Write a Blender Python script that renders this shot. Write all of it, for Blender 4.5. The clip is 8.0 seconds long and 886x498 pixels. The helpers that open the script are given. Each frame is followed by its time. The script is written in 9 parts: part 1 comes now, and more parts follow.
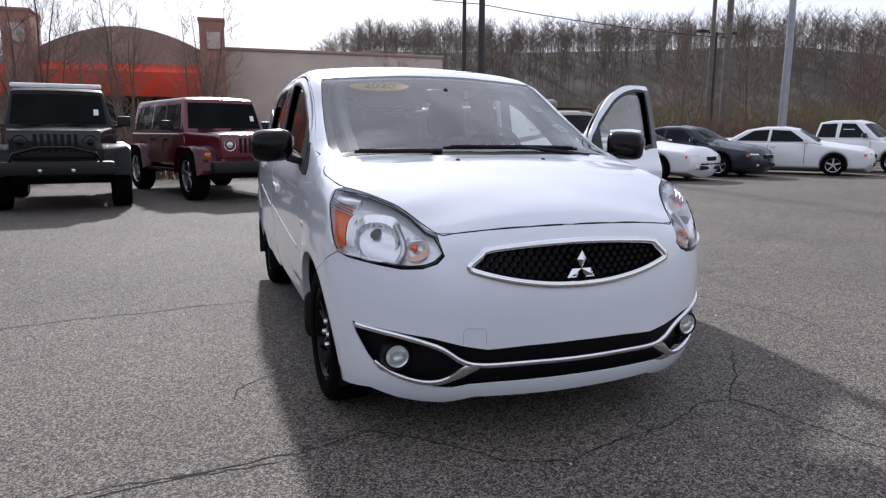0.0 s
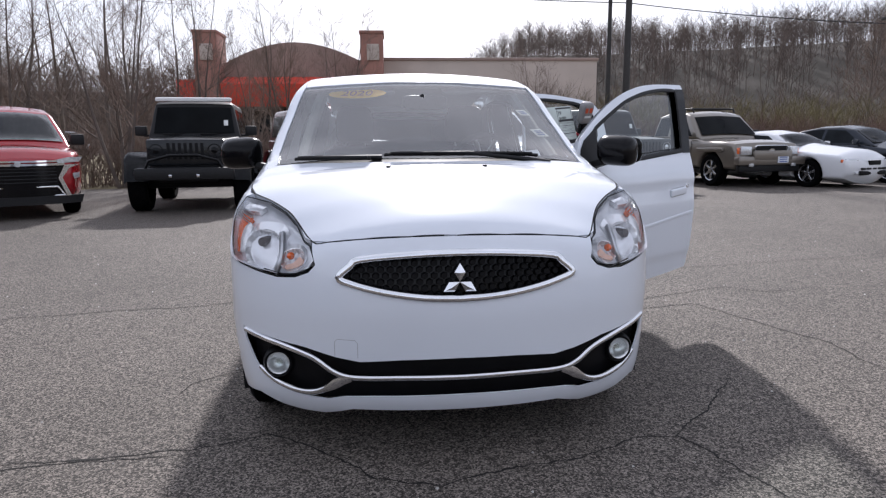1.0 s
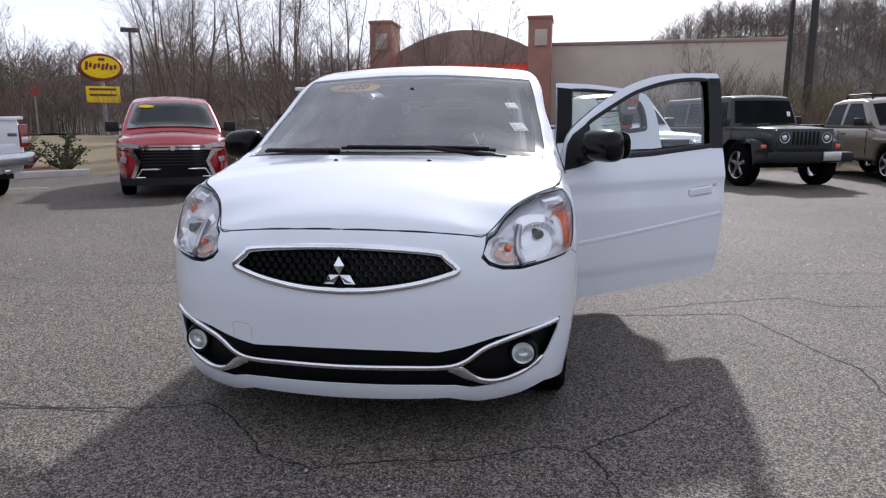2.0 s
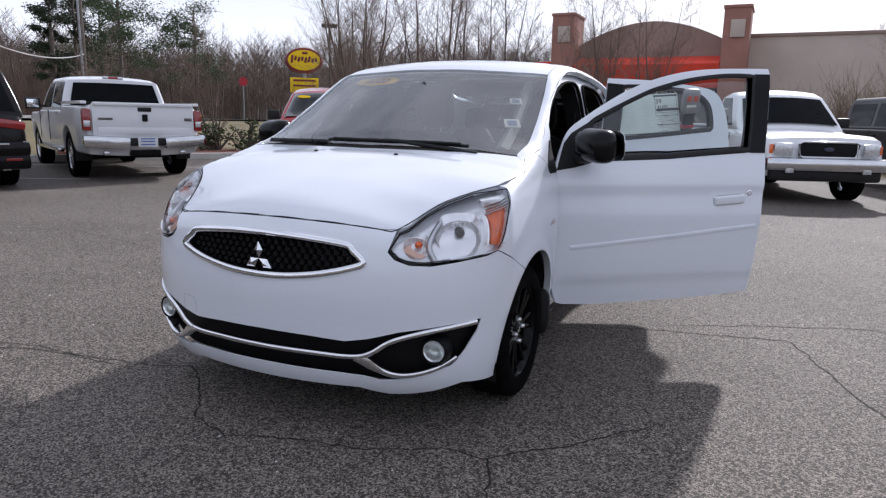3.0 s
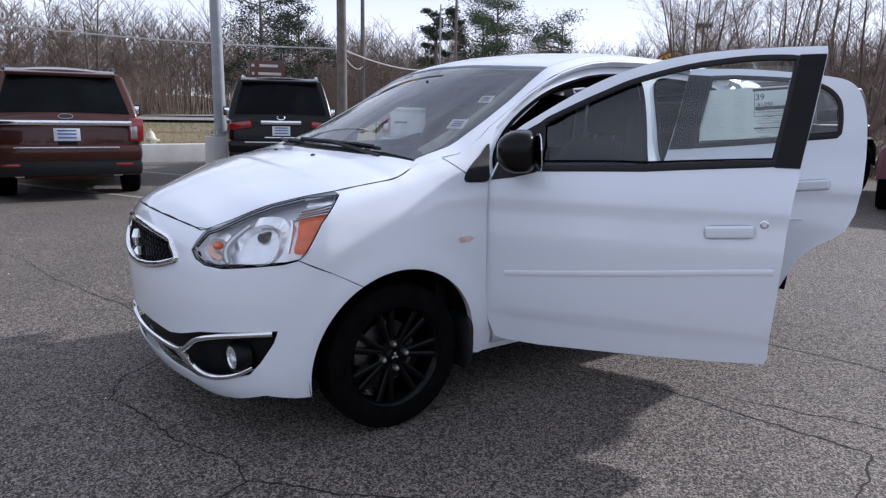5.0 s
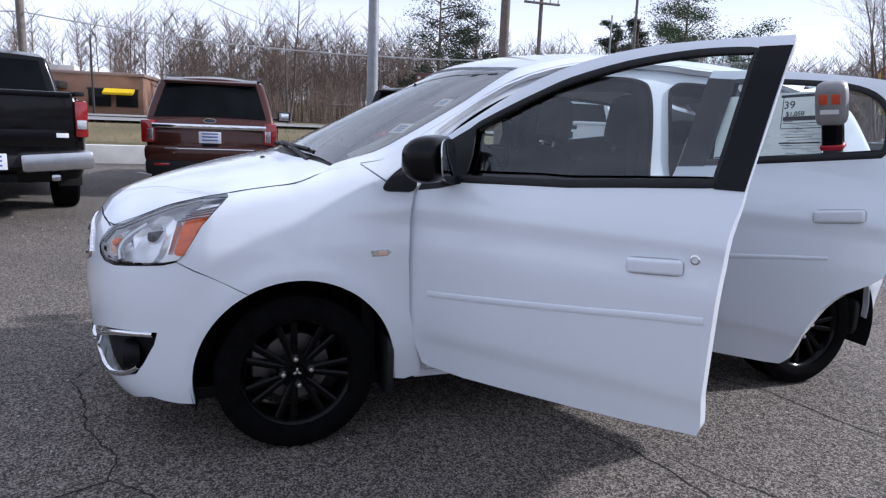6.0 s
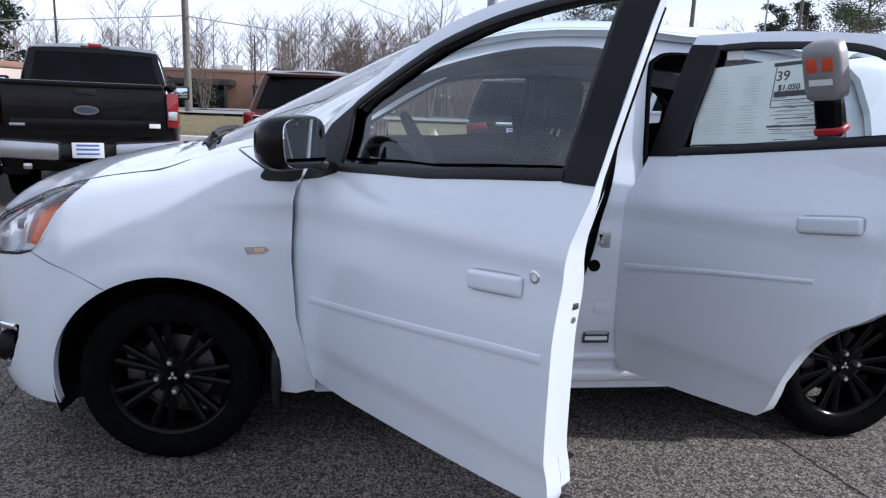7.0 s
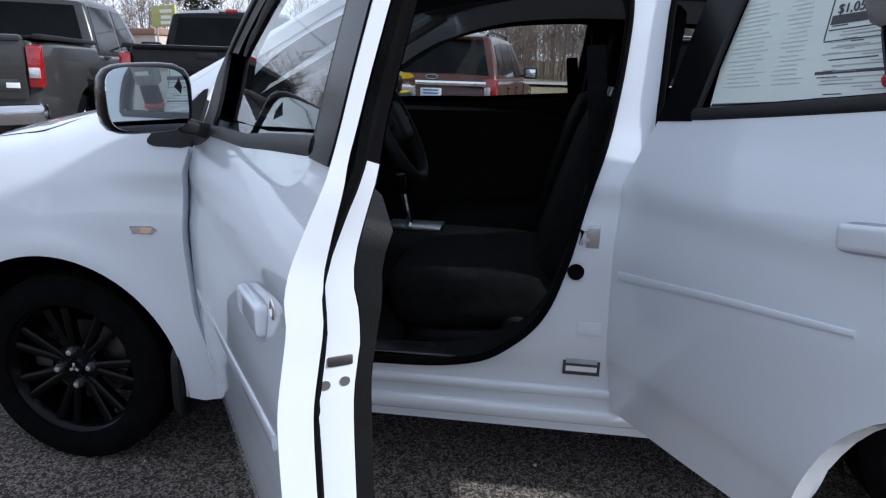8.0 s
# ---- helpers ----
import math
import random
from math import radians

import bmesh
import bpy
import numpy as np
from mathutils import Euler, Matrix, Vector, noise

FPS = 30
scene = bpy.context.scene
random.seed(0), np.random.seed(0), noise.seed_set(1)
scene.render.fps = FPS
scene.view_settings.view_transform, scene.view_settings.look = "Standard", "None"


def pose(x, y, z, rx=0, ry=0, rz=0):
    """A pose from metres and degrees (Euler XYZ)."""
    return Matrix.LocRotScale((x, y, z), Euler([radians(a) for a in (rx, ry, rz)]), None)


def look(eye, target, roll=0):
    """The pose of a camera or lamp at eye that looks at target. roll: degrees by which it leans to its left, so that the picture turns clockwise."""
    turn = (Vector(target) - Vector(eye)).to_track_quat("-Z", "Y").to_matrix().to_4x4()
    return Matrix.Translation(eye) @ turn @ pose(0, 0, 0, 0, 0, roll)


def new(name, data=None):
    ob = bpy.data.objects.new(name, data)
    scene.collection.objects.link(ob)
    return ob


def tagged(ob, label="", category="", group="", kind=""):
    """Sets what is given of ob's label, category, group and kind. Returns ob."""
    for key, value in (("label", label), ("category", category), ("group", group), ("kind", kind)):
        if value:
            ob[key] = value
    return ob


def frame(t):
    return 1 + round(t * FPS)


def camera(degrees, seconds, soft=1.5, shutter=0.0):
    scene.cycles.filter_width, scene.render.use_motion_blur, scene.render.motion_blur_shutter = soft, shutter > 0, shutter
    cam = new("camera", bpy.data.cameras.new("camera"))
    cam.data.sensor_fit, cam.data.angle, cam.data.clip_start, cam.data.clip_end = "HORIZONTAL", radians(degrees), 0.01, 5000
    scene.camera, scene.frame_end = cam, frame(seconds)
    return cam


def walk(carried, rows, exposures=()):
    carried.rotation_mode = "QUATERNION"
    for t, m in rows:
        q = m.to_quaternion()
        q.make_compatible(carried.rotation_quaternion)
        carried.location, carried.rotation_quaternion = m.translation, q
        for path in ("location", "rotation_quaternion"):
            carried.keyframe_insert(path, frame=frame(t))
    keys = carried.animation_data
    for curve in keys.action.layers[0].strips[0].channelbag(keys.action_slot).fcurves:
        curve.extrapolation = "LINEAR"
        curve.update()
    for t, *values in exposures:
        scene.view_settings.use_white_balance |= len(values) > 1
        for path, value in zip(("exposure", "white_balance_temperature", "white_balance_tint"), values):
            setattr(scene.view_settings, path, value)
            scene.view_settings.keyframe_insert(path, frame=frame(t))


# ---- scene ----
cam = camera(66.7, 8.0, soft=1.25)
PATH = [
    (0, (-1.276, -2.778, 1.13), (-0.591, -0.93, 0.792), 0.3),
    (0.5, (-0.8, -2.861, 1.144), (-0.318, -0.95, 0.804), -0.1),
    (1, (-0.312, -2.934, 1.136), (-0.083, -0.974, 0.812), -0.4),
    (1.5, (0.186, -2.952, 1.127), (0.184, -0.98, 0.789), -1.1),
    (1.7, (0.381, -2.955, 1.145), (0.277, -0.989, 0.794), -0.9),
    (2.8, (1.403, -2.773, 1.182), (0.706, -0.938, 0.801), 1.5),
    (3, (1.574, -2.694, 1.183), (0.795, -0.892, 0.798), 1.2),
    (3.5, (1.989, -2.434, 1.195), (0.918, -0.787, 0.822), 0.8),
    (4, (2.34, -2.091, 1.202), (1.059, -0.599, 0.838), 1.7),
    (4.5, (2.643, -1.713, 1.197), (1.168, -0.414, 0.828), 1.4),
    (4.7, (2.747, -1.549, 1.201), (1.229, -0.304, 0.817), 1.2),
    (5.8, (3.087, -0.479, 1.186), (1.265, 0.26, 0.817), 2.0),
    (6, (3.107, -0.305, 1.189), (1.258, 0.364, 0.82), 2.3),
    (6.5, (3.066, 0.161, 1.184), (1.162, 0.646, 0.808), 2.6),
    (7, (2.942, 0.607, 1.17), (0.997, 0.851, 0.771), 2.1),
    (7.5, (2.712, 0.996, 1.154), (0.767, 0.997, 0.69), 2.1),
    (8, (2.413, 1.278, 1.145), (0.495, 1.029, 0.637), 1.7),
]
walk(cam, [(t, look(eye, target, roll)) for t, eye, target, roll in PATH], [(0.0, 0.18, 6050, 15), (1.5, 0.20, 6050, 15), (4.0, 0.10, 5900, 15), (6.0, 0.26, 5650, 15), (8.0, 0.30, 5650, 10)])

# ---- light ----
SUN_DIR = Vector((0.20, 1.62, 1.0)).normalized()
world = bpy.data.worlds.new("sky")
scene.world = world
world.use_nodes = True
wn = world.node_tree.nodes
sky = wn.new("ShaderNodeTexSky")
sky.sky_type = "NISHITA"
sky.sun_disc = False
sky.sun_elevation = math.asin(SUN_DIR.z)
sky.sun_rotation = math.atan2(SUN_DIR.x, SUN_DIR.y)
sky.air_density, sky.dust_density, sky.ozone_density = 1.0, 2.0, 1.5
# thin high cloud over blue, whitening into haze towards the horizon
coord = wn.new("ShaderNodeTexCoord")
wl = world.node_tree.links
cloud_map = wn.new("ShaderNodeMapping")
cloud_map.inputs["Scale"].default_value = (1, 1, 3)
cloud = wn.new("ShaderNodeTexNoise")
cloud.inputs["Scale"].default_value = 2.2
cloud.inputs["Detail"].default_value = 6
cloud.inputs["Roughness"].default_value = 0.6
ramp = wn.new("ShaderNodeMapRange")
ramp.inputs["From Min"].default_value, ramp.inputs["From Max"].default_value = 0.36, 0.62
ramp.inputs["To Min"].default_value, ramp.inputs["To Max"].default_value = 0.36, 0.72
split = wn.new("ShaderNodeSeparateXYZ")
low = wn.new("ShaderNodeMapRange")
low.inputs["From Min"].default_value, low.inputs["From Max"].default_value = 0.0, 0.42
low.inputs["To Min"].default_value, low.inputs["To Max"].default_value = 0.95, 0.0
low.interpolation_type = "SMOOTHSTEP"
most = wn.new("ShaderNodeMath")
most.operation = "MAXIMUM"
veil = wn.new("ShaderNodeMix")
veil.data_type = "RGBA"
veil.inputs[7].default_value = (15.2, 15.4, 16.2, 1)
wl.new(coord.outputs["Generated"], cloud_map.inputs["Vector"])
wl.new(cloud_map.outputs[0], cloud.inputs["Vector"])
wl.new(cloud.outputs["Fac"], ramp.inputs["Value"])
wl.new(coord.outputs["Generated"], split.inputs[0])
wl.new(split.outputs[2], low.inputs["Value"])
wl.new(ramp.outputs[0], most.inputs[0])
wl.new(low.outputs[0], most.inputs[1])
wl.new(most.outputs[0], veil.inputs[0])
wl.new(sky.outputs[0], veil.inputs[6])
wl.new(veil.outputs[2], wn["Background"].inputs[0])
wn["Background"].inputs[1].default_value = 0.072

sun = new("sun", bpy.data.lights.new("sun", "SUN"))
sun.data.energy, sun.data.angle, sun.data.color = 3.95, radians(2.4), (1.0, 0.95, 0.88)
sun.matrix_world = look(SUN_DIR * 50, (0, 0, 0))

# ---- materials ----
def mat(name, color, rough=0.5, metal=0.0, scale=8.0, vary=0.12, bump=0.0, bump_scale=60.0, coat=0.0, rough_vary=0.0,
        color2=None, island=0.0, detail=5.0, transmission=0.0, alpha=1.0, emit=0.0, spec=0.5, fine=0.0, ior=1.5):
    """A principled material whose colour drifts at two scales and whose surface has fine relief."""
    m = bpy.data.materials.new(name)
    m.use_nodes = True
    nt = m.node_tree
    b = nt.nodes["Principled BSDF"]
    b.inputs["Roughness"].default_value = rough
    b.inputs["Metallic"].default_value = metal
    b.inputs["Coat Weight"].default_value = coat
    b.inputs["Coat Roughness"].default_value = 0.03
    b.inputs["Transmission Weight"].default_value = transmission
    b.inputs["Alpha"].default_value = alpha
    b.inputs["IOR"].default_value = ior
    b.inputs["Specular IOR Level"].default_value = spec
    if emit:
        b.inputs["Emission Color"].default_value = (*color, 1)
        b.inputs["Emission Strength"].default_value = emit
    tc = nt.nodes.new("ShaderNodeTexCoord")
    n1 = nt.nodes.new("ShaderNodeTexNoise")
    n1.inputs["Scale"].default_value = scale
    n1.inputs["Detail"].default_value = detail
    nt.links.new(tc.outputs["Object"], n1.inputs["Vector"])
    mix = nt.nodes.new("ShaderNodeMix")
    mix.data_type = "RGBA"
    a = color2 if color2 else tuple(c * (1 - vary) for c in color)
    c = color if color2 else tuple(min(1, c * (1 + vary)) for c in color)
    mix.inputs[6].default_value = (*a, 1)
    mix.inputs[7].default_value = (*c, 1)
    mr = nt.nodes.new("ShaderNodeMapRange")
    mr.inputs["From Min"].default_value, mr.inputs["From Max"].default_value = 0.3, 0.7
    nt.links.new(n1.outputs["Fac"], mr.inputs["Value"])
    nt.links.new(mr.outputs[0], mix.inputs[0])
    out = mix.outputs[2]
    if fine or island:
        if island:
            src = nt.nodes.new("ShaderNodeNewGeometry").outputs["Random Per Island"]
            amount = island
        else:
            n2 = nt.nodes.new("ShaderNodeTexNoise")
            n2.inputs["Scale"].default_value = bump_scale
            n2.inputs["Detail"].default_value = 3
            nt.links.new(tc.outputs["Object"], n2.inputs["Vector"])
            src, amount = n2.outputs["Fac"], fine
        mr2 = nt.nodes.new("ShaderNodeMapRange")
        mr2.inputs["From Min"].default_value, mr2.inputs["From Max"].default_value = (0, 1) if island else (0.3, 0.7)
        mr2.inputs["To Min"].default_value, mr2.inputs["To Max"].default_value = 1 - amount, 1 + amount
        nt.links.new(src, mr2.inputs["Value"])
        mul = nt.nodes.new("ShaderNodeMix")
        mul.data_type, mul.blend_type = "RGBA", "MULTIPLY"
        mul.inputs[0].default_value = 1
        nt.links.new(out, mul.inputs[6])
        nt.links.new(mr2.outputs[0], mul.inputs[7])
        out = mul.outputs[2]
    nt.links.new(out, b.inputs["Base Color"])
    if rough_vary:
        mrr = nt.nodes.new("ShaderNodeMapRange")
        mrr.inputs["To Min"].default_value, mrr.inputs["To Max"].default_value = max(0.02, rough - rough_vary), min(1, rough + rough_vary)
        nt.links.new(n1.outputs["Fac"], mrr.inputs["Value"])
        nt.links.new(mrr.outputs[0], b.inputs["Roughness"])
    if bump:
        n3 = nt.nodes.new("ShaderNodeTexNoise")
        n3.inputs["Scale"].default_value = bump_scale
        n3.inputs["Detail"].default_value = 4
        nt.links.new(tc.outputs["Object"], n3.inputs["Vector"])
        bp = nt.nodes.new("ShaderNodeBump")
        bp.inputs["Strength"].default_value = bump
        bp.inputs["Distance"].default_value = 0.01
        nt.links.new(n3.outputs["Fac"], bp.inputs["Height"])
        nt.links.new(bp.outputs[0], b.inputs["Normal"])
    return m


def paint(name, color, rough=0.35, metal=0.0, coat=1.0):
    return mat(name, color, rough, metal, scale=1.3, vary=0.03, coat=coat, spec=0.5 if coat == 1 else 0.2, bump=0.006, bump_scale=220)


def glass_mat(name, tint, ior=1.75):
    """Thin window glass: a clear pane with mirror gloss, darker where it is tinted."""
    m = bpy.data.materials.new(name)
    m.use_nodes = True
    nt = m.node_tree
    nt.nodes.remove(nt.nodes["Principled BSDF"])
    tr = nt.nodes.new("ShaderNodeBsdfTransparent")
    tr.inputs[0].default_value = (*tint, 1)
    gl = nt.nodes.new("ShaderNodeBsdfGlossy")
    gl.inputs["Roughness"].default_value = 0.02
    gl.inputs["Color"].default_value = (1, 1, 1, 1)
    fr = nt.nodes.new("ShaderNodeFresnel")
    fr.inputs[0].default_value = ior
    mx = nt.nodes.new("ShaderNodeMixShader")
    nt.links.new(fr.outputs[0], mx.inputs[0])
    nt.links.new(tr.outputs[0], mx.inputs[1])
    nt.links.new(gl.outputs[0], mx.inputs[2])
    nt.links.new(mx.outputs[0], nt.nodes["Material Output"].inputs[0])
    return m


M_WHITE = paint("white_pearl_paint", (0.765, 0.803, 0.862), 0.3)
M_PLASTIC = mat("black_plastic", (0.012, 0.012, 0.013), 0.5, scale=30, vary=0.2, bump=0.05, bump_scale=300, spec=0.3)
M_GLOSS = mat("gloss_black", (0.004, 0.004, 0.005), 0.18, scale=4, vary=0.2, spec=0.2)
M_RUBBER = mat("tyre_rubber", (0.004, 0.004, 0.0044), 0.9, scale=20, vary=0.3, bump=0.15, bump_scale=150, spec=0.04)
M_CHROME = mat("chrome", (0.82, 0.83, 0.85), 0.08, 1.0, scale=6, vary=0.04)
M_SATIN = mat("satin_silver", (0.55, 0.56, 0.58), 0.3, 1.0, scale=12, vary=0.06)
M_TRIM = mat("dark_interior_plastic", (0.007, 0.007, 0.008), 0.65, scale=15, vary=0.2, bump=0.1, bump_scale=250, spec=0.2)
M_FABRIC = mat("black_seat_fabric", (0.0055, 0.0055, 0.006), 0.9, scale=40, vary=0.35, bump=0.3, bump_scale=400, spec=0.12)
M_HEADLINER = mat("grey_headliner", (0.30, 0.31, 0.32), 0.9, scale=30, vary=0.06, bump=0.1, bump_scale=300)
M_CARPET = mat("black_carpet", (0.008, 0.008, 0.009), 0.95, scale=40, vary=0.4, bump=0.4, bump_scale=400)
M_GLASS = glass_mat("clear_glass", (0.86, 0.90, 0.89))
M_SHIELD = glass_mat("windshield_glass", (0.88, 0.95, 0.92), 2.3)
M_DOORGLASS = glass_mat("door_glass", (0.86, 0.92, 0.91), 1.7)
M_TINT = glass_mat("tinted_glass", (0.10, 0.11, 0.12), 1.7)
M_LENS = glass_mat("lamp_lens", (0.98, 0.985, 0.99), 1.28)
M_AMBER = mat("amber_lens", (0.75, 0.13, 0.02), 0.15, scale=60, vary=0.2, coat=1.0, bump=0.2, bump_scale=120)
M_PALEAMBER = mat("pale_amber_lens", (0.78, 0.48, 0.36), 0.15, scale=60, vary=0.1, coat=1.0)
M_REDLENS = mat("red_lens", (0.27, 0.008, 0.010), 0.12, scale=50, vary=0.2, coat=1.0)
M_REFLECT = mat("lamp_reflector", (0.95, 0.96, 0.98), 0.14, 0.6, scale=40, vary=0.05, bump=0.12, bump_scale=38)
M_HOUSING = mat("pale_lamp_housing", (0.86, 0.87, 0.90), 0.25, 0.5, scale=25, vary=0.05)
M_WHEEL = mat("black_wheel_paint", (0.0025, 0.0025, 0.003), 0.16, scale=6, vary=0.2, spec=0.14)
M_DARKMETAL = mat("brake_metal", (0.16, 0.15, 0.15), 0.45, 1.0, scale=20, vary=0.2)
M_MIRROR = mat("mirror_glass", (0.80, 0.84, 0.86), 0.02, 1.0, scale=3, vary=0.02)
M_NUT = mat("bright_lug_nut", (0.85, 0.85, 0.86), 0.3, 1.0, scale=20, vary=0.05)
M_GRILLE = mat("black_grille_plastic", (0.006, 0.006, 0.007), 0.45, scale=20, vary=0.2, spec=0.15)
M_PAPER = mat("sticker_paper", (0.78, 0.79, 0.78), 0.6, scale=10, vary=0.04)
M_INK = mat("printed_ink", (0.05, 0.05, 0.055), 0.6, scale=20, vary=0.1)
M_FINEINK = mat("fine_print_ink", (0.42, 0.43, 0.45), 0.6, scale=20, vary=0.1)
M_YELLOW = mat("yellow_vinyl", (0.93, 0.62, 0.02), 0.7, scale=15, vary=0.1, spec=0.1)
M_PLATE = mat("plate_white", (0.70, 0.72, 0.76), 0.4, scale=25, vary=0.08)
M_PLATEBLUE = mat("plate_blue", (0.10, 0.16, 0.40), 0.4, scale=25, vary=0.08)

# ---- building tools ----
from mathutils.geometry import delaunay_2d_cdt


def link(name, verts, faces, material, parent=None, label="", normals=None, smooth=True, sharp=40):
    me = bpy.data.meshes.new(name)
    me.from_pydata([tuple(v) for v in verts], [], [tuple(f) for f in faces])
    me.materials.append(material)
    if smooth:
        me.shade_smooth()
        if normals is not None:
            me.normals_split_custom_set_from_vertices([tuple(n) for n in normals])
        elif sharp:
            me.set_sharp_from_angle(angle=radians(sharp))
    ob = new(name, me)
    ob.parent = parent
    if label:
        tagged(ob, label)
    return ob


def part(name, bm, material, parent=None, label="", sharp=40):
    """One bmesh as one mesh object under a thing or a part."""
    me = bpy.data.meshes.new(name)
    bmesh.ops.recalc_face_normals(bm, faces=bm.faces)
    bm.to_mesh(me)
    bm.free()
    me.materials.append(material)
    me.shade_smooth()
    me.set_sharp_from_angle(angle=radians(sharp))
    ob = new(name, me)
    ob.parent = parent
    if label:
        tagged(ob, label)
    return ob


def empty(name, label, category, m=None, group="", kind=""):
    ob = new(name)
    ob.empty_display_size = 0.1
    if m is not None:
        ob.matrix_basis = m
    return tagged(ob, label, category, group, kind)


def box(bm, size, at=(0, 0, 0), bevel=0.0, rot=(0, 0, 0), seg=2):
    r = bmesh.ops.create_cube(bm, size=1, matrix=pose(*at, *rot) @ Matrix.Diagonal((*size, 1)))
    if bevel:
        es = list({e for v in r["verts"] for e in v.link_edges})
        bmesh.ops.bevel(bm, geom=es, offset=bevel, segments=seg, affect="EDGES", profile=0.6)
    return bm


def cyl(bm, r1, r2, depth, at=(0, 0, 0), rot=(0, 0, 0), seg=24, caps=True):
    bmesh.ops.create_cone(bm, cap_ends=caps, segments=seg, radius1=r1, radius2=r2, depth=depth, matrix=pose(*at, *rot))
    return bm


def between(bm, a, b, r1, r2=None, seg=8, caps=True):
    """A tapered rod from a to b."""
    a, b = Vector(a), Vector(b)
    d = b - a
    m = Matrix.Translation((a + b) / 2) @ d.to_track_quat("Z", "Y").to_matrix().to_4x4()
    bmesh.ops.create_cone(bm, cap_ends=caps, segments=seg, radius1=r1, radius2=r1 if r2 is None else r2, depth=d.length, matrix=m)
    return bm


def tube(pts, r, seg=8, closed=False):
    """A round tube along a line of points."""
    bm = bmesh.new()
    pts = [Vector(p) for p in pts]
    n = len(pts)
    rings = []
    for i, p in enumerate(pts):
        a = pts[(i - 1) % n] if closed or i else p
        b = pts[(i + 1) % n] if closed or i < n - 1 else p
        q = (b - a).to_track_quat("Z", "Y")
        rr = r[i] if isinstance(r, (list, tuple)) else r
        rings.append([bm.verts.new(p + q @ Vector((rr * math.cos(t), rr * math.sin(t), 0))) for t in (2 * math.pi * k / seg for k in range(seg))])
    for i in range(n if closed else n - 1):
        for k in range(seg):
            bm.faces.new((rings[i][k], rings[i][(k + 1) % seg], rings[(i + 1) % n][(k + 1) % seg], rings[(i + 1) % n][k]))
    if not closed:
        bm.faces.new(rings[0][::-1])
        bm.faces.new(rings[-1])
    return bm


def lathe(profile, seg=48, axis="x"):
    """A ring or disc turned about the x axis from (along, radius) pairs."""
    bm = bmesh.new()
    rings = [[bm.verts.new((a, r * math.cos(t), r * math.sin(t))) for t in (2 * math.pi * k / seg for k in range(seg))] for a, r in profile]
    for i in range(len(profile) - 1):
        for k in range(seg):
            bm.faces.new((rings[i][k], rings[i][(k + 1) % seg], rings[i + 1][(k + 1) % seg], rings[i + 1][k]))
    return bm


def curve2(pts, n=6, closed=False):
    """A smooth line through 2D or 3D points."""
    p = [np.array(q, float) for q in pts]
    out = []
    m = len(p)
    for i in range(m if closed else m - 1):
        p0 = p[(i - 1) % m] if closed or i else p[i]
        p1, p2 = p[i], p[(i + 1) % m]
        p3 = p[(i + 2) % m] if closed or i < m - 2 else p2
        for k in range(n):
            t = k / n
            out.append(0.5 * (2 * p1 + (p2 - p0) * t + (2 * p0 - 5 * p1 + 4 * p2 - p3) * t * t + (3 * p1 - p0 - 3 * p2 + p3) * t ** 3))
    if not closed:
        out.append(p[-1])
    return [tuple(q) for q in out]


def arc(cy, cz, r, a0, a1, n=16):
    return [(cy + r * math.cos(radians(a0 + (a1 - a0) * k / n)), cz + r * math.sin(radians(a0 + (a1 - a0) * k / n))) for k in range(n + 1)]


def spline(xs, ys):
    """A smooth function of one number through the given values."""
    xs, ys = np.array(xs, float), np.array(ys, float)
    d = np.diff(ys) / np.diff(xs)
    m = np.empty_like(ys)
    m[0], m[-1] = d[0], d[-1]
    h = np.diff(xs)
    for i in range(1, len(xs) - 1):
        m[i] = 0 if d[i - 1] * d[i] <= 0 else (h[i - 1] + h[i]) / (h[i - 1] / d[i] + h[i] / d[i - 1])

    def f(v):
        v = np.clip(np.asarray(v, float), xs[0], xs[-1])
        k = np.clip(np.searchsorted(xs, v) - 1, 0, len(xs) - 2)
        w = xs[k + 1] - xs[k]
        t = (v - xs[k]) / w
        return ((1 + 2 * t) * (1 - t) ** 2) * ys[k] + t * (1 - t) ** 2 * w * m[k] + t * t * (3 - 2 * t) * ys[k + 1] + t * t * (t - 1) * w * m[k + 1]
    return f


def resample(loop, step):
    out = []
    n = len(loop)
    for i in range(n):
        a, b = np.array(loop[i], float), np.array(loop[(i + 1) % n], float)
        d = np.linalg.norm(b - a)
        if d < 1e-5:
            continue
        k = max(1, int(math.ceil(d / step)))
        out += [a + (b - a) * j / k for j in range(k)]
    return np.array(out)


def inside(pts, loop):
    x, y = pts[:, 0], pts[:, 1]
    r = np.zeros(len(pts), bool)
    a, b = loop, np.roll(loop, -1, 0)
    for (x1, y1), (x2, y2) in zip(a, b):
        c = (y1 > y) != (y2 > y)
        if c.any():
            with np.errstate(divide="ignore", invalid="ignore"):
                r ^= c & (x < (x2 - x1) * (y - y1) / (y2 - y1) + x1)
    return r


def edge_distance(pts, loop):
    best = np.full(len(pts), 1e9)
    a, b = loop, np.roll(loop, -1, 0)
    for p, q in zip(a, b):
        d = q - p
        t = np.clip(((pts - p) @ d) / max(d @ d, 1e-12), 0, 1)
        best = np.minimum(best, np.hypot(*(pts - p - t[:, None] * d).T))
    return best


def signed_area(loop):
    return 0.5 * np.sum(loop[:, 0] * np.roll(loop[:, 1], -1) - np.roll(loop[:, 0], -1) * loop[:, 1])


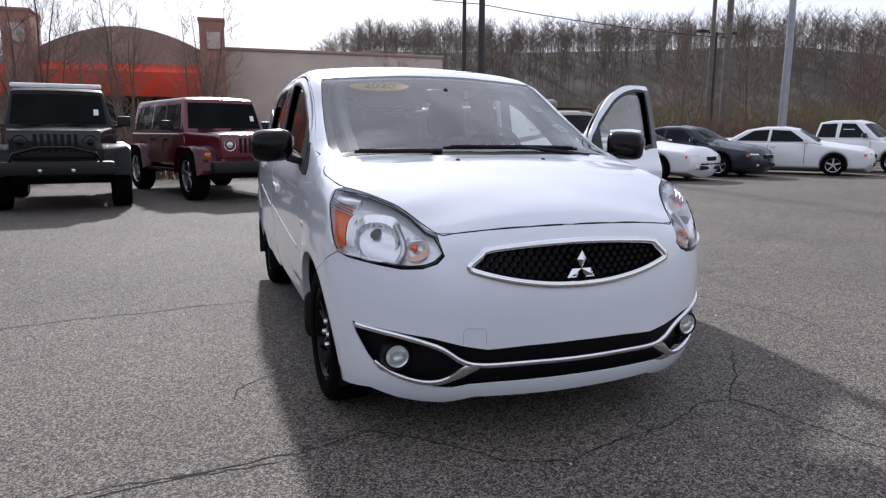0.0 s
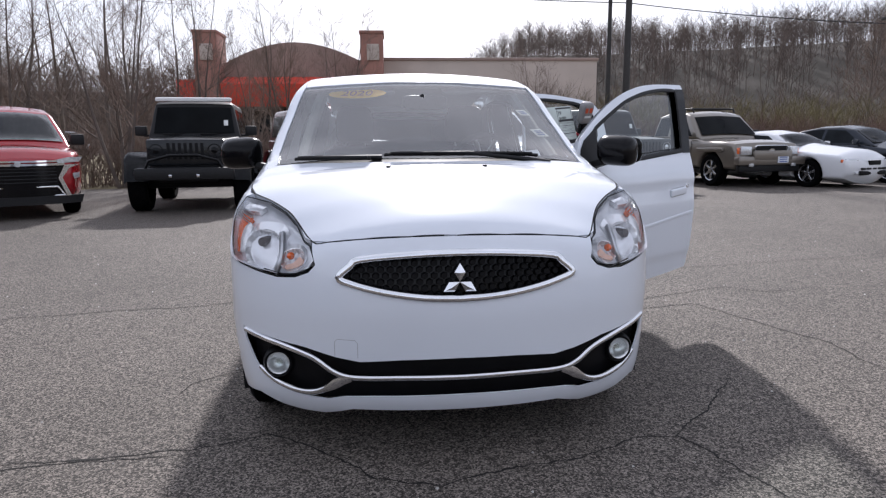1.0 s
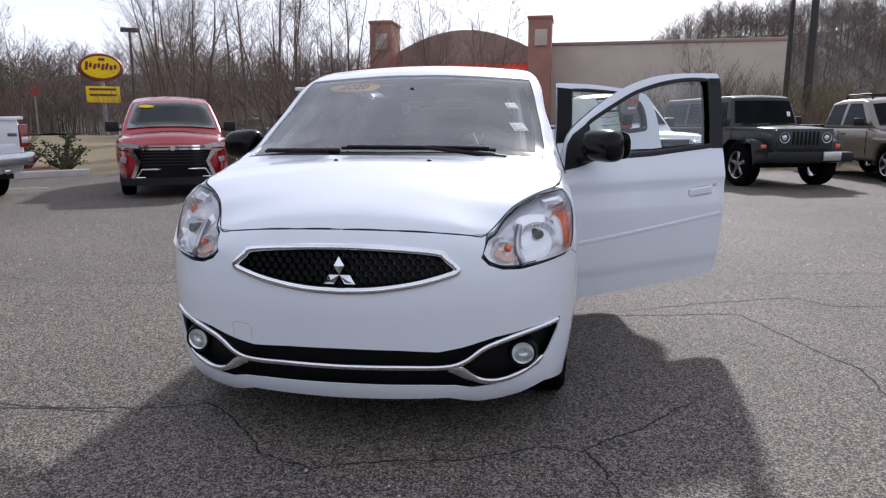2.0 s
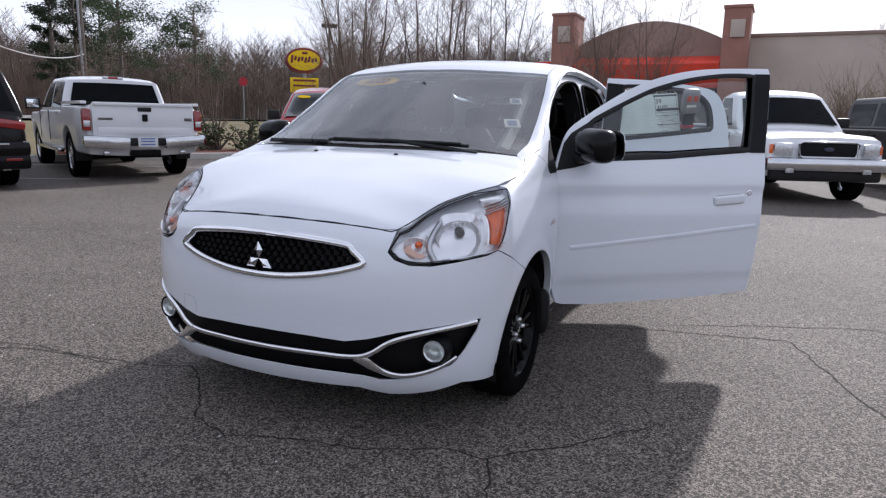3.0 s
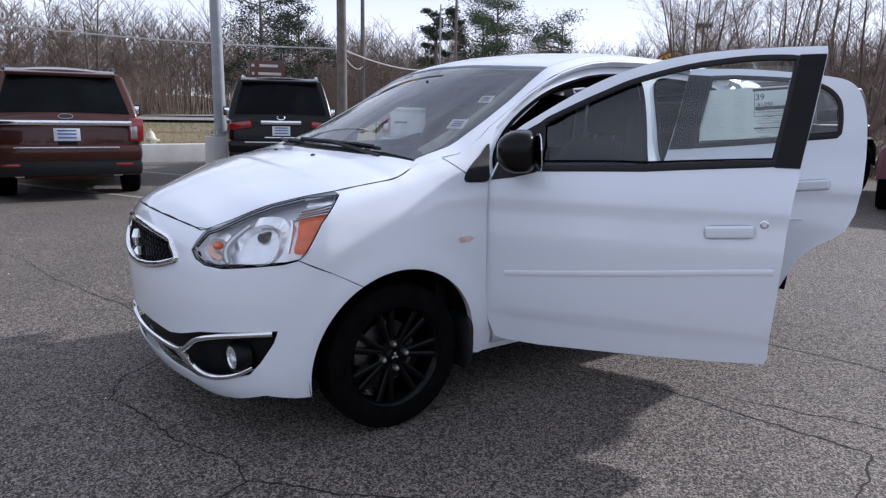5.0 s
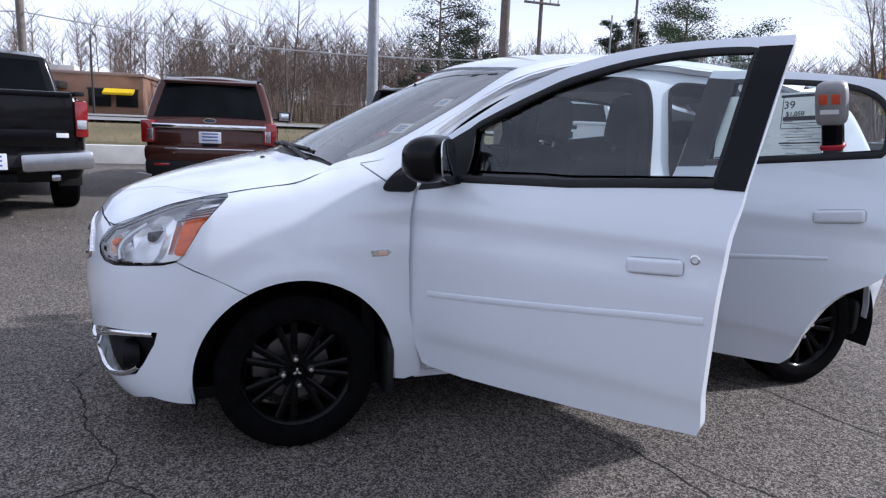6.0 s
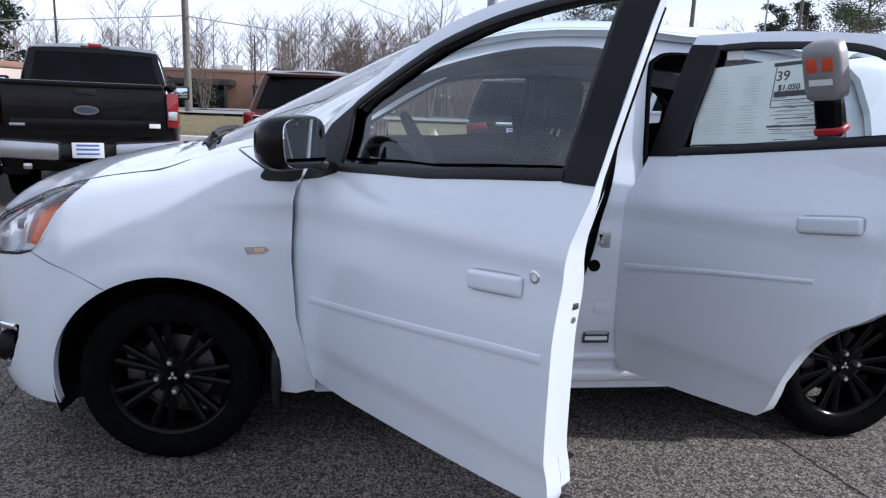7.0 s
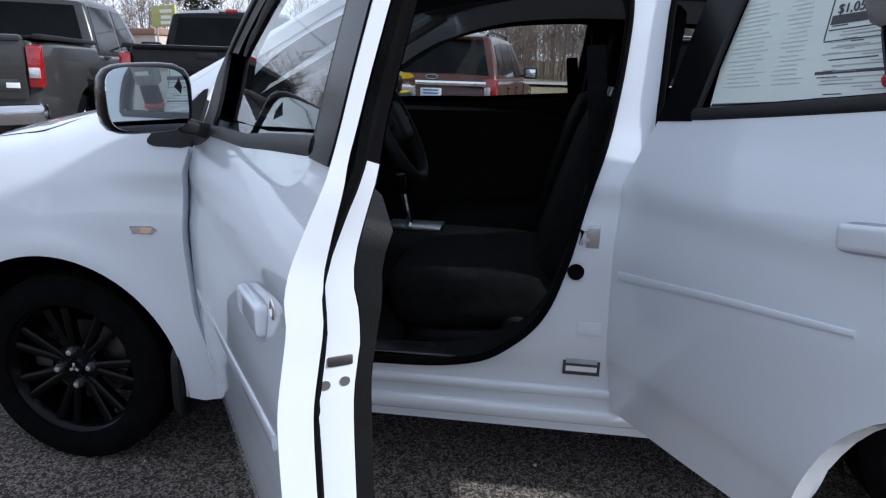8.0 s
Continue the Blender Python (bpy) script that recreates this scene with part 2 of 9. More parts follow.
def inset(loop, d):
    """The loop moved inwards by d."""
    if signed_area(loop) < 0:
        loop = loop[::-1]
    e = np.roll(loop, -1, 0) - loop
    e /= np.maximum(np.linalg.norm(e, axis=1), 1e-9)[:, None]
    n = np.stack([-e[:, 1], e[:, 0]], 1)
    m = n + np.roll(n, 1, 0)
    m /= np.maximum(np.linalg.norm(m, axis=1), 0.3)[:, None]
    return loop + m * d


def flat_mesh(outer, holes=(), step=0.03, extra=()):
    """Triangles that fill a 2D outline with holes; returns points, triangles and the loops' point numbers."""
    loops = [outer, *holes]
    pts = [p for lp in loops for p in lp]
    edges, rings, k = [], [], 0
    for lp in loops:
        n = len(lp)
        rings.append(list(range(k, k + n)))
        edges += [(k + i, k + (i + 1) % n) for i in range(n)]
        k += n
    lo, hi = outer.min(0), outer.max(0)
    gx = np.arange(lo[0], hi[0], step)
    gy = np.arange(lo[1], hi[1], step * 0.866)
    if len(gx) and len(gy):
        g = np.array([(x + (0.5 * step if j % 2 else 0), y) for j, y in enumerate(gy) for x in gx])
        ok = inside(g, outer)
        for h in holes:
            ok &= ~inside(g, h)
        g = g[ok]
        if len(g):
            d = edge_distance(g, outer)
            for h in holes:
                d = np.minimum(d, edge_distance(g, h))
            pts += list(g[d > 0.55 * step])
    pts += list(extra)
    vs, _, fs, ov, _, _ = delaunay_2d_cdt([Vector(p) for p in pts], edges, [], 0, 1e-6)
    vs = np.array([tuple(v) for v in vs])
    back = {}
    for i, os in enumerate(ov):
        for o in os:
            back[o] = i
    fs = np.array([tuple(f) for f in fs])
    c = vs[fs].mean(1)
    ok = inside(c, outer)
    for h in holes:
        ok &= ~inside(c, h)
    return vs, fs[ok], [[back[i] for i in r] for r in rings]

# ---- the white hatchback: one closed body shape, cut into panels ----
# the front axle stands at y = 0, the nose points to -y, the driver's side is +x
HALF_WIDTH = spline([0.10, 0.20, 0.28, 0.40, 0.52, 0.62, 0.72, 0.80, 0.90, 0.97, 1.05, 1.15, 1.30, 1.40, 1.48, 1.56],
                    [0.755, 0.775, 0.79, 0.808, 0.822, 0.829, 0.832, 0.824, 0.806, 0.786, 0.760, 0.737, 0.699, 0.669, 0.628, 0.55])
TOP_LINE = spline([-0.80, -0.75, -0.72, -0.69, -0.62, -0.50, -0.40, -0.30, -0.20, -0.07, -0.02, 0.03, 0.20, 0.40, 0.60, 0.78, 0.87, 1.00, 1.20, 1.45, 1.80, 2.20, 2.60, 2.90, 3.1],
                  [0.66, 0.74, 0.785, 0.822, 0.866, 0.914, 0.946, 0.972, 0.996, 1.022, 1.031, 1.048, 1.136, 1.240, 1.340, 1.428, 1.466, 1.496, 1.520, 1.532, 1.524, 1.492, 1.442, 1.39, 1.35])
CROWN = spline([-0.80, -0.60, -0.40, -0.20, 0.0, 0.15, 0.35, 0.6, 0.85, 1.20, 3.0], [0.36, 0.34, 0.20, 0.11, 0.10, 0.16, 0.23, 0.22, 0.16, 0.10, 0.09])
NOSE = spline([0.05, 0.15, 0.19, 0.26, 0.32, 0.45, 0.55, 0.62, 0.70, 0.76, 0.81, 0.9, 1.2], [-0.60, -0.665, -0.70, -0.732, -0.742, -0.752, -0.757, -0.752, -0.738, -0.722, -0.70, -0.66, -0.5])
TAIL = spline([0.1, 0.3, 0.55, 0.9, 1.05, 1.25, 1.42, 1.6], [2.93, 3.01, 3.04, 3.0, 2.93, 2.80, 2.66, 2.5])
WHEELS_Y, WHEEL_Z, ARCH = (0.0, 2.45), 0.287, 0.352


def smooth_max(a, b, k):
    h = np.maximum(k - np.abs(a - b), 0) / k
    return np.maximum(a, b) + h * h * k / 4


def body(p):
    """Below zero inside the car's closed outer shape."""
    x, y, z = np.abs(p[:, 0]), p[:, 1], p[:, 2]
    flare = 0
    for wy in WHEELS_Y:
        r = np.hypot(y - wy, z - WHEEL_Z)
        flare = flare + 0.014 * np.exp(-((r - 0.36) / 0.06) ** 2)
    taper = 0.05 * np.clip((y - 1.9) / 1.1, 0, None) ** 2 + 0.012 * np.clip(-y / 0.5, 0, None) ** 2
    crease = 0.0065 * np.tanh((z - 0.85 - 0.01 * y) / 0.022) * np.clip((y - 0.1) / 0.3, 0, 1) * np.clip((1.02 - z) / 0.1, 0, 1)
    crease = crease + 0.004 * np.tanh((z - 0.40 - 0.02 * y) / 0.02) * np.clip((y - 0.35) / 0.2, 0, 1) * np.clip((0.6 - z) / 0.15, 0, 1)
    side = x - (HALF_WIDTH(z) + flare - taper + crease)
    top = 0.9 * (z - TOP_LINE(y) + CROWN(y) * x * x)
    nose = 0.92 * (NOSE(z) + 0.30 * x * x + 0.58 * x ** 6 - y)
    tail = 0.92 * (y - TAIL(z) + 0.25 * x * x)
    return smooth_max(smooth_max(side, top, 0.05), smooth_max(nose, tail, 0.01), 0.045)


def body_normal(p):
    g = np.empty_like(p)
    for k in range(3):
        d = np.zeros(3)
        d[k] = 0.002
        g[:, k] = body(p + d) - body(p - d)
    return g / np.maximum(np.linalg.norm(g, axis=1), 1e-9)[:, None]


def shoot(origin, way, near, far, level):
    """From far outside inwards along each ray to the body's shape, set in by level."""
    lo, hi = np.full(len(origin), near), np.full(len(origin), far)
    for _ in range(34):
        m = (lo + hi) / 2
        out = body(origin + way * m[:, None]) + level > 0
        hi = np.where(out, m, hi)
        lo = np.where(out, lo, m)
    return origin + way * hi[:, None]


AXIS_Y = 0.45


class Side:
    def uv(self, p):
        return p[:, 1:3]

    def hit(self, q, level=0.0):
        n = len(q)
        p = shoot(np.column_stack([np.zeros(n), q]), np.tile([1.0, 0, 0], (n, 1)), 0.05, 1.1, 0.0)
        p[:, 0] -= level(q[:, 1]) if callable(level) else level
        return p


class Top:
    def uv(self, p):
        return p[:, 0:2]

    def hit(self, q, level=0.0):
        n = len(q)
        return shoot(np.column_stack([q, np.full(n, 0.4)]), np.tile([0, 0, 1.0], (n, 1)), 0.0, 1.4, level)


class Round:
    def uv(self, p):
        return np.column_stack([0.9 * np.arctan2(p[:, 0], AXIS_Y - p[:, 1]), p[:, 2]])

    def hit(self, q, level=0.0):
        n = len(q)
        a = q[:, 0] / 0.9
        return shoot(np.column_stack([np.zeros(n), np.full(n, AXIS_Y), q[:, 1]]), np.column_stack([np.sin(a), -np.cos(a), np.zeros(n)]), 0.1, 1.7, level)


SIDE, TOP, ROUND = Side(), Top(), Round()


def on_side(pts):
    return [tuple(p) for p in SIDE.hit(np.array(pts, float))]


def on_top(pts):
    return [tuple(p) for p in TOP.hit(np.array(pts, float))]


def on_nose(pts):
    """Points given by x and z on the front of the body."""
    q = np.array(pts, float)
    n = len(q)
    o = np.column_stack([q[:, 0], np.full(n, 0.3), q[:, 1]])
    return [tuple(p) for p in shoot(o, np.tile([0, -1.0, 0], (n, 1)), 0.0, 1.4, 0.0)]


def both(pts):
    """An outline given for x >= 0 from the middle round, closed by its mirror image."""
    return list(pts) + [(-p[0], *p[1:]) for p in reversed(pts) if abs(p[0]) > 1e-6]


def panel(name, outline, proj, material, parent, holes=(), hole_depth=None, depth=0.02, gap=0.0014, step=0.03, level=0.0, mirror=False, label=""):
    """A piece of the body's skin with folded edges: its outline and holes are points on the body."""
    loops = []
    for k, lp in enumerate([outline, *holes]):
        uv = resample(proj.uv(np.array(lp, float)), step * 0.6)
        if signed_area(uv) < 0:
            uv = uv[::-1]
        loops.append(inset(uv, gap if k == 0 else -gap) if gap else uv)
    q, tris, rings = flat_mesh(loops[0], loops[1:], step)
    p = proj.hit(q, level)
    n = body_normal(p)
    f = np.cross(p[tris[:, 1]] - p[tris[:, 0]], p[tris[:, 2]] - p[tris[:, 0]])
    flip = np.einsum("ij,ij->i", f, n[tris[:, 0]]) < 0
    tris[flip] = tris[flip][:, ::-1]
    verts, normals, faces = list(p), list(n), [tuple(t) for t in tris]
    if depth or hole_depth is not None:
        for k, r in enumerate(rings):
            if k == 0 and not callable(depth) and not depth:
                continue
            rp, rn = p[r], n[r]
            along = np.roll(rp, -1, 0) - np.roll(rp, 1, 0)
            out = np.cross(along, rn)
            out /= np.maximum(np.linalg.norm(out, axis=1), 1e-9)[:, None]
            b = len(verts)
            m = len(r)
            dp = depth if k == 0 or hole_depth is None else hole_depth
            dp = np.array(dp(rp[:, 2]))[:, None] if callable(dp) else dp
            foot = rp - rn * dp
            verts += list(rp) + list(foot)
            normals += list(out) * 2
            for i in range(m):
                j = (i + 1) % m
                faces.append((b + i, b + m + i, b + m + j, b + j) if (depth(np.array([0.7]))[0] if callable(depth) else depth) >= 0 else (b + i, b + j, b + m + j, b + m + i))
    verts, normals = np.array(verts), np.array(normals)
    if mirror:
        verts = verts * [-1, 1, 1]
        normals = normals * [-1, 1, 1]
        faces = [f[::-1] for f in faces]
    return link(name, verts, faces, material, parent, label, normals)


def strip(name, pts, width, height, material, parent, level=0.0, closed=False, mirror=False, label="", taper=None):
    """A rounded moulding that follows points on the body and stands proud of it."""
    p = np.array(pts, float)
    n = body_normal(p)
    if closed:
        along = np.roll(p, -1, 0) - np.roll(p, 1, 0)
    else:
        along = np.gradient(p, axis=0)
    side = np.cross(along, n)
    side /= np.maximum(np.linalg.norm(side, axis=1), 1e-9)[:, None]
    section = [(-0.5, -0.6), (-0.46, 0.55), (-0.25, 0.95), (0.25, 0.95), (0.46, 0.55), (0.5, -0.6)]
    verts, faces = [], []
    m, k = len(p), len(section)
    for i in range(m):
        w = width * (taper[i] if taper is not None else 1)
        for a, b in section:
            verts.append(p[i] + side[i] * a * w + n[i] * (b * height - level))
    for i in range(m if closed else m - 1):
        for j in range(k):
            faces.append((i * k + j, ((i + 1) % m) * k + j, ((i + 1) % m) * k + (j + 1) % k, i * k + (j + 1) % k))
    if not closed:
        faces += [tuple(range(k)), tuple(range((m - 1) * k, m * k))[::-1]]
    verts = np.array(verts)
    if mirror:
        verts = verts * [-1, 1, 1]
        faces = [f[::-1] for f in faces]
    bm = bmesh.new()
    vs = [bm.verts.new(v) for v in verts]
    for f in faces:
        bm.faces.new([vs[i] for i in f])
    return part(name, bm, material, parent, label, 50)


car = empty("hatchback_car", "white compact hatchback with both driver-side doors open", "car", group="vehicles on the lot")

# shared lines of the panels
HOOD_FRONT = [(0, -0.688), (0.17, -0.680), (0.33, -0.656), (0.44, -0.628), (0.494, -0.602)]
HOOD_SIDE = [(0.521, -0.572), (0.549, -0.484), (0.593, -0.400), (0.661, -0.308), (0.733, -0.228), (0.758, -0.15), (0.768, -0.06), (0.768, 0.02), (0.748, 0.075), (0.70, 0.125)]
HOOD_REAR = [(0.55, 0.082), (0.40, 0.04), (0.2, 0.012), (0, 0.0)]
GLASS_SIDE = [(0.690, 0.140), (0.697, 0.28), (0.677, 0.48), (0.645, 0.70), (0.612, 0.885)]
ROOF_SIDE = [(0.612, 0.885), (0.600, 1.1), (0.590, 1.5), (0.572, 1.9), (0.548, 2.3), (0.50, 2.68)]
LAMP_BACK = on_side([(-0.226, 0.920), (-0.270, 0.875), (-0.310, 0.830), (-0.342, 0.775), (-0.366, 0.735), (-0.392, 0.708)])
LAMP_UNDER = on_side([(-0.435, 0.694)]) + on_nose([(0.69, 0.678), (0.62, 0.668), (0.555, 0.672), (0.508, 0.690)])
LAMP_TIP = on_nose([(0.484, 0.716)])
LAMP_OVER = on_top([(0.505, -0.606), (0.527, -0.576), (0.555, -0.487), (0.599, -0.403), (0.666, -0.311)])
FENDER_BUMPER = on_side([(-0.392, 0.708), (-0.29, 0.660), (-0.168, 0.596)])
ARCH_FRONT = on_side(arc(0, WHEEL_Z, ARCH, 118.5, 190, 14))
ARCH_BACK = on_side(arc(0, WHEEL_Z, ARCH, -8, 118.5, 24))

strip("shut_line", both(on_top([tuple(q) for q in curve2(HOOD_FRONT + HOOD_SIDE[1:-1], 3)])), 0.0055, 0.0006, M_TRIM, car, level=0.0002, label="dark gap round the hood")
panel("hood", both(on_top(HOOD_FRONT + HOOD_SIDE + HOOD_REAR)), TOP, M_WHITE, car, depth=0.02, step=0.028, label="white domed hood")
panel("cowl", both(on_top([(0, -0.004), (0.2, 0.008), (0.4, 0.036), (0.55, 0.078), (0.68, 0.126), (0.655, 0.15), (0.5, 0.12), (0.3, 0.08), (0, 0.06)])), TOP, M_PLASTIC, car, level=0.012, depth=0.03, gap=0, label="black plastic cowl")
WS = [(0, 0.045), (0.3, 0.068), (0.5, 0.105)] + GLASS_SIDE + [(0.45, 0.835), (0.3, 0.812), (0, 0.795)]
panel("windshield", both(on_top(WS)), TOP, M_SHIELD, car, depth=0.004, gap=0.004, step=0.06, level=0.006, label="clear curved windshield").visible_shadow = False
IN = [(0, 0.10), (0.3, 0.12), (0.5, 0.155), (0.652, 0.20), (0.646, 0.36), (0.625, 0.55), (0.583, 0.815), (0.45, 0.79), (0.3, 0.768), (0, 0.75)]
panel("windshield_border", both(on_top(WS)), TOP, M_GLOSS, car, holes=[both(on_top(IN))], depth=0, gap=0.006, level=0.012, label="black glass border")
panel("roof", both(on_top([(0, 0.80), (0.3, 0.817), (0.45, 0.84)] + ROOF_SIDE + [(0.3, 2.74), (0, 2.76)])), TOP, M_WHITE, car, depth=0.02, gap=0.003, step=0.05, label="white roof")

DOOR_GAP = [(0.415, 0.955), (0.398, 0.88), (0.392, 0.70), (0.404, 0.50), (0.435, 0.37), (0.462, 0.30)]
DOOR_TOP = [(0.506, 1.145), (0.604, 1.212), (0.697, 1.270), (0.80, 1.327), (0.911, 1.374), (1.02, 1.407), (1.128, 1.430), (1.264, 1.446), (1.45, 1.454)]
FRONT_TOP = curve2([(0.424, 0.965), (0.472, 1.088)] + DOOR_TOP + [(1.574, 1.456)], 3)
FRONT_BACK = [(1.577, 1.43), (1.550, 1.22), (1.527, 1.06), (1.523, 1.01), (1.509, 0.93), (1.500, 0.80), (1.494, 0.64), (1.486, 0.45), (1.488, 0.36), (1.478, 0.335)]
FRONT_BASE = [(1.3, 0.318), (1.1, 0.305), (0.9, 0.295), (0.65, 0.285), (0.50, 0.290)]
FRONT_DOOR = FRONT_TOP + FRONT_BACK + FRONT_BASE + DOOR_GAP[::-1]
REAR_ARCH_DOOR = curve2([(2.340, 0.725), (2.297, 0.688), (2.228, 0.642), (2.172, 0.580), (2.133, 0.50), (2.098, 0.41), (2.072, 0.352), (2.045, 0.330)], 2)
REAR_CURVE = [(1.70, 1.442), (1.885, 1.437), (2.07, 1.420), (2.19, 1.405), (2.285, 1.382), (2.341, 1.325), (2.375, 1.21)]
REAR_TOP = curve2([(1.612, 1.443)] + REAR_CURVE + [(2.388, 1.043)], 4)
REAR_BACK = [(2.385, 0.918), (2.371, 0.802)]
REAR_FRONT = [(1.525, 0.296), (1.509, 0.32), (1.507, 0.50), (1.508, 0.69), (1.512, 0.895), (1.537, 1.0), (1.549, 1.05), (1.575, 1.20), (1.602, 1.40)]
REAR_DOOR = REAR_TOP + REAR_BACK + REAR_ARCH_DOOR + [(1.99, 0.321), (1.80, 0.308), (1.60, 0.298)] + REAR_FRONT
QUARTER = on_top([(0.50, 2.70)]) + on_side([(2.72, 1.30), (2.82, 1.12), (2.90, 0.95), (2.95, 0.7), (2.95, 0.5), (2.92, 0.35), (2.85, 0.28)])


def tuck(bm, level):
    """Presses whatever stands nearer than level to the body's skin back behind it."""
    for _ in range(3):
        p = np.array([tuple(v.co) for v in bm.verts])
        over = np.maximum(body(p) + level, 0)
        p -= body_normal(p) * over[:, None]
        for v, c in zip(bm.verts, p):
            v.co = c


def fluted_bowl(radius, deep):
    """A round lamp reflector, open to +x, with upright flutes."""
    bm = bmesh.new()
    rows = []
    for r in np.linspace(0.12, 1, 12):
        row = []
        for a in np.linspace(0, 2 * math.pi, 73)[:-1]:
            c = radius * r * math.cos(a)
            row.append(bm.verts.new((-deep * (1 - r * r) + 0.0035 * math.sin(c * 420) * min(1, 3 - 3 * r), c, radius * 0.98 * r * math.sin(a))))
        rows.append(row)
    bm.faces.new(rows[0])
    for a, b in zip(rows, rows[1:]):
        for i in range(72):
            bm.faces.new((a[i], b[i], b[(i + 1) % 72], a[(i + 1) % 72]))
    rim = [bm.verts.new((0.004, v.co.y * 1.05, v.co.z * 1.05)) for v in rows[-1]]
    rear = [bm.verts.new((-deep, v.co.y * 1.05, v.co.z * 1.05)) for v in rows[-1]]
    for i in range(72):
        j = (i + 1) % 72
        bm.faces.new((rows[-1][i], rim[i], rim[j], rows[-1][j]))
        bm.faces.new((rim[i], rear[i], rear[j], rim[j]))
    return bm


for mirror in (False, True):
    fender = on_top(HOOD_SIDE[4:-1]) + on_top([(0.728, 0.118)]) + on_side([(0.22, 1.035), (0.32, 0.968), (0.405, 0.972)] + DOOR_GAP + [(0.462, 0.235), (0.40, 0.225)])
    panel("fender", LAMP_BACK[::-1] + fender + ARCH_BACK + FENDER_BUMPER[::-1][1:-1], SIDE, M_WHITE, car, depth=0.03, mirror=mirror, step=0.026)
    rail = on_top([(0.729, 0.118)]) + on_side([(0.30, 1.05), (0.42, 1.115), (0.472, 1.152)] + [(y, z + 0.017) for y, z in DOOR_TOP[1:]] + [(1.6, 1.470), (1.8, 1.461), (2.0, 1.446), (2.2, 1.423), (2.31, 1.404)]) + on_top([(0.565, 2.48), (0.545, 2.66)])
    over_doors = [(y, z + 0.008) for y, z in DOOR_TOP[::-1]]
    over_rear = [(2.352, 0.715), (2.384, 0.80), (2.398, 0.92), (2.401, 1.045), (2.387, 1.22), (2.352, 1.335), (2.292, 1.391), (2.19, 1.414), (2.07, 1.430), (1.885, 1.447), (1.70, 1.453), (1.6, 1.462)]
    upper = rail + QUARTER[1:] + on_side(arc(2.45, WHEEL_Z, ARCH, 4, 122, 20)) + on_side([(2.268, 0.658), (2.312, 0.682)] + over_rear + over_doors + [(0.463, 1.094), (0.412, 0.985), (0.32, 0.972), (0.22, 1.038)])
    panel("roof_rail", on_top(HOOD_SIDE[-2:] + GLASS_SIDE + ROOF_SIDE[1:]) + rail[::-1], TOP, M_WHITE, car, depth=0.015, gap=0.0, mirror=mirror, step=0.03)
    panel("body_side", upper, SIDE, M_WHITE, car, depth=0.03, gap=0.0015, mirror=mirror, step=0.035)
    sill_front = [(0.53, 0.40), (0.926, 0.384), (1.14, 0.405), (1.25, 0.468), (1.326, 0.555), (1.374, 0.69), (1.413, 0.86), (1.457, 1.02), (1.486, 1.24), (1.484, 1.352), (1.445, 1.388), (1.32, 1.395), (1.115, 1.376), (0.883, 1.314), (0.711, 1.232), (0.58, 1.138), (0.505, 1.04), (0.49, 0.93), (0.49, 0.6)]
    sill_rear = [(1.60, 0.42), (1.93, 0.42), (2.04, 0.53), (2.16, 0.67), (2.27, 0.83), (2.30, 1.0), (2.26, 1.22), (2.17, 1.325), (2.02, 1.372), (1.70, 1.392), (1.61, 1.372), (1.588, 1.32), (1.576, 1.14), (1.57, 1.0), (1.57, 0.7)]
    ring = [(0.43, 0.235), (0.46, 0.205), (2.02, 0.205), (2.085, 0.24), (2.11, 0.40), (2.19, 0.56), (2.33, 0.69), (2.40, 0.82), (2.42, 1.05), (2.40, 1.22), (2.37, 1.34), (2.31, 1.395), (2.2, 1.418), (2.0, 1.44), (1.6, 1.464), (1.45, 1.464), (1.264, 1.456), (1.128, 1.440), (1.02, 1.417), (0.911, 1.384), (0.80, 1.337), (0.697, 1.280), (0.604, 1.222), (0.50, 1.155), (0.46, 1.09), (0.40, 1.0), (0.38, 0.7)]
    openings = [on_side(curve2(sill_front, 3, True)), on_side(curve2(sill_rear, 3, True))]
    panel("door_frame", on_side(ring), SIDE, M_WHITE, car, holes=openings, hole_depth=0.014, depth=0.10, gap=0, level=0.045, mirror=mirror, step=0.04, label="white painted door opening")
    panel("opening_trim", on_side(inset(resample(np.array(ring), 0.05), 0.02)), SIDE, M_TRIM, car, holes=openings, hole_depth=0.095, depth=0, gap=0, level=0.057, mirror=mirror, step=0.08, label="black trim round the door openings")
    seal = [tuple(p) for p in SIDE.hit(np.array(curve2(sill_front, 5, True)), 0.045)]
    strip("door_seal", seal, 0.016, 0.012, M_RUBBER, car, closed=True, mirror=mirror, label="black rubber seal")
    seal = [tuple(p) for p in SIDE.hit(np.array(curve2(sill_rear, 5, True)), 0.045)]
    strip("door_seal", seal, 0.016, 0.012, M_RUBBER, car, closed=True, mirror=mirror, label="black rubber seal")
    panel("mirror_patch", on_side([tuple(q) for q in curve2([(0.298, 0.960), (0.334, 1.0), (0.40, 1.048), (0.448, 1.088), (0.430, 1.0), (0.411, 0.946), (0.345, 0.942), (0.308, 0.944)], 3, True)]), SIDE, M_PLASTIC, car, level=-0.004, gap=0, mirror=mirror)
    panel("side_marker", on_side([(0.248, 0.735), (0.31, 0.738), (0.324, 0.728), (0.31, 0.716), (0.255, 0.714)]), SIDE, M_CHROME, car, level=-0.003, gap=0, depth=0.006, step=0.02, mirror=mirror, label="clear side marker lamp")
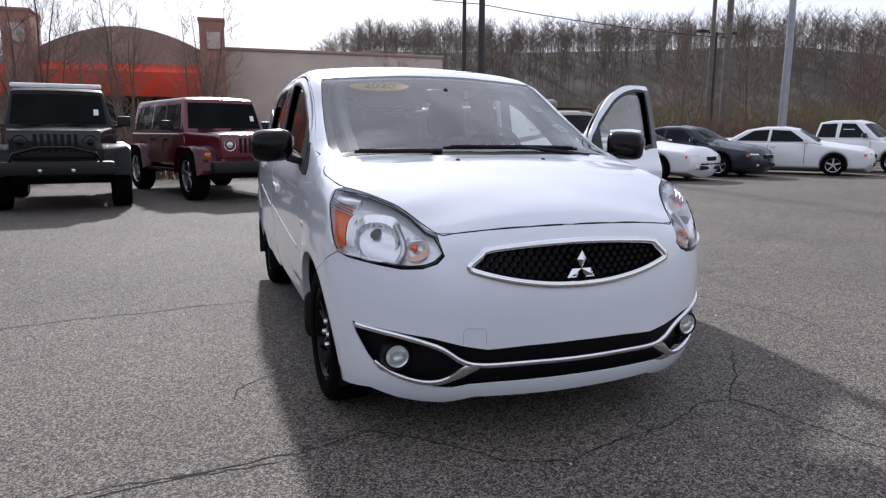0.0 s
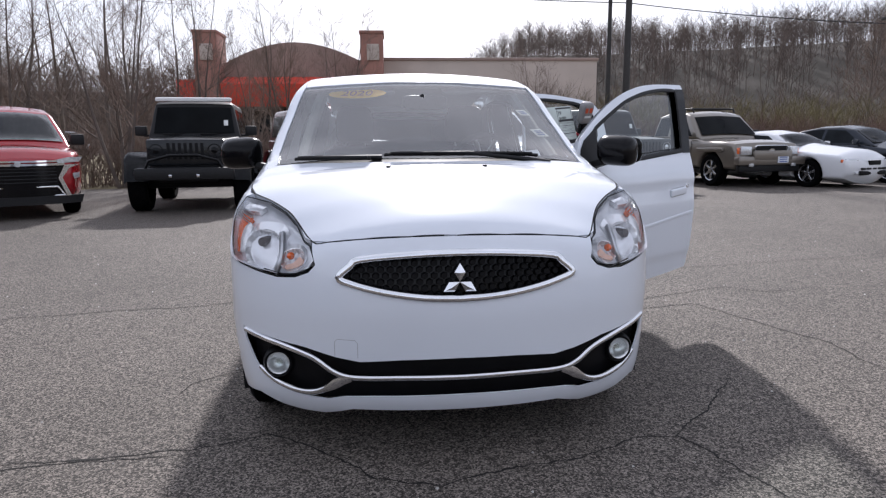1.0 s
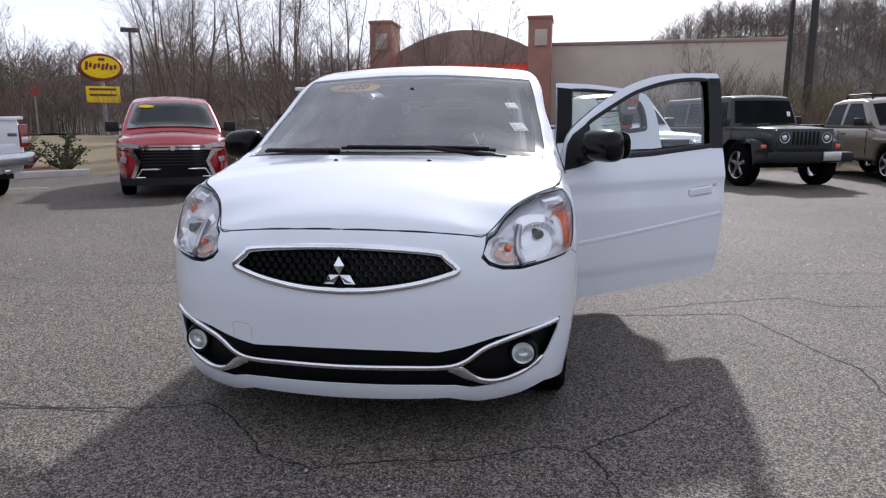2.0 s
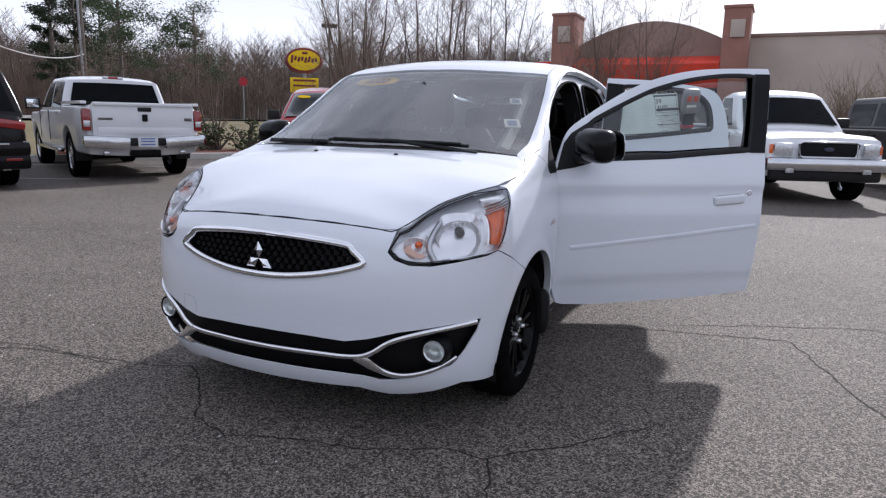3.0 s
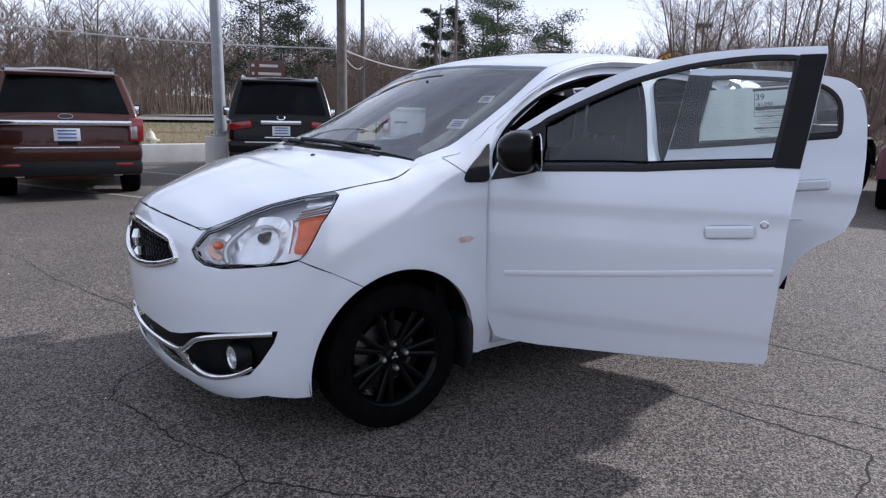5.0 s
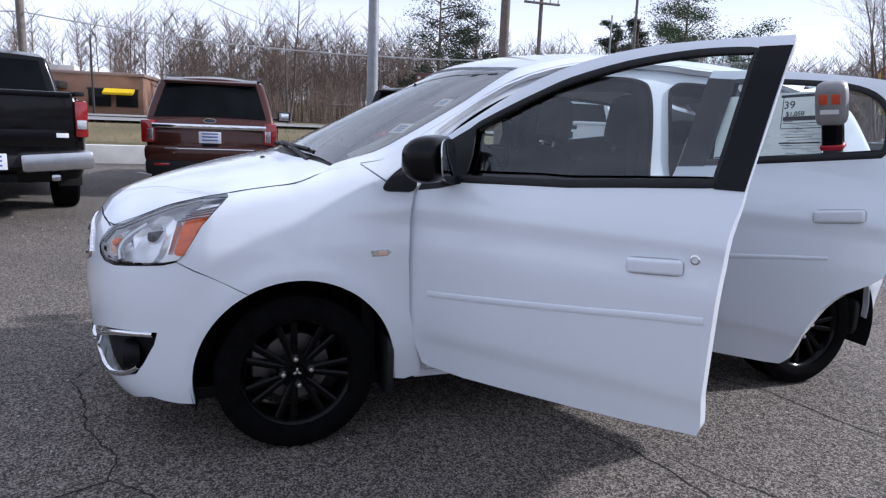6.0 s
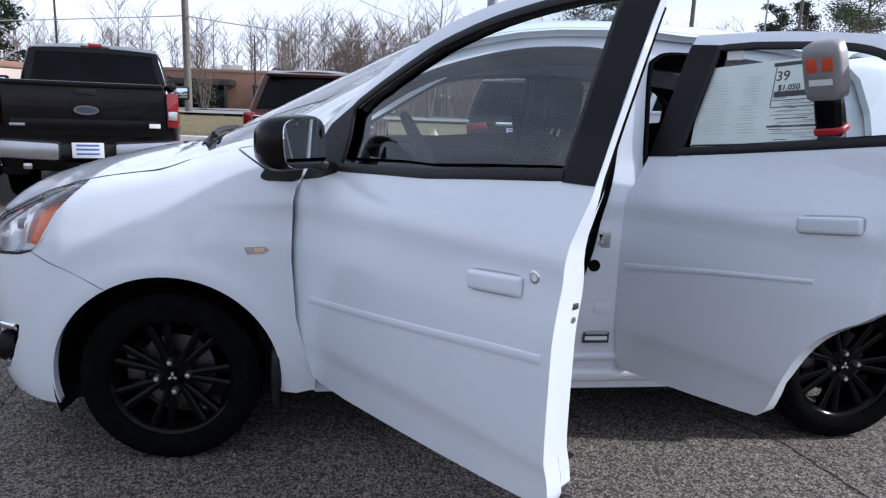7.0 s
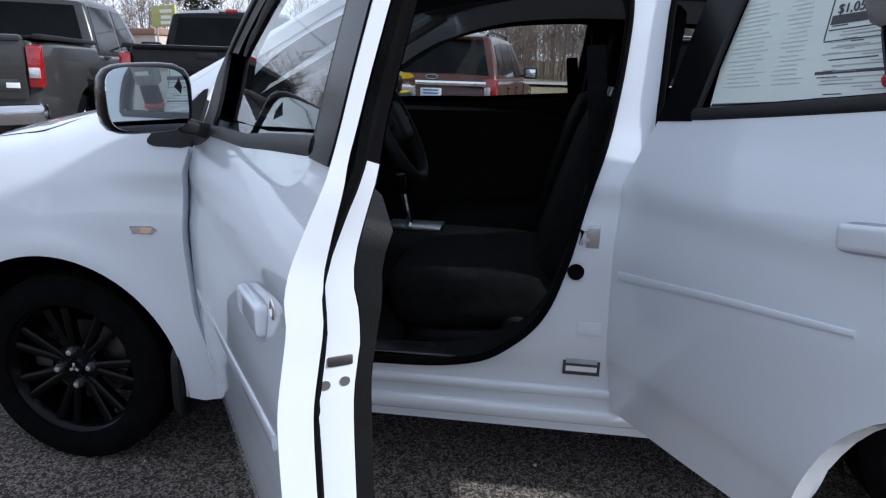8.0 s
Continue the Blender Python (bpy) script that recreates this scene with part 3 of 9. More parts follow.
    panel("marker_lens", on_side([(0.278, 0.732), (0.308, 0.732), (0.308, 0.719), (0.278, 0.719)]), SIDE, M_PALEAMBER, car, level=-0.005, gap=0, depth=0.006, step=0.02, mirror=mirror, label="amber marker bulb")
    # wheel housings and mud flaps
    for wy in WHEELS_Y:
        bm = lathe([(0.42, 0.05), (0.44, 0.34), (0.795, 0.362)], 40)
        sx = -1 if mirror else 1
        for v in list(bm.verts):
            v.co.x *= sx
            v.co.y += wy
            v.co.z += WHEEL_Z
        bmesh.ops.delete(bm, geom=[v for v in bm.verts if v.co.z < 0.17], context="VERTS")
        part("wheel_housing", bm, M_TRIM, car)
        bm = bmesh.new()
        fy, fx, fz = (0.335, 0.735, 0.285) if wy == 0 else (0.292, 0.700, 0.315)
        fs = 1.0 if wy == 0 else 0.78
        ring2 = [(fs * 0.085 * math.copysign(abs(math.cos(a)) ** 0.5, math.cos(a)), fs * 0.115 * math.copysign(abs(math.sin(a)) ** 0.5, math.sin(a))) for a in np.linspace(0, 2 * math.pi, 29)[:-1]]
        rows = [[bm.verts.new((sx * (fx + u * k), wy + fy + d, fz + v * k)) for u, v in ring2] for d, k in ((-0.014, 0.93), (-0.009, 1.0), (0.009, 1.0), (0.014, 0.93))]
        for a, b in zip(rows, rows[1:]):
            for i in range(28):
                bm.faces.new((a[i], a[(i + 1) % 28], b[(i + 1) % 28], b[i]))
        bm.faces.new(rows[0])
        bm.faces.new(rows[-1][::-1])
        part("mud_flap", bm, M_PLASTIC, car, "black mud flap")
    # headlamp
    lamp_loop = LAMP_TIP + LAMP_OVER + LAMP_BACK + LAMP_UNDER
    hl = panel("headlamp", lamp_loop, ROUND, M_HOUSING, car, level=0.042, depth=-0.038, gap=0.006, step=0.02, mirror=mirror, label="clear headlamp with amber turn signals")
    panel("lens", lamp_loop, ROUND, M_LENS, hl, level=0.0, depth=0.0, gap=0.003, step=0.03, mirror=mirror).visible_shadow = False
    strip("bezel", lamp_loop, 0.0035, 0.002, M_GLOSS, hl, level=0.004, closed=True, mirror=mirror, label="black lamp edge")
    amber = on_side(curve2([(-0.282, 0.858), (-0.318, 0.812), (-0.350, 0.752), (-0.380, 0.722), (-0.414, 0.730), (-0.400, 0.785), (-0.385, 0.838), (-0.345, 0.858)], 3, True))
    panel("turn_lens", amber, ROUND, M_AMBER, hl, level=0.024, depth=0.016, gap=0.004, step=0.02, mirror=mirror, label="amber side lens")
    strip("amber_wall", on_side(curve2([(-0.424, 0.730), (-0.409, 0.785), (-0.393, 0.842)], 5)), 0.012, 0.018, M_REFLECT, hl, level=0.026, mirror=mirror, label="bright wall before the amber lens")
    side_lamp = Vector(on_nose([(0.572, 0.732)])[0]) + Vector((-0.006, 0.016, 0))
    bowl = fluted_bowl(0.046, 0.040)
    bmesh.ops.transform(bowl, matrix=Matrix.Translation(side_lamp) @ Vector((0.3, -1, 0.1)).to_track_quat("X", "Z").to_matrix().to_4x4(), verts=bowl.verts)
    tuck(bowl, 0.014)
    bulb = bmesh.new()
    bmesh.ops.create_uvsphere(bulb, u_segments=14, v_segments=8, radius=0.014, matrix=Matrix.Translation(side_lamp + Vector((0.004, 0.006, 0.006))) @ Matrix.Diagonal((1, 1.3, 1, 1)))
    glow = on_nose(curve2([(0.535, 0.718), (0.560, 0.700), (0.592, 0.692), (0.600, 0.704), (0.570, 0.716), (0.548, 0.736)], 3, True))
    for bm in (bowl, bulb):
        if mirror:
            bmesh.ops.transform(bm, matrix=Matrix.Diagonal((-1, 1, 1, 1)), verts=bm.verts)
    part("side_bowl", bowl, M_REFLECT, hl, "small bright reflector bowl")
    part("turn_bulb", bulb, M_AMBER, hl, "amber bulb")
    panel("turn_lens", glow, ROUND, M_PALEAMBER, hl, level=0.020, depth=0.006, gap=0, step=0.015, mirror=mirror, label="pale amber reflector")
    foot = on_nose(curve2([(0.500, 0.712), (0.530, 0.688), (0.60, 0.676), (0.68, 0.684)], 5))
    strip("housing_foot", foot, 0.012, 0.005, M_GLOSS, hl, level=0.016, mirror=mirror, label="dark lower housing")
    fins = on_side([(-0.225, 0.905), (-0.262, 0.868), (-0.36, 0.862), (-0.33, 0.885)])
    panel("fin", fins, ROUND, M_REFLECT, hl, level=0.02, depth=0.02, gap=0.004, step=0.02, mirror=mirror, label="ribbed silver insert")
    centre = Vector(on_nose([(0.695, 0.768)])[0]) + Vector((-0.008, 0.012, 0))
    way = Vector((0.55, -1, 0.1)).normalized()
    bm = bmesh.new()
    q = way.to_track_quat("X", "Z").to_matrix().to_4x4()
    bowl = fluted_bowl(0.086, 0.066)
    bmesh.ops.transform(bowl, matrix=Matrix.Translation(centre) @ q, verts=bowl.verts)
    tuck(bowl, 0.014)
    if mirror:
        bmesh.ops.transform(bowl, matrix=Matrix.Diagonal((-1, 1, 1, 1)), verts=bowl.verts)
    part("reflector_bowl", bowl, M_REFLECT, hl, "bright reflector bowl")
    bulb = bmesh.new()
    bmesh.ops.create_uvsphere(bulb, u_segments=12, v_segments=8, radius=0.014, matrix=Matrix.Translation(centre - way * 0.022 + Vector((0, 0, -0.040))))
    bmesh.ops.create_cone(bulb, cap_ends=True, segments=14, radius1=0.022, radius2=0.016, depth=0.05, matrix=Matrix.Translation(centre - way * 0.035 + Vector((0, 0, 0.006))) @ way.to_track_quat('Z', 'Y').to_matrix().to_4x4())
    if mirror:
        bmesh.ops.transform(bulb, matrix=Matrix.Diagonal((-1, 1, 1, 1)), verts=bulb.verts)
    part("bulb_shield", bulb, M_DARKMETAL, hl, "dark bulb shield")
    rib = on_nose(curve2([(0.610, 0.815), (0.607, 0.775), (0.612, 0.73), (0.632, 0.688)], 5))
    strip("divider", rib, 0.022, 0.012, M_SATIN, hl, level=0.016, mirror=mirror, label="silver divider")
    for k in range(4):
        f = on_side([(-0.228 - 0.014 * k, 0.902 - 0.012 * k), (-0.30 - 0.014 * k, 0.885 - 0.010 * k), (-0.352 - 0.012 * k, 0.868 - 0.009 * k)])
        strip("fin", f, 0.004, 0.005, M_SATIN, hl, level=0.012, mirror=mirror)
    hood_line = LAMP_TIP + LAMP_OVER
    strip("housing_edge", hood_line, 0.005, 0.003, M_PLASTIC, hl, level=0.014, mirror=mirror, label="dark upper housing edge")

strip("sill_ridge", [tuple(p) for p in SIDE.hit(np.array([(y, 0.335) for y in np.linspace(0.52, 1.98, 30)]), 0.045)], 0.03, 0.012, M_WHITE, car, label="raised sill ridge")
strip("sill_ridge", [tuple(p) for p in SIDE.hit(np.array([(y, 0.262) for y in np.linspace(0.50, 2.02, 30)]), 0.045)], 0.05, 0.02, M_WHITE, car, label="raised sill ridge")
# front bumper
LOWER_OPENING = [(0, 0.395), (0.20, 0.392), (0.34, 0.384), (0.42, 0.398), (0.53, 0.428), (0.65, 0.446), (0.765, 0.462), (0.755, 0.42), (0.72, 0.345), (0.685, 0.295), (0.60, 0.262), (0.52, 0.243), (0.455, 0.238), (0.40, 0.252), (0.3, 0.257), (0, 0.26)]
GRILLE = [(0, 0.757), (0.15, 0.753), (0.33, 0.737), (0.365, 0.715), (0.405, 0.676), (0.36, 0.655), (0.25, 0.628), (0.12, 0.61), (0, 0.605)]
lip = on_nose([(0.71, 0.215), (0.62, 0.185), (0.54, 0.172), (0.47, 0.168), (0.42, 0.180), (0.37, 0.196), (0.2, 0.194), (0, 0.193)])
half = on_top(HOOD_FRONT) + LAMP_TIP + LAMP_UNDER[::-1] + FENDER_BUMPER + ARCH_FRONT[1:] + on_side([(-0.345, 0.205), (-0.40, 0.205)]) + lip
bumper = panel("bumper_cover", both(half), ROUND, M_WHITE, car, holes=[both(on_nose(LOWER_OPENING)), both(on_nose(GRILLE))], hole_depth=0.006, depth=0.03, step=0.024, label="white front bumper cover")
panel("lower_intake", both(on_nose([(0, 0.42), (0.3, 0.42), (0.6, 0.46), (0.775, 0.48), (0.77, 0.40), (0.70, 0.28), (0.5, 0.225), (0.3, 0.235), (0, 0.235)])), ROUND, M_GRILLE, bumper, level=0.045, gap=0, depth=0, step=0.04, label="black lower intake")
panel("grille", both(on_nose([(0, 0.775), (0.3, 0.76), (0.42, 0.70), (0.42, 0.66), (0.25, 0.60), (0, 0.585)])), ROUND, M_GLOSS, bumper, level=0.035, gap=0, depth=0, step=0.04, label="gloss black grille")
strip("grille_surround", both(on_nose([tuple(q) for q in curve2(GRILLE, 4)])), 0.026, 0.010, M_CHROME, bumper, closed=True, label="chrome grille surround")
# honeycomb of the grille
cell = bmesh.new()
cyl(cell, 0.0135, 0.0105, 0.012, (0, 0, 0), (90, 0, 0), 6)
cell_mesh = part("honeycomb_cell", cell, M_GRILLE, bumper)
cell_data = cell_mesh.data
bpy.data.objects.remove(cell_mesh)
for r in range(7):
    for c in range(-12, 13):
        x, z = (c + 0.5 * (r % 2)) * 0.033, 0.615 + r * 0.021
        if abs(x) < 0.385 and inside(np.array([(abs(x), z)]), np.array(GRILLE + [(-0.1, 0.6), (-0.1, 0.76)]))[0]:
            p = on_nose([(x, z)])[0]
            ob = new("honeycomb_cell", cell_data)
            ob.parent = bumper
            ob.location = (p[0], p[1] + 0.028, p[2])
# three-part badge
badge = bmesh.new()
for a in (90, 210, 330):
    s = 0.052
    c, d = Vector((math.cos(radians(a)), 0, math.sin(radians(a)))), Vector((-math.sin(radians(a)), 0, math.cos(radians(a))))
    y = on_nose([(0, 0.665)])[0][1]
    o = Vector((0, y - 0.006, 0.662))
    ps = [o, o + c * s * 0.62 + d * s * 0.36, o + c * s * 1.24, o + c * s * 0.62 - d * s * 0.36]
    top = badge.verts.new(o + c * s * 0.62 + Vector((0, -0.010, 0)))
    vs = [badge.verts.new(p) for p in ps]
    bs = [badge.verts.new(p + Vector((0, 0.02, 0))) for p in ps]
    for i in range(4):
        badge.faces.new((vs[i], vs[(i + 1) % 4], top))
        badge.faces.new((vs[(i + 1) % 4], vs[i], bs[i], bs[(i + 1) % 4]))
part("badge", badge, M_CHROME, bumper, "chrome three-part badge", 20)
# chrome wings of the lower intake
bar = curve2([(0, 0.327), (0.2, 0.328), (0.36, 0.327), (0.43, 0.345), (0.50, 0.392), (0.60, 0.424), (0.70, 0.443), (0.755, 0.452)], 5)
strip("intake_bar", on_nose([(-x, z) for x, z in bar[:0:-1]] + [tuple(q) for q in bar]), 0.020, 0.010, M_CHROME, bumper, label="chrome intake bar", level=0.002)
for mirror in (False, True):
    wing = on_nose(curve2([(0.372, 0.326), (0.41, 0.312), (0.45, 0.286), (0.50, 0.264), (0.56, 0.262), (0.64, 0.285), (0.70, 0.325)], 5))
    strip("intake_wing", wing, 0.020, 0.008, M_CHROME, bumper, mirror=mirror, label="chrome lower wing", taper=np.interp(np.linspace(0, 1, len(wing)), [0, 0.22, 0.4, 1], [1.4, 2.0, 1.1, 0.8]))
    sx = -1 if mirror else 1
    fog = lathe([(-0.014, 0.0), (-0.013, 0.012), (-0.006, 0.028), (0.008, 0.037), (0.011, 0.040), (-0.01, 0.041)], 28)
    p = Vector(on_nose([(0.632, 0.35)])[0]) + Vector((-0.002, 0.020, 0))
    q = Vector((0.10, -1, 0)).to_track_quat("X", "Z").to_matrix().to_4x4()
    bmesh.ops.transform(fog, matrix=Matrix.Diagonal((sx, 1, 1, 1)) @ Matrix.Translation(p) @ q, verts=fog.verts)
    lamp = part("fog_lamp", fog, M_REFLECT, bumper, "round fog lamp")
    collar = lathe([(-0.04, 0.060), (-0.002, 0.056), (0.013, 0.048), (0.012, 0.0415), (-0.03, 0.0412)], 28)
    bmesh.ops.transform(collar, matrix=Matrix.Diagonal((sx, 1, 1, 1)) @ Matrix.Translation(p) @ q, verts=collar.verts)
    part("collar", collar, M_GRILLE, lamp, "black lamp collar")
    fl = bmesh.new()
    bmesh.ops.create_uvsphere(fl, u_segments=20, v_segments=10, radius=0.039, matrix=Matrix.Diagonal((sx, 1, 1, 1)) @ Matrix.Translation(p) @ q @ Matrix.Diagonal((0.35, 1, 1, 1)))
    part("lens", fl, M_GLASS, lamp).visible_shadow = False
strip("tow_cover", on_nose([(-0.425, 0.405), (-0.425, 0.455), (-0.415, 0.465), (-0.355, 0.462), (-0.347, 0.452), (-0.347, 0.40)]), 0.0022, 0.0006, M_FINEINK, bumper, label="tow hook cover seam")

# doors
def handle(parent, y, z, mirror, tilt):
    sx = -1 if mirror else 1
    x = on_side([(y, z)])[0][0]
    bm = bmesh.new()
    box(bm, (0.022, 0.162, 0.044), (sx * (x + 0.003), y, z), 0.0105, (tilt, 0, 0), 4)
    part("door_handle", bm, M_WHITE, parent, "white pull handle")
    ca, sa = math.cos(radians(tilt)), math.sin(radians(tilt))
    cup = [(0.084 * math.copysign(abs(math.cos(a)) ** 0.3, math.cos(a)), 0.0255 * math.copysign(abs(math.sin(a)) ** 0.5, math.sin(a))) for a in np.linspace(0, 2 * math.pi, 41)[:-1]]
    cup = [(y + u * ca - v * sa, z + u * sa + v * ca) for u, v in cup]
    panel("handle_cup", on_side(cup), SIDE, M_FINEINK, parent, level=-0.0006, depth=0.001, gap=0, step=0.02, mirror=mirror, label="thin dark handle gap")


def shell_level(z):
    """How far the inner frame lies behind the skin: deep below the window, thin round it."""
    return np.interp(z, [0.3, 0.36, 0.80, 0.95, 1.08, 1.4], [0.085, 0.106, 0.106, 0.082, 0.062, 0.055])


def strip_level(z):
    return np.interp(z, [0.3, 0.8, 1.0, 1.4], [0.046, 0.044, 0.034, 0.028])


def door(name, outline, window, mirror, label, front):
    """One door in its shut place: skin, window, black sash, inner trim."""
    d = empty(name, label, "")
    d.parent = car
    win = np.array(window)
    glass_hole = on_side(window)
    panel("door_skin", on_side(outline), SIDE, M_WHITE, d, holes=[glass_hole], depth=lambda z: np.interp(z, [0.9, 1.05], [0.045, 0.018]), hole_depth=0.02, gap=0.002, step=0.028, mirror=mirror)
    inner = inset(resample(np.array(outline), 0.03), 0.028)
    pane_hole = inset(resample(np.array(window), 0.03), -0.004)
    shell_ob = panel("inner_shell", on_side(inner), SIDE, M_TRIM if mirror else M_WHITE, d, holes=[on_side(inset(pane_hole, 0.002))], level=shell_level, depth=lambda z: -np.maximum(shell_level(z) - 0.03, 0.004), hole_depth=0.003, gap=0, step=0.05, mirror=mirror, label="" if mirror else "white door inner frame")
    if front:
        shell_ob.data.materials.append(M_GLOSS)
        for f in shell_ob.data.polygons:
            if 1.047 < f.center.z < 1.41 and f.center.y > 1.46:
                f.material_index = 1
    panel("window_garnish", on_side(inset(inner, 0.003)), SIDE, M_TRIM, d, holes=[on_side(inset(pane_hole, 0.012))], level=lambda z: shell_level(z) + 0.003, depth=0, hole_depth=lambda z: 0.005 - shell_level(z), gap=0, step=0.05, mirror=mirror, label="black inner window surround")
    panel("window_pane", on_side(inset(pane_hole, -0.01)), SIDE, M_DOORGLASS, d, level=0.022, depth=0.003, gap=0, step=0.06, mirror=mirror, label="clear window glass")
    strip("window_seal", [tuple(p) for p in SIDE.hit(resample(win, 0.03), 0.002)], 0.022, 0.005, M_PLASTIC, d, closed=True, mirror=mirror, label="black window seal")
    belt = curve2([window[0]] + window[-1:-4:-1] + ([window[-4]] if front else []), 5)
    strip("belt_moulding", [tuple(p) for p in SIDE.hit(np.array(belt) + [0, 0.004], 0.0)], 0.027, 0.006, M_PLASTIC, d, mirror=mirror, label="black belt moulding")
    trim = inset(resample(np.array(outline), 0.03), 0.075)
    keep = [(y, z) for y, z in trim if z < 0.95]
    mid_y = sum(q[0] for q in keep) / len(keep)
    start = next(i for i in range(len(keep)) if math.dist(keep[i], keep[i - 1]) > 0.1)
    tp = np.array(keep[start:] + keep[:start])
    a, b = tp[-1], tp[0]
    tp = np.vstack([tp, a + (b - a) * 0.08 + [0, 0.035], a + (b - a) * 0.2 + [0, 0.05], a + (b - a) * 0.8 + [0, 0.05], a + (b - a) * 0.92 + [0, 0.035]])
    panel("door_trim", on_side(tp), SIDE, M_TRIM, d, level=0.148, depth=-0.045, gap=0, step=0.05, mirror=mirror, label="black inner door panel")
    return d


FRONT_WINDOW = [(0.606, 0.996), (0.617, 1.09), (0.613, 1.172)] + curve2([(0.64, 1.190), (0.741, 1.242), (0.86, 1.298), (0.957, 1.338), (1.126, 1.384), (1.289, 1.409), (1.40, 1.416), (1.488, 1.414)], 3) + [(1.473, 1.28), (1.456, 1.15), (1.441, 1.050), (1.225, 1.033), (1.01, 1.014), (0.84, 1.007)]
REAR_WINDOW = [(1.660, 1.068), (1.672, 1.14), (1.690, 1.27), (1.708, 1.396)] + curve2([(1.82, 1.398), (2.0, 1.388), (2.12, 1.375), (2.205, 1.345), (2.257, 1.29), (2.273, 1.21), (2.273, 1.15)], 3) + [(2.262, 1.136), (2.06, 1.112), (1.86, 1.089)]
for mirror in (True, False):
    fd = door("front_door", FRONT_DOOR, FRONT_WINDOW, mirror, "white front door, standing open" if not mirror else "white front door, shut", True)
    rd = door("rear_door", REAR_DOOR, REAR_WINDOW, mirror, "white rear door, standing open" if not mirror else "white rear door, shut", False)
    # black sash bands beside the windows
    panel("sash", on_side([(1.441, 1.040), (1.457, 1.15), (1.474, 1.28), (1.490, 1.425), (1.573, 1.427), (1.553, 1.28), (1.535, 1.14), (1.521, 1.040)]), SIDE, M_GLOSS, fd, level=-0.003, depth=0.012, gap=0, mirror=mirror, label="black window sash")
    panel("sash", on_side([(1.553, 1.050), (1.569, 1.14), (1.589, 1.28), (1.606, 1.412), (1.708, 1.405), (1.690, 1.27), (1.673, 1.14), (1.662, 1.058)]), SIDE, M_GLOSS, rd, level=-0.003, depth=0.012, gap=0, mirror=mirror, label="black window sash")
    panel("sail", on_side([(0.430, 0.948), (0.475, 1.075), (0.513, 1.122), (0.612, 1.180), (0.617, 1.09), (0.606, 0.985), (0.52, 0.962)]), SIDE, M_PLASTIC, fd, level=-0.003, depth=0.012, gap=0, mirror=mirror, label="black mirror sail")
    handle(fd, 1.318, 0.812, mirror, 5)
    handle(rd, 2.178, 0.918, mirror, 7)
    sx = -1 if mirror else 1
    lock = lathe([(-0.001, 0.0), (0.0, 0.008), (0.003, 0.009), (0.003, 0.012), (0.001, 0.0145), (-0.01, 0.0145)], 24)
    bmesh.ops.transform(lock, matrix=Matrix.Diagonal((sx, 1, 1, 1)) @ Matrix.Translation((on_side([(1.427, 0.846)])[0][0], 1.427, 0.846)), verts=lock.verts)
    part("lock", lock, M_CHROME, fd, "chrome key lock")
    mould = on_side(curve2([(0.508, 0.581), (0.666, 0.595), (0.911, 0.620), (1.12, 0.643), (1.301, 0.665), (1.471, 0.683)], 6))
    strip("side_moulding", mould, 0.022, 0.004, M_WHITE, fd, mirror=mirror, label="white side moulding")
    mould = on_side(curve2([(1.55, 0.680), (1.72, 0.706), (1.91, 0.734), (2.165, 0.766)], 6))
    strip("side_moulding", mould, 0.022, 0.004, M_WHITE, rd, mirror=mirror, label="white side moulding", taper=np.linspace(1, 0.55, 19))
    # mirror
    mo = bmesh.new()
    bmesh.ops.create_cube(mo, size=1)
    bmesh.ops.subdivide_edges(mo, edges=mo.edges, cuts=5, use_grid_fill=True)
    for v in mo.verts:
        x, y, z = v.co * 2
        n4 = (abs(x) ** 4 + abs(y) ** 4 + abs(z) ** 4) ** 0.25
        s = Vector((x, y, z)) / max(n4, 1e-6) * max(abs(x), abs(y), abs(z))
        narrow = 1 - 0.38 * max(0, -s.y) ** 1.5
        v.co = Vector((sx * (0.915 + 0.098 * s.x * (1 - 0.12 * max(0, -s.y))), 0.563 + 0.072 * s.y, 1.070 + 0.077 * s.z * narrow - 0.005 * s.x))
    bmesh.ops.rotate(mo, verts=mo.verts, cent=(sx * 0.915, 0.563, 1.07), matrix=Matrix.Rotation(radians(sx * 13), 3, "Z"))
    mh = part("mirror_housing", mo, M_GLOSS, fd, "gloss black mirror housing")
    mg = bmesh.new()
    ring = [mg.verts.new((sx * (0.915 + 0.088 * math.copysign(abs(math.cos(a)) ** 0.5, math.cos(a))), 0.6365, 1.070 + 0.067 * math.copysign(abs(math.sin(a)) ** 0.5, math.sin(a)))) for a in np.linspace(0, 2 * math.pi, 41)[:-1]]
    mg.faces.new(ring)
    bmesh.ops.rotate(mg, verts=mg.verts, cent=(sx * 0.915, 0.6365, 1.07), matrix=Matrix.Rotation(radians(sx * 22.3), 3, "Z") @ Matrix.Rotation(radians(4), 3, "X"))
    bmesh.ops.translate(mg, verts=mg.verts, vec=(sx * -0.008, 0.004, 0))
    bmesh.ops.solidify(mg, geom=mg.faces[:], thickness=0.004)
    part("mirror_glass", mg, M_MIRROR, mh, "mirror glass")
    ma = bmesh.new()
    box(ma, (0.10, 0.07, 0.035), (sx * 0.80, 0.555, 1.0), 0.012, (0, sx * -15, 0), 3)
    part("mirror_arm", ma, M_PLASTIC, fd)
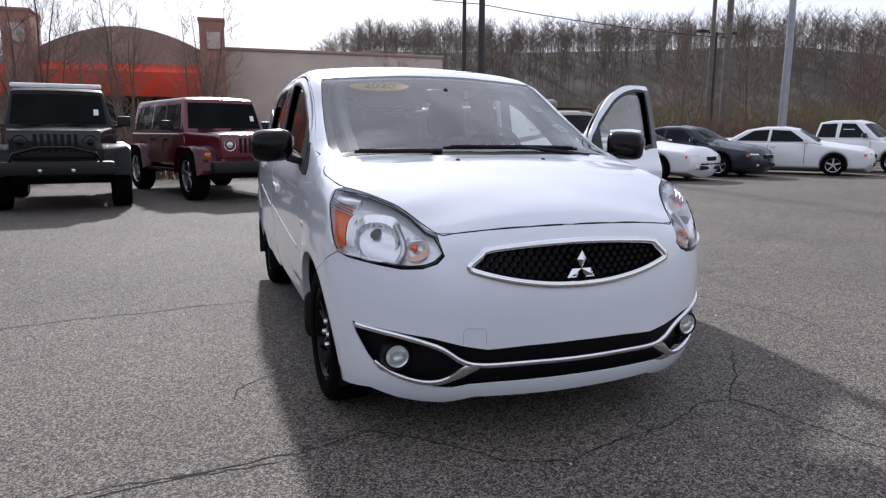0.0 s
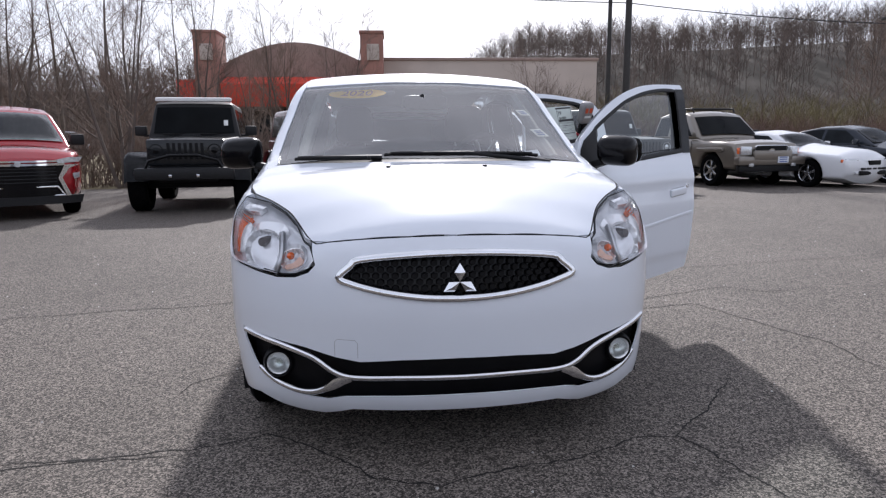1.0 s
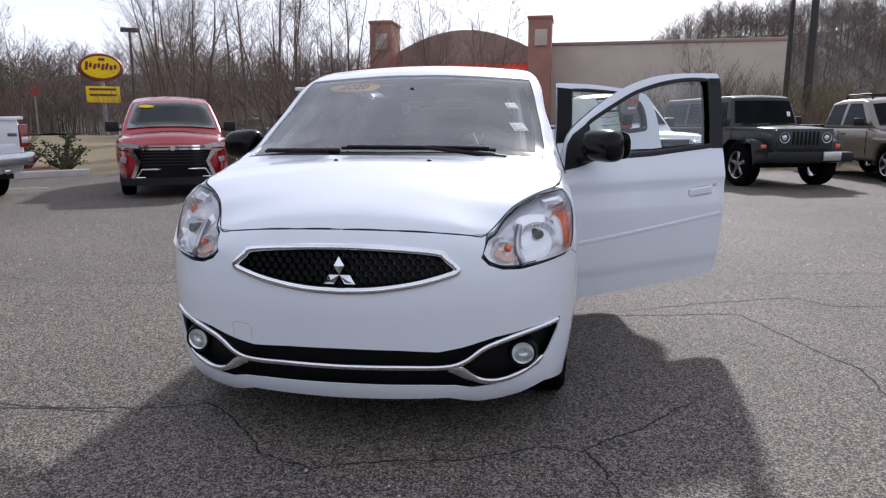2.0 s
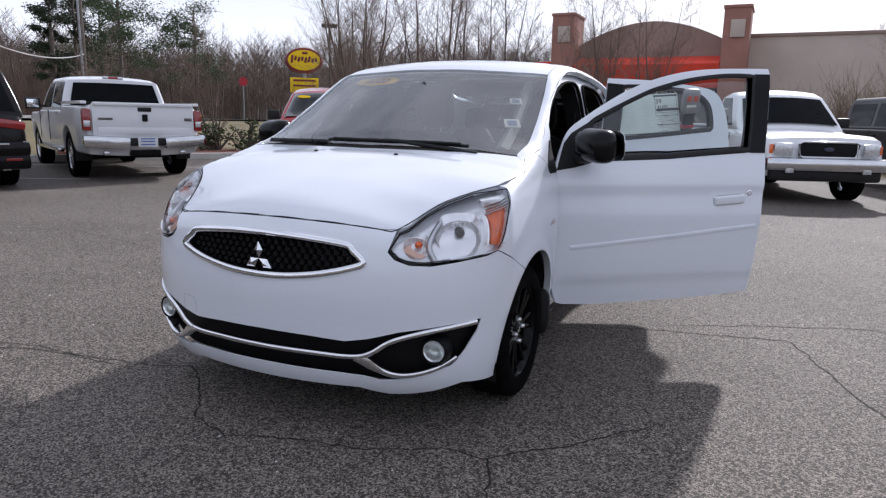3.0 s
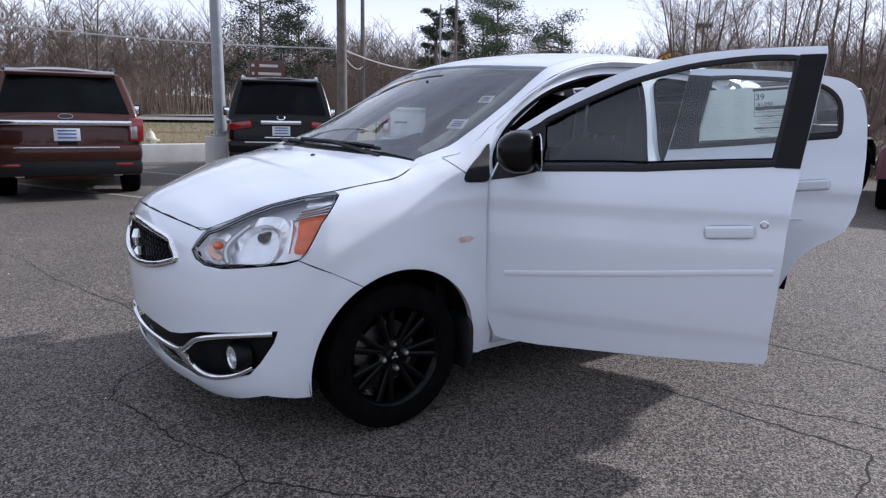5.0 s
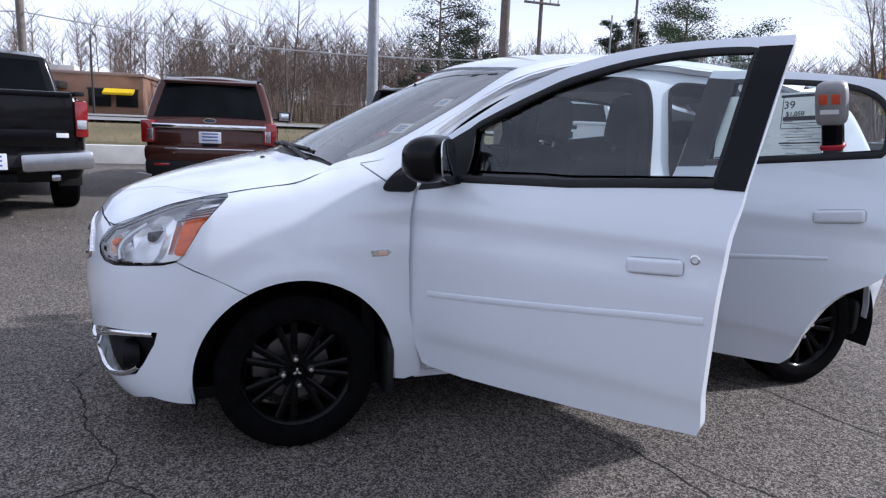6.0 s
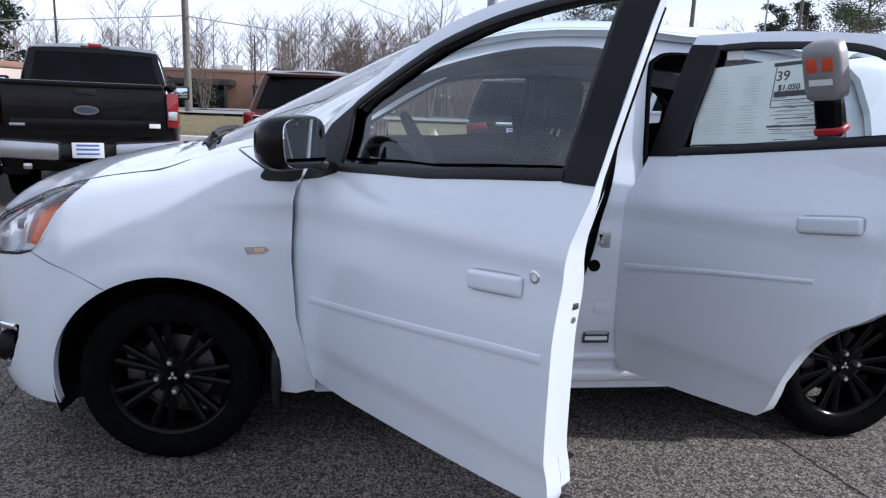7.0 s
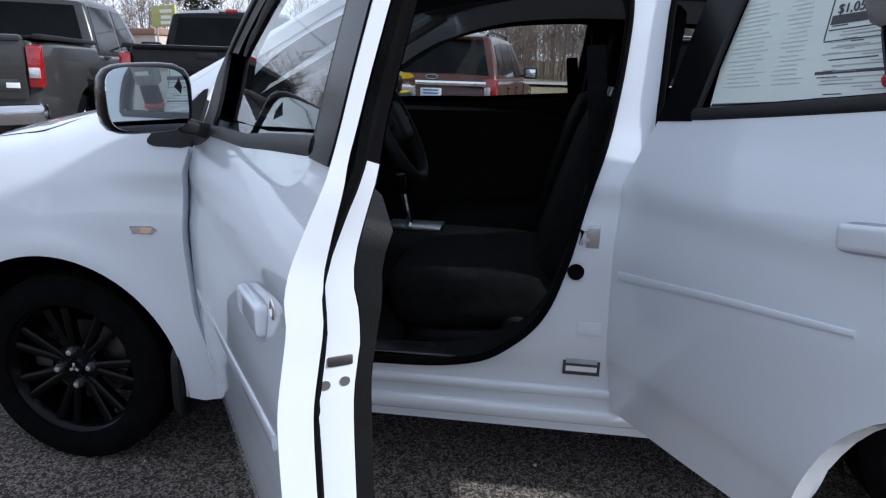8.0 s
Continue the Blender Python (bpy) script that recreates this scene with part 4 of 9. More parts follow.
    if not mirror:
        # edge hardware seen on the open door
        def edge(y, z, level):
            return Vector(SIDE.hit(np.array([(y, z)]), level)[0])
        lat = bmesh.new()
        c = edge(1.464, 0.782, 0.082)
        box(lat, (0.034, 0.008, 0.014), c + Vector((0, 0.006, 0)), 0.003)
        part("latch", lat, M_DARKMETAL, fd, "steel door latch")
        for lev, z in ((0.092, 0.818), (0.092, 0.752), (0.066, 0.750)):
            sc = bmesh.new()
            cyl(sc, 0.007, 0.005, 0.006, edge(1.462, z, lev) + Vector((0, 0.006, 0)), (90, 0, 0), 12)
            part("latch_screw", sc, M_SATIN, fd)
        back = inset(resample(np.array(FRONT_DOOR), 0.03), 0.026)
        back = sorted([(y, z) for y, z in back if y > 1.40 and 0.35 < z < 1.40], key=lambda q: -q[1])
        part("weather_strip", tube([edge(y, z, float(strip_level(z))) + Vector((0, 0.006, 0)) for y, z in back], 0.014, 8), M_RUBBER, fd, "black rubber weather strip")
        for ob, hinge, angle in ((fd, (0.795, 0.43), -56.8), (rd, (0.775, 1.54), -62)):
            m = Matrix.Translation((*hinge, 0)) @ Matrix.Rotation(radians(angle), 4, "Z") @ Matrix.Translation((-hinge[0], -hinge[1], 0))
            ob.matrix_basis = m
        open_front, open_rear = fd, rd

# wheels
def wheel(parent, x, y, sx):
    w = empty("wheel", "black alloy wheel", "")
    w.parent = parent
    w.matrix_basis = pose(x, y, WHEEL_Z, 0, 0, 0 if sx > 0 else 180)
    R = 0.287
    prof = [(-0.09, 0.195), (-0.098, 0.225), (-0.094, 0.262), (-0.075, R - 0.004), (-0.03, R), (0.03, R), (0.075, R - 0.004), (0.094, 0.262), (0.098, 0.225), (0.09, 0.200), (0.07, 0.195)]
    part("tyre", lathe(prof, 64), M_RUBBER, w, "black road tyre")
    rim = lathe([(-0.08, 0.185), (0.03, 0.172), (0.074, 0.186), (0.082, 0.196), (0.078, 0.203), (0.06, 0.205)], 64)
    part("rim", rim, M_WHEEL, w, "gloss black alloy rim")
    sp = bmesh.new()
    for k in range(7):
        for off in (-0.155, 0.155):
            a = 2 * math.pi * k / 7 + off
            b = 2 * math.pi * k / 7 + off * 0.75
            p0 = Vector((0.058, 0.045 * math.cos(b), 0.045 * math.sin(b)))
            p1 = Vector((0.070, 0.188 * math.cos(a), 0.188 * math.sin(a)))
            t = Vector((0, -math.sin(a), math.cos(a)))
            dx = Vector((1, 0, 0))
            vs = []
            for p, wd in ((p0, 0.010), (p1, 0.013)):
                vs.append([sp.verts.new(p + t * wd * c + dx * h) for c, h in ((-1, -0.03), (-1, -0.004), (-0.5, 0.0), (0.5, 0.0), (1, -0.004), (1, -0.03))])
            for i in range(6):
                sp.faces.new((vs[0][i], vs[0][(i + 1) % 6], vs[1][(i + 1) % 6], vs[1][i]))
            sp.faces.new(vs[0])
            sp.faces.new(vs[1][::-1])
    part("spokes", sp, M_WHEEL, w, "fourteen thin black spokes")
    part("hub", lathe([(0.066, 0.0), (0.066, 0.024), (0.058, 0.030), (0.056, 0.066), (0.03, 0.07)], 32), M_WHEEL, w)
    for a in (90, 210, 330):
        cap = bmesh.new()
        box(cap, (0.003, 0.008, 0.012), (0.0675, 0.009 * math.cos(radians(a)), 0.009 * math.sin(radians(a))), 0.001, (a - 90, 0, 0))
        part("cap_mark", cap, M_NUT, w)
    for k in range(4):
        a = 0.12 + k * math.pi / 2
        nut = lathe([(0.078, 0.0), (0.077, 0.008), (0.066, 0.0125), (0.05, 0.0125)], 8)
        bmesh.ops.translate(nut, vec=(0, 0.05 * math.cos(a), 0.05 * math.sin(a)), verts=nut.verts)
        part("lug_nut", nut, M_NUT, w, "chrome lug nut")
    part("brake_disc", lathe([(0.0, 0.05), (0.0, 0.125), (-0.02, 0.125), (-0.02, 0.05)], 32), M_DARKMETAL, w)
    cal = bmesh.new()
    box(cal, (0.06, 0.06, 0.11), (0.0, -0.125 if sx > 0 else 0.125, 0.03), 0.012)
    part("caliper", cal, M_DARKMETAL, w)
    return w


for sx in (1, -1):
    for y, x in ((0.0, 0.708), (2.425, 0.675)):
        wheel(car, sx * x, y, sx)

# wipers, nozzles, windshield stickers
for pts in ([(-0.61, 0.135), (-0.50, 0.095), (-0.38, 0.062), (-0.28, 0.045)], [(-0.22, 0.072), (0.0, 0.060), (0.25, 0.072), (0.48, 0.105)]):
    p = [Vector(q) + Vector((0, -0.004, 0.007)) for q in on_top([tuple(q) for q in curve2(pts, 5)])]
    wiper = part("wiper", tube(p, 0.008, 6), M_PLASTIC, car, "black wiper blade")
    spoiler = [q + Vector((0, -0.009, 0.007)) for q in p[1:-1]]
    part("blade_holder", tube(spoiler, 0.007, 6), M_PLASTIC, wiper)
    a = p[len(p) // 2] + Vector((0, -0.012, 0.007))
    b = Vector(on_top([(pts[-1][0] + 0.05, 0.075)])[0]) + Vector((0, 0, -0.006))
    part("wiper_arm", tube([p[4] + Vector((0, -0.012, 0.007)), a, (a + b) / 2 + Vector((0, -0.002, 0.001)), b], [0.006, 0.008, 0.010, 0.013], 8), M_PLASTIC, wiper)
for x in (-0.206, 0.206):
    bm = bmesh.new()
    p = on_top([(x, -0.066)])[0]
    bmesh.ops.create_uvsphere(bm, u_segments=12, v_segments=8, radius=0.011, matrix=Matrix.Translation(p) @ Matrix.Diagonal((1, 1, 0.6, 1)))
    part("washer_nozzle", bm, M_PLASTIC, car, "black washer nozzle")

# ---- inside the hatchback ----
def soft_box(name, size, at, material, parent, bevel=0.05, rot=(0, 0, 0), label="", pinch=0.0, seg=4):
    bm = bmesh.new()
    bmesh.ops.create_cube(bm, size=1)
    bmesh.ops.subdivide_edges(bm, edges=bm.edges, cuts=4, use_grid_fill=True)
    for v in bm.verts:
        c = v.co * 2
        n4 = (abs(c.x) ** 6 + abs(c.y) ** 6 + abs(c.z) ** 6) ** (1 / 6)
        k = max(abs(c.x), abs(c.y), abs(c.z))
        s = c / max(n4, 1e-6) * k
        s.x *= 1 - pinch * max(0, s.z)
        v.co = Vector((s.x * size[0] / 2, s.y * size[1] / 2, s.z * size[2] / 2))
    bmesh.ops.transform(bm, matrix=pose(*at, *rot), verts=bm.verts)
    return part(name, bm, material, parent, label, 60)


bx_floor = bmesh.new()
box(bx_floor, (1.30, 2.6, 0.05), (0, 1.55, 0.25), 0.01)
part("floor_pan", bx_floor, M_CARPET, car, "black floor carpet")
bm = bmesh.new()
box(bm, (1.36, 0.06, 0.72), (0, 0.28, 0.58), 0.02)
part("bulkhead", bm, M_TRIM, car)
bm = bmesh.new()
box(bm, (0.80, 0.62, 0.46), (0, -0.22, 0.60), 0.03)
box(bm, (0.72, 0.5, 0.2), (0, -0.22, 0.32), 0.03)
part("engine", bm, M_TRIM, car)
bm = bmesh.new()
box(bm, (1.36, 3.2, 0.05), (0, 1.2, 0.20), 0.01)
part("underbody", bm, M_TRIM, car)
bm = bmesh.new()
box(bm, (0.92, 0.05, 0.24), (0, -0.54, 0.37), 0.01)
part("radiator", bm, M_TRIM, car)
bm = bmesh.new()
box(bm, (1.10, 0.06, 0.62), (0, 2.88, 0.62), 0.02)
part("hatch_trim", bm, M_TRIM, car)
# rear bumper and hatch with its window


def on_tail(pts):
    q = np.array(pts, float)
    n = len(q)
    return [tuple(p) for p in shoot(np.column_stack([q[:, 0], np.full(n, 1.8), q[:, 1]]), np.tile([0, 1.0, 0], (n, 1)), 0.0, 1.6, 0.0)]


class Tail:
    def uv(self, p):
        return p[:, [0, 2]]

    def hit(self, q, level=0.0):
        n = len(q)
        return shoot(np.column_stack([q[:, 0], np.full(n, 1.8), q[:, 1]]), np.tile([0, 1.0, 0], (n, 1)), 0.0, 1.6, level)


TAILSIDE = Tail()
panel("rear_glass", both(on_tail([(0, 1.37), (0.4, 1.345), (0.52, 1.05), (0, 1.02)])), TAILSIDE, M_TINT, car, level=0.004, depth=0.004, gap=0.0, step=0.06, label="tinted rear window").visible_shadow = False
panel("hatch", both(on_tail([(0, 1.42), (0.45, 1.40), (0.56, 1.2), (0.62, 0.98), (0.64, 0.7), (0.5, 0.55), (0, 0.53)])), TAILSIDE, M_WHITE, car, holes=[both(on_tail([(0, 1.37), (0.4, 1.345), (0.52, 1.05), (0, 1.02)]))], depth=0.02, step=0.05)
panel("rear_bumper", both(on_tail([(0, 0.52), (0.5, 0.54), (0.66, 0.66), (0.70, 0.5), (0.68, 0.3), (0.5, 0.22), (0, 0.22)])), TAILSIDE, M_WHITE, car, depth=0.02, step=0.05)
# headliner and pillars
bm = bmesh.new()
q = [on_top([(x, y)])[0] for y in np.linspace(0.84, 2.6, 12) for x in np.linspace(-0.55, 0.55, 9)]
vs = [bm.verts.new((p[0], p[1], p[2] - 0.045)) for p in q]
for i in range(11):
    for k in range(8):
        bm.faces.new((vs[i * 9 + k], vs[i * 9 + k + 1], vs[(i + 1) * 9 + k + 1], vs[(i + 1) * 9 + k]))
bmesh.ops.solidify(bm, geom=bm.faces[:], thickness=0.012)
part("headliner", bm, M_HEADLINER, car, "grey headliner")
for sx in (1, -1):
    p = [Vector(a) + Vector((-0.05, 0.02, -0.03)) for a in on_top([(0.64, 0.2), (0.622, 0.45), (0.60, 0.65), (0.57, 0.85)])]
    part("pillar_trim", tube([(sx * a.x, a.y, a.z) for a in p], 0.03, 8), M_HEADLINER, car, "grey pillar trim")
# dashboard
prof = [(0.20, 1.03), (0.34, 1.045), (0.52, 1.03), (0.62, 0.985), (0.66, 0.92), (0.62, 0.80), (0.58, 0.66), (0.45, 0.60), (0.30, 0.60)]
bm = bmesh.new()
rows = []
for x in np.linspace(-0.66, 0.66, 13):
    hood_up = 0.045 * math.exp(-((x - 0.36) / 0.17) ** 2)
    rows.append([bm.verts.new((x, y, z + (hood_up if 0.4 < y < 0.65 and z > 0.95 else 0))) for y, z in prof])
for a, b in zip(rows, rows[1:]):
    for i in range(len(prof)):
        j = (i + 1) % len(prof)
        bm.faces.new((a[i], a[j], b[j], b[i]))
bm.faces.new(rows[0])
bm.faces.new(rows[-1][::-1])
dash = part("dashboard", bm, M_TRIM, car, "black dashboard", 60)
soft_box("centre_stack", (0.26, 0.08, 0.30), (0, 0.63, 0.82), M_GLOSS, dash, rot=(-14, 0, 0), label="gloss black centre stack")
soft_box("console", (0.24, 0.75, 0.24), (0, 1.0, 0.465), M_TRIM, car, label="black centre console")
bm = bmesh.new()
box(bm, (0.12, 0.20, 0.015), (0, 0.86, 0.592), 0.006)
gate = part("shifter_gate", bm, M_SATIN, car, "silver shifter surround")
bm = bmesh.new()
between(bm, (0, 0.84, 0.59), (0, 0.812, 0.72), 0.011)
part("shifter_rod", bm, M_CHROME, gate)
soft_box("shifter_knob", (0.045, 0.055, 0.075), (0, 0.805, 0.745), M_GLOSS, gate)
# steering wheel
sw = empty("steering_wheel", "black steering wheel with silver spokes", "")
sw.parent = car
sw.matrix_basis = pose(0.36, 0.852, 0.99, -62, 0, 0)
part("wheel_rim", tube([(0.183 * math.cos(a), 0.183 * math.sin(a), 0) for a in np.linspace(0, 2 * math.pi, 41)[:-1]], 0.017, 10, True), M_TRIM, sw)
soft_box("horn_pad", (0.15, 0.13, 0.06), (0, 0, 0.0), M_TRIM, sw)
for a, w in ((180, 0.035), (0, 0.035), (250, 0.03), (290, 0.03)):
    bm = bmesh.new()
    between(bm, (0.05 * math.cos(radians(a)), 0.05 * math.sin(radians(a)), 0), (0.18 * math.cos(radians(a)), 0.18 * math.sin(radians(a)), 0), 0.016, 0.012)
    part("spoke", bm, M_SATIN if a > 200 else M_TRIM, sw)
bm = bmesh.new()
between(bm, (0.36, 0.84, 0.985), (0.36, 0.52, 0.83), 0.04)
part("steering_column", bm, M_TRIM, car)
# seats
def seat(x, y):
    s = empty("seat", "black fabric front seat with headrest", "")
    s.parent = car
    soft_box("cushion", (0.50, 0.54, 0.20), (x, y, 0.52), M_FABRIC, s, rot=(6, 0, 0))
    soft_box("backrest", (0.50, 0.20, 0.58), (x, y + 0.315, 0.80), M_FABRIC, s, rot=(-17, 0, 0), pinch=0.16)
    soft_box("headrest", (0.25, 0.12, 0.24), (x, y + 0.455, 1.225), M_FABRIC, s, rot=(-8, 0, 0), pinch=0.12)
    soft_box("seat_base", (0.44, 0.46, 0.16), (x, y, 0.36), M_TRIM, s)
    for dx in (-0.06, 0.06):
        bm = bmesh.new()
        between(bm, (x + dx, y + 0.40, 1.03), (x + dx, y + 0.445, 1.17), 0.007)
        part("headrest_post", bm, M_SATIN, s)
    bm = bmesh.new()
    cyl(bm, 0.045, 0.04, 0.03, (x + 0.265, y + 0.12, 0.44), (0, 90, 0), 16)
    part("recliner_knob", bm, M_PLASTIC, s)


for x in (0.36, -0.36):
    seat(x, 1.14)
bench = empty("rear_bench", "black fabric rear bench", "")
bench.parent = car
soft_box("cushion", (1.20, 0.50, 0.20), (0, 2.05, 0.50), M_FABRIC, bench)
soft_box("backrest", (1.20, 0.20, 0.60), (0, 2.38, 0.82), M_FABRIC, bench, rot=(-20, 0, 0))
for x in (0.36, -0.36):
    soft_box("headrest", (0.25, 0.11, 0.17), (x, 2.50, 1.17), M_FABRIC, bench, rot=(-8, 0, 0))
# seat belts, inside mirror, pedals
for sx in (1, -1):
    bm = bmesh.new()
    box(bm, (0.008, 0.048, 0.85), (sx * 0.60, 1.46, 0.80), 0.002, (6, sx * 6, 0))
    part("seat_belt", bm, M_FABRIC, car, "black seat belt")
soft_box("inside_mirror", (0.24, 0.05, 0.075), (0.02, 0.70, 1.325), M_PLASTIC, car, rot=(10, 0, 12), label="black inside mirror")
bm = bmesh.new()
between(bm, (0.02, 0.69, 1.33), (0.0, 0.64, 1.355), 0.012)
part("mirror_stalk", bm, M_PLASTIC, car)
for sx in (1, -1):
    soft_box("sun_visor", (0.40, 0.16, 0.02), (sx * 0.33, 0.88, 1.395), M_HEADLINER, car, rot=(14, 0, 0), label="grey sun visor")

# sill plate, striker and stickers at the driver's opening
bm = bmesh.new()
x = float(SIDE.hit(np.array([(0.95, 0.385)]), 0.05)[0, 0])
box(bm, (0.07, 0.40, 0.006), (x - 0.055, 0.98, 0.398), 0.002)
part("scuff_plate", bm, M_SATIN, car, "brushed sill plate")


def pillar_point(y, z, out=0.0):
    p = SIDE.hit(np.array([(y, z)]), 0.045 - out)[0]
    return Vector(p)


p = pillar_point(1.435, 0.765)
bm = bmesh.new()
box(bm, (0.008, 0.032, 0.055), p, 0.003)
striker = part("striker_plate", bm, M_SATIN, car, "steel door striker")
part("striker_loop", tube([p + Vector((0, -0.012, 0.02)), p + Vector((0.03, -0.03, 0.02)), p + Vector((0.03, -0.03, -0.01)), p + Vector((0, -0.012, -0.01))], 0.006, 8), M_CHROME, striker)
p = pillar_point(1.40, 0.675)
bm = bmesh.new()
cyl(bm, 0.022, 0.020, 0.012, p, (0, 90, 0), 16)
part("rubber_plug", bm, M_RUBBER, car, "black rubber plug")
p = pillar_point(1.435, 0.418)
bm = bmesh.new()
box(bm, (0.004, 0.095, 0.055), p + Vector((0.002, 0, 0)), 0.001)
lab = part("tyre_label", bm, M_INK, car, "black printed tyre label")
for dz, c in ((0.012, M_FINEINK), (-0.010, M_PAPER)):
    bm = bmesh.new()
    box(bm, (0.004, 0.08, 0.014), p + Vector((0.004, 0, dz)), 0.001)
    part("label_line", bm, c, lab)
p = pillar_point(1.445, 0.525)
bm = bmesh.new()
box(bm, (0.006, 0.06, 0.035), p, 0.003)
part("hinge_plate", bm, M_WHITE, car)
# check strap and hinges in the open gap of the front door
for z in (0.42, 0.78):
    bm = bmesh.new()
    box(bm, (0.05, 0.09, 0.07), (0.775, 0.455, z), 0.012, (0, 0, -25))
    part("door_hinge", bm, M_WHITE, car)
strap = [(0.70, 0.50, 0.62), (0.80, 0.52, 0.62), (0.92, 0.55, 0.62)]
part("check_strap", tube(strap, 0.010, 6), M_DARKMETAL, car, "steel door check strap")

# papers on the glass
def text_mesh(name, body_text, size, m, material, parent, label=""):
    cu = bpy.data.curves.new(name, "FONT")
    cu.body, cu.size, cu.align_x, cu.align_y = body_text, size, "CENTER", "CENTER"
    cu.extrude = 0.0006
    tmp = bpy.data.objects.new(name, cu)
    scene.collection.objects.link(tmp)
    me = bpy.data.meshes.new_from_object(tmp.evaluated_get(bpy.context.evaluated_depsgraph_get()))
    bpy.data.objects.remove(tmp)
    me.materials.clear()
    me.materials.append(material)
    ob = new(name, me)
    ob.parent = parent
    ob.matrix_basis = m
    return tagged(ob, label) if label else ob


def glass_frame(x, y, lift=0.004):
    """The pose of a paper on the windshield at x, y, read from outside."""
    p = np.array(on_top([(x, y)]))
    n = Vector(body_normal(p)[0])
    up = (Vector((0, 0, 1)) - n * n.z).normalized()
    right = up.cross(n)
    m = Matrix((right, up, n)).transposed().to_4x4()
    m.translation = Vector(p[0]) + n * lift
    return m


year = empty("year_sticker", "yellow oval year sticker on the windshield", "sticker", glass_frame(-0.335, 0.735, -0.014))
bm = bmesh.new()
bmesh.ops.create_circle(bm, cap_ends=True, segments=40, radius=1, matrix=Matrix.Diagonal((0.155, 0.058, 1, 1)))
bmesh.ops.solidify(bm, geom=bm.faces[:], thickness=0.0008)
part("oval", bm, M_YELLOW, year, "yellow vinyl oval")
M_REDINK = mat("red_brown_print", (0.30, 0.06, 0.03), 0.6, scale=20, vary=0.1)
text_mesh("year_figures", "2020", 0.085, pose(0, 0, 0.0012), M_REDINK, year, "red-brown figures")
for x, y, w, h in ((0.575, 0.415, 0.075, 0.075), (0.53, 0.60, 0.06, 0.06)):
    st = empty("paper_sticker", "small white printed sticker on the windshield", "sticker", glass_frame(x, y, -0.013))
    bm = bmesh.new()
    box(bm, (w, h, 0.001), (0, 0, 0))
    part("paper", bm, M_PAPER, st)
    for k in range(3):
        bm = bmesh.new()
        box(bm, (w * 0.6, h * 0.12, 0.001), (0, h * (0.22 - 0.22 * k), 0.001))
        part("print_bar", bm, M_PLATEBLUE, st)

# price sheet and key box on the open rear door's window
sheet = empty("price_sheet", "white printed price sheet on the window", "sticker")
to_world = open_rear.matrix_basis
a = Vector(SIDE.hit(np.array([(1.872, 1.222)]), 0.02)[0])
n = Vector(body_normal(np.array([a]))[0])
up = (Vector((0, 0, 1)) - n * n.z).normalized()
right = up.cross(n)
mm = Matrix((right, up, n)).transposed().to_4x4()
mm.translation = a + n * 0.004
sheet.matrix_basis = to_world @ mm @ pose(0, 0, 0, 0, 0, 4.5) @ Matrix.Diagonal((0.90, 0.90, 1, 1))
M_SHEET = mat("price_sheet_paper", (0.70, 0.77, 0.72), 0.6, scale=6, vary=0.04)
M_FAINT = mat("faint_print", (0.58, 0.64, 0.60), 0.6, scale=30, vary=0.12)
W2, H2 = 0.43, 0.285
bm = bmesh.new()
box(bm, (W2, H2, 0.0012), (0, 0, 0))
part("paper", bm, M_SHEET, sheet, "pale green paper")


def ink(x, y, w, h, material=M_INK, name="print_bar", lift=0.0010):
    bm = bmesh.new()
    box(bm, (w, h, 0.0008), (x, y, lift))
    part(name, bm, material, sheet)


rng = random.Random(4)
for col, x0, w0 in ((0, -0.19, 0.12), (1, -0.05, 0.08)):
    for k in range(20):
        ink(x0 + w0 * 0.5 * (0.55 + 0.4 * rng.random()), 0.095 - k * 0.0098, w0 * (0.5 + 0.45 * rng.random()), 0.0022, M_FAINT)
ink(-0.06, -0.132, 0.30, 0.006)
ink(0.125, 0.128, 0.17, 0.012)
ink(0.135, 0.030, 0.16, 0.018)
for k in range(22):
    ink(0.075 + 0.11 * rng.random(), 0.018 - k * 0.0068, 0.02 + 0.05 * rng.random(), 0.0018, M_FINEINK if k % 5 else M_INK)
for k in range(10):
    ink(0.12 + 0.03 * rng.random(), 0.010 - k * 0.012, 0.10 + 0.05 * rng.random(), 0.0022, M_FINEINK if k % 5 else M_INK)
for x, y, w, h in ((0.05, 0.06, 0.0025, 0.14), (0.205, 0.06, 0.0025, 0.14), (0.128, -0.012, 0.155, 0.0025), (0.128, -0.075, 0.155, 0.006)):
    ink(x, y, w, h)
text_mesh("mileage_figures", "39", 0.045, pose(0.075, 0.088, 0.0012), M_INK, sheet, "printed figures")
text_mesh("price_figures", "$1,050", 0.026, pose(0.10, 0.050, 0.0022), M_INK, sheet, "printed figures")
small = empty("paper_tag", "small pale printed tag on the window", "sticker", to_world @ Matrix.Translation(SIDE.hit(np.array([(1.76, 1.375)]), 0.018)[0]) @ pose(0, 0, 0, 0, 0, 0))
bm = bmesh.new()
box(bm, (0.002, 0.055, 0.032), (0, 0, 0))
part("paper", bm, M_PAPER, small)

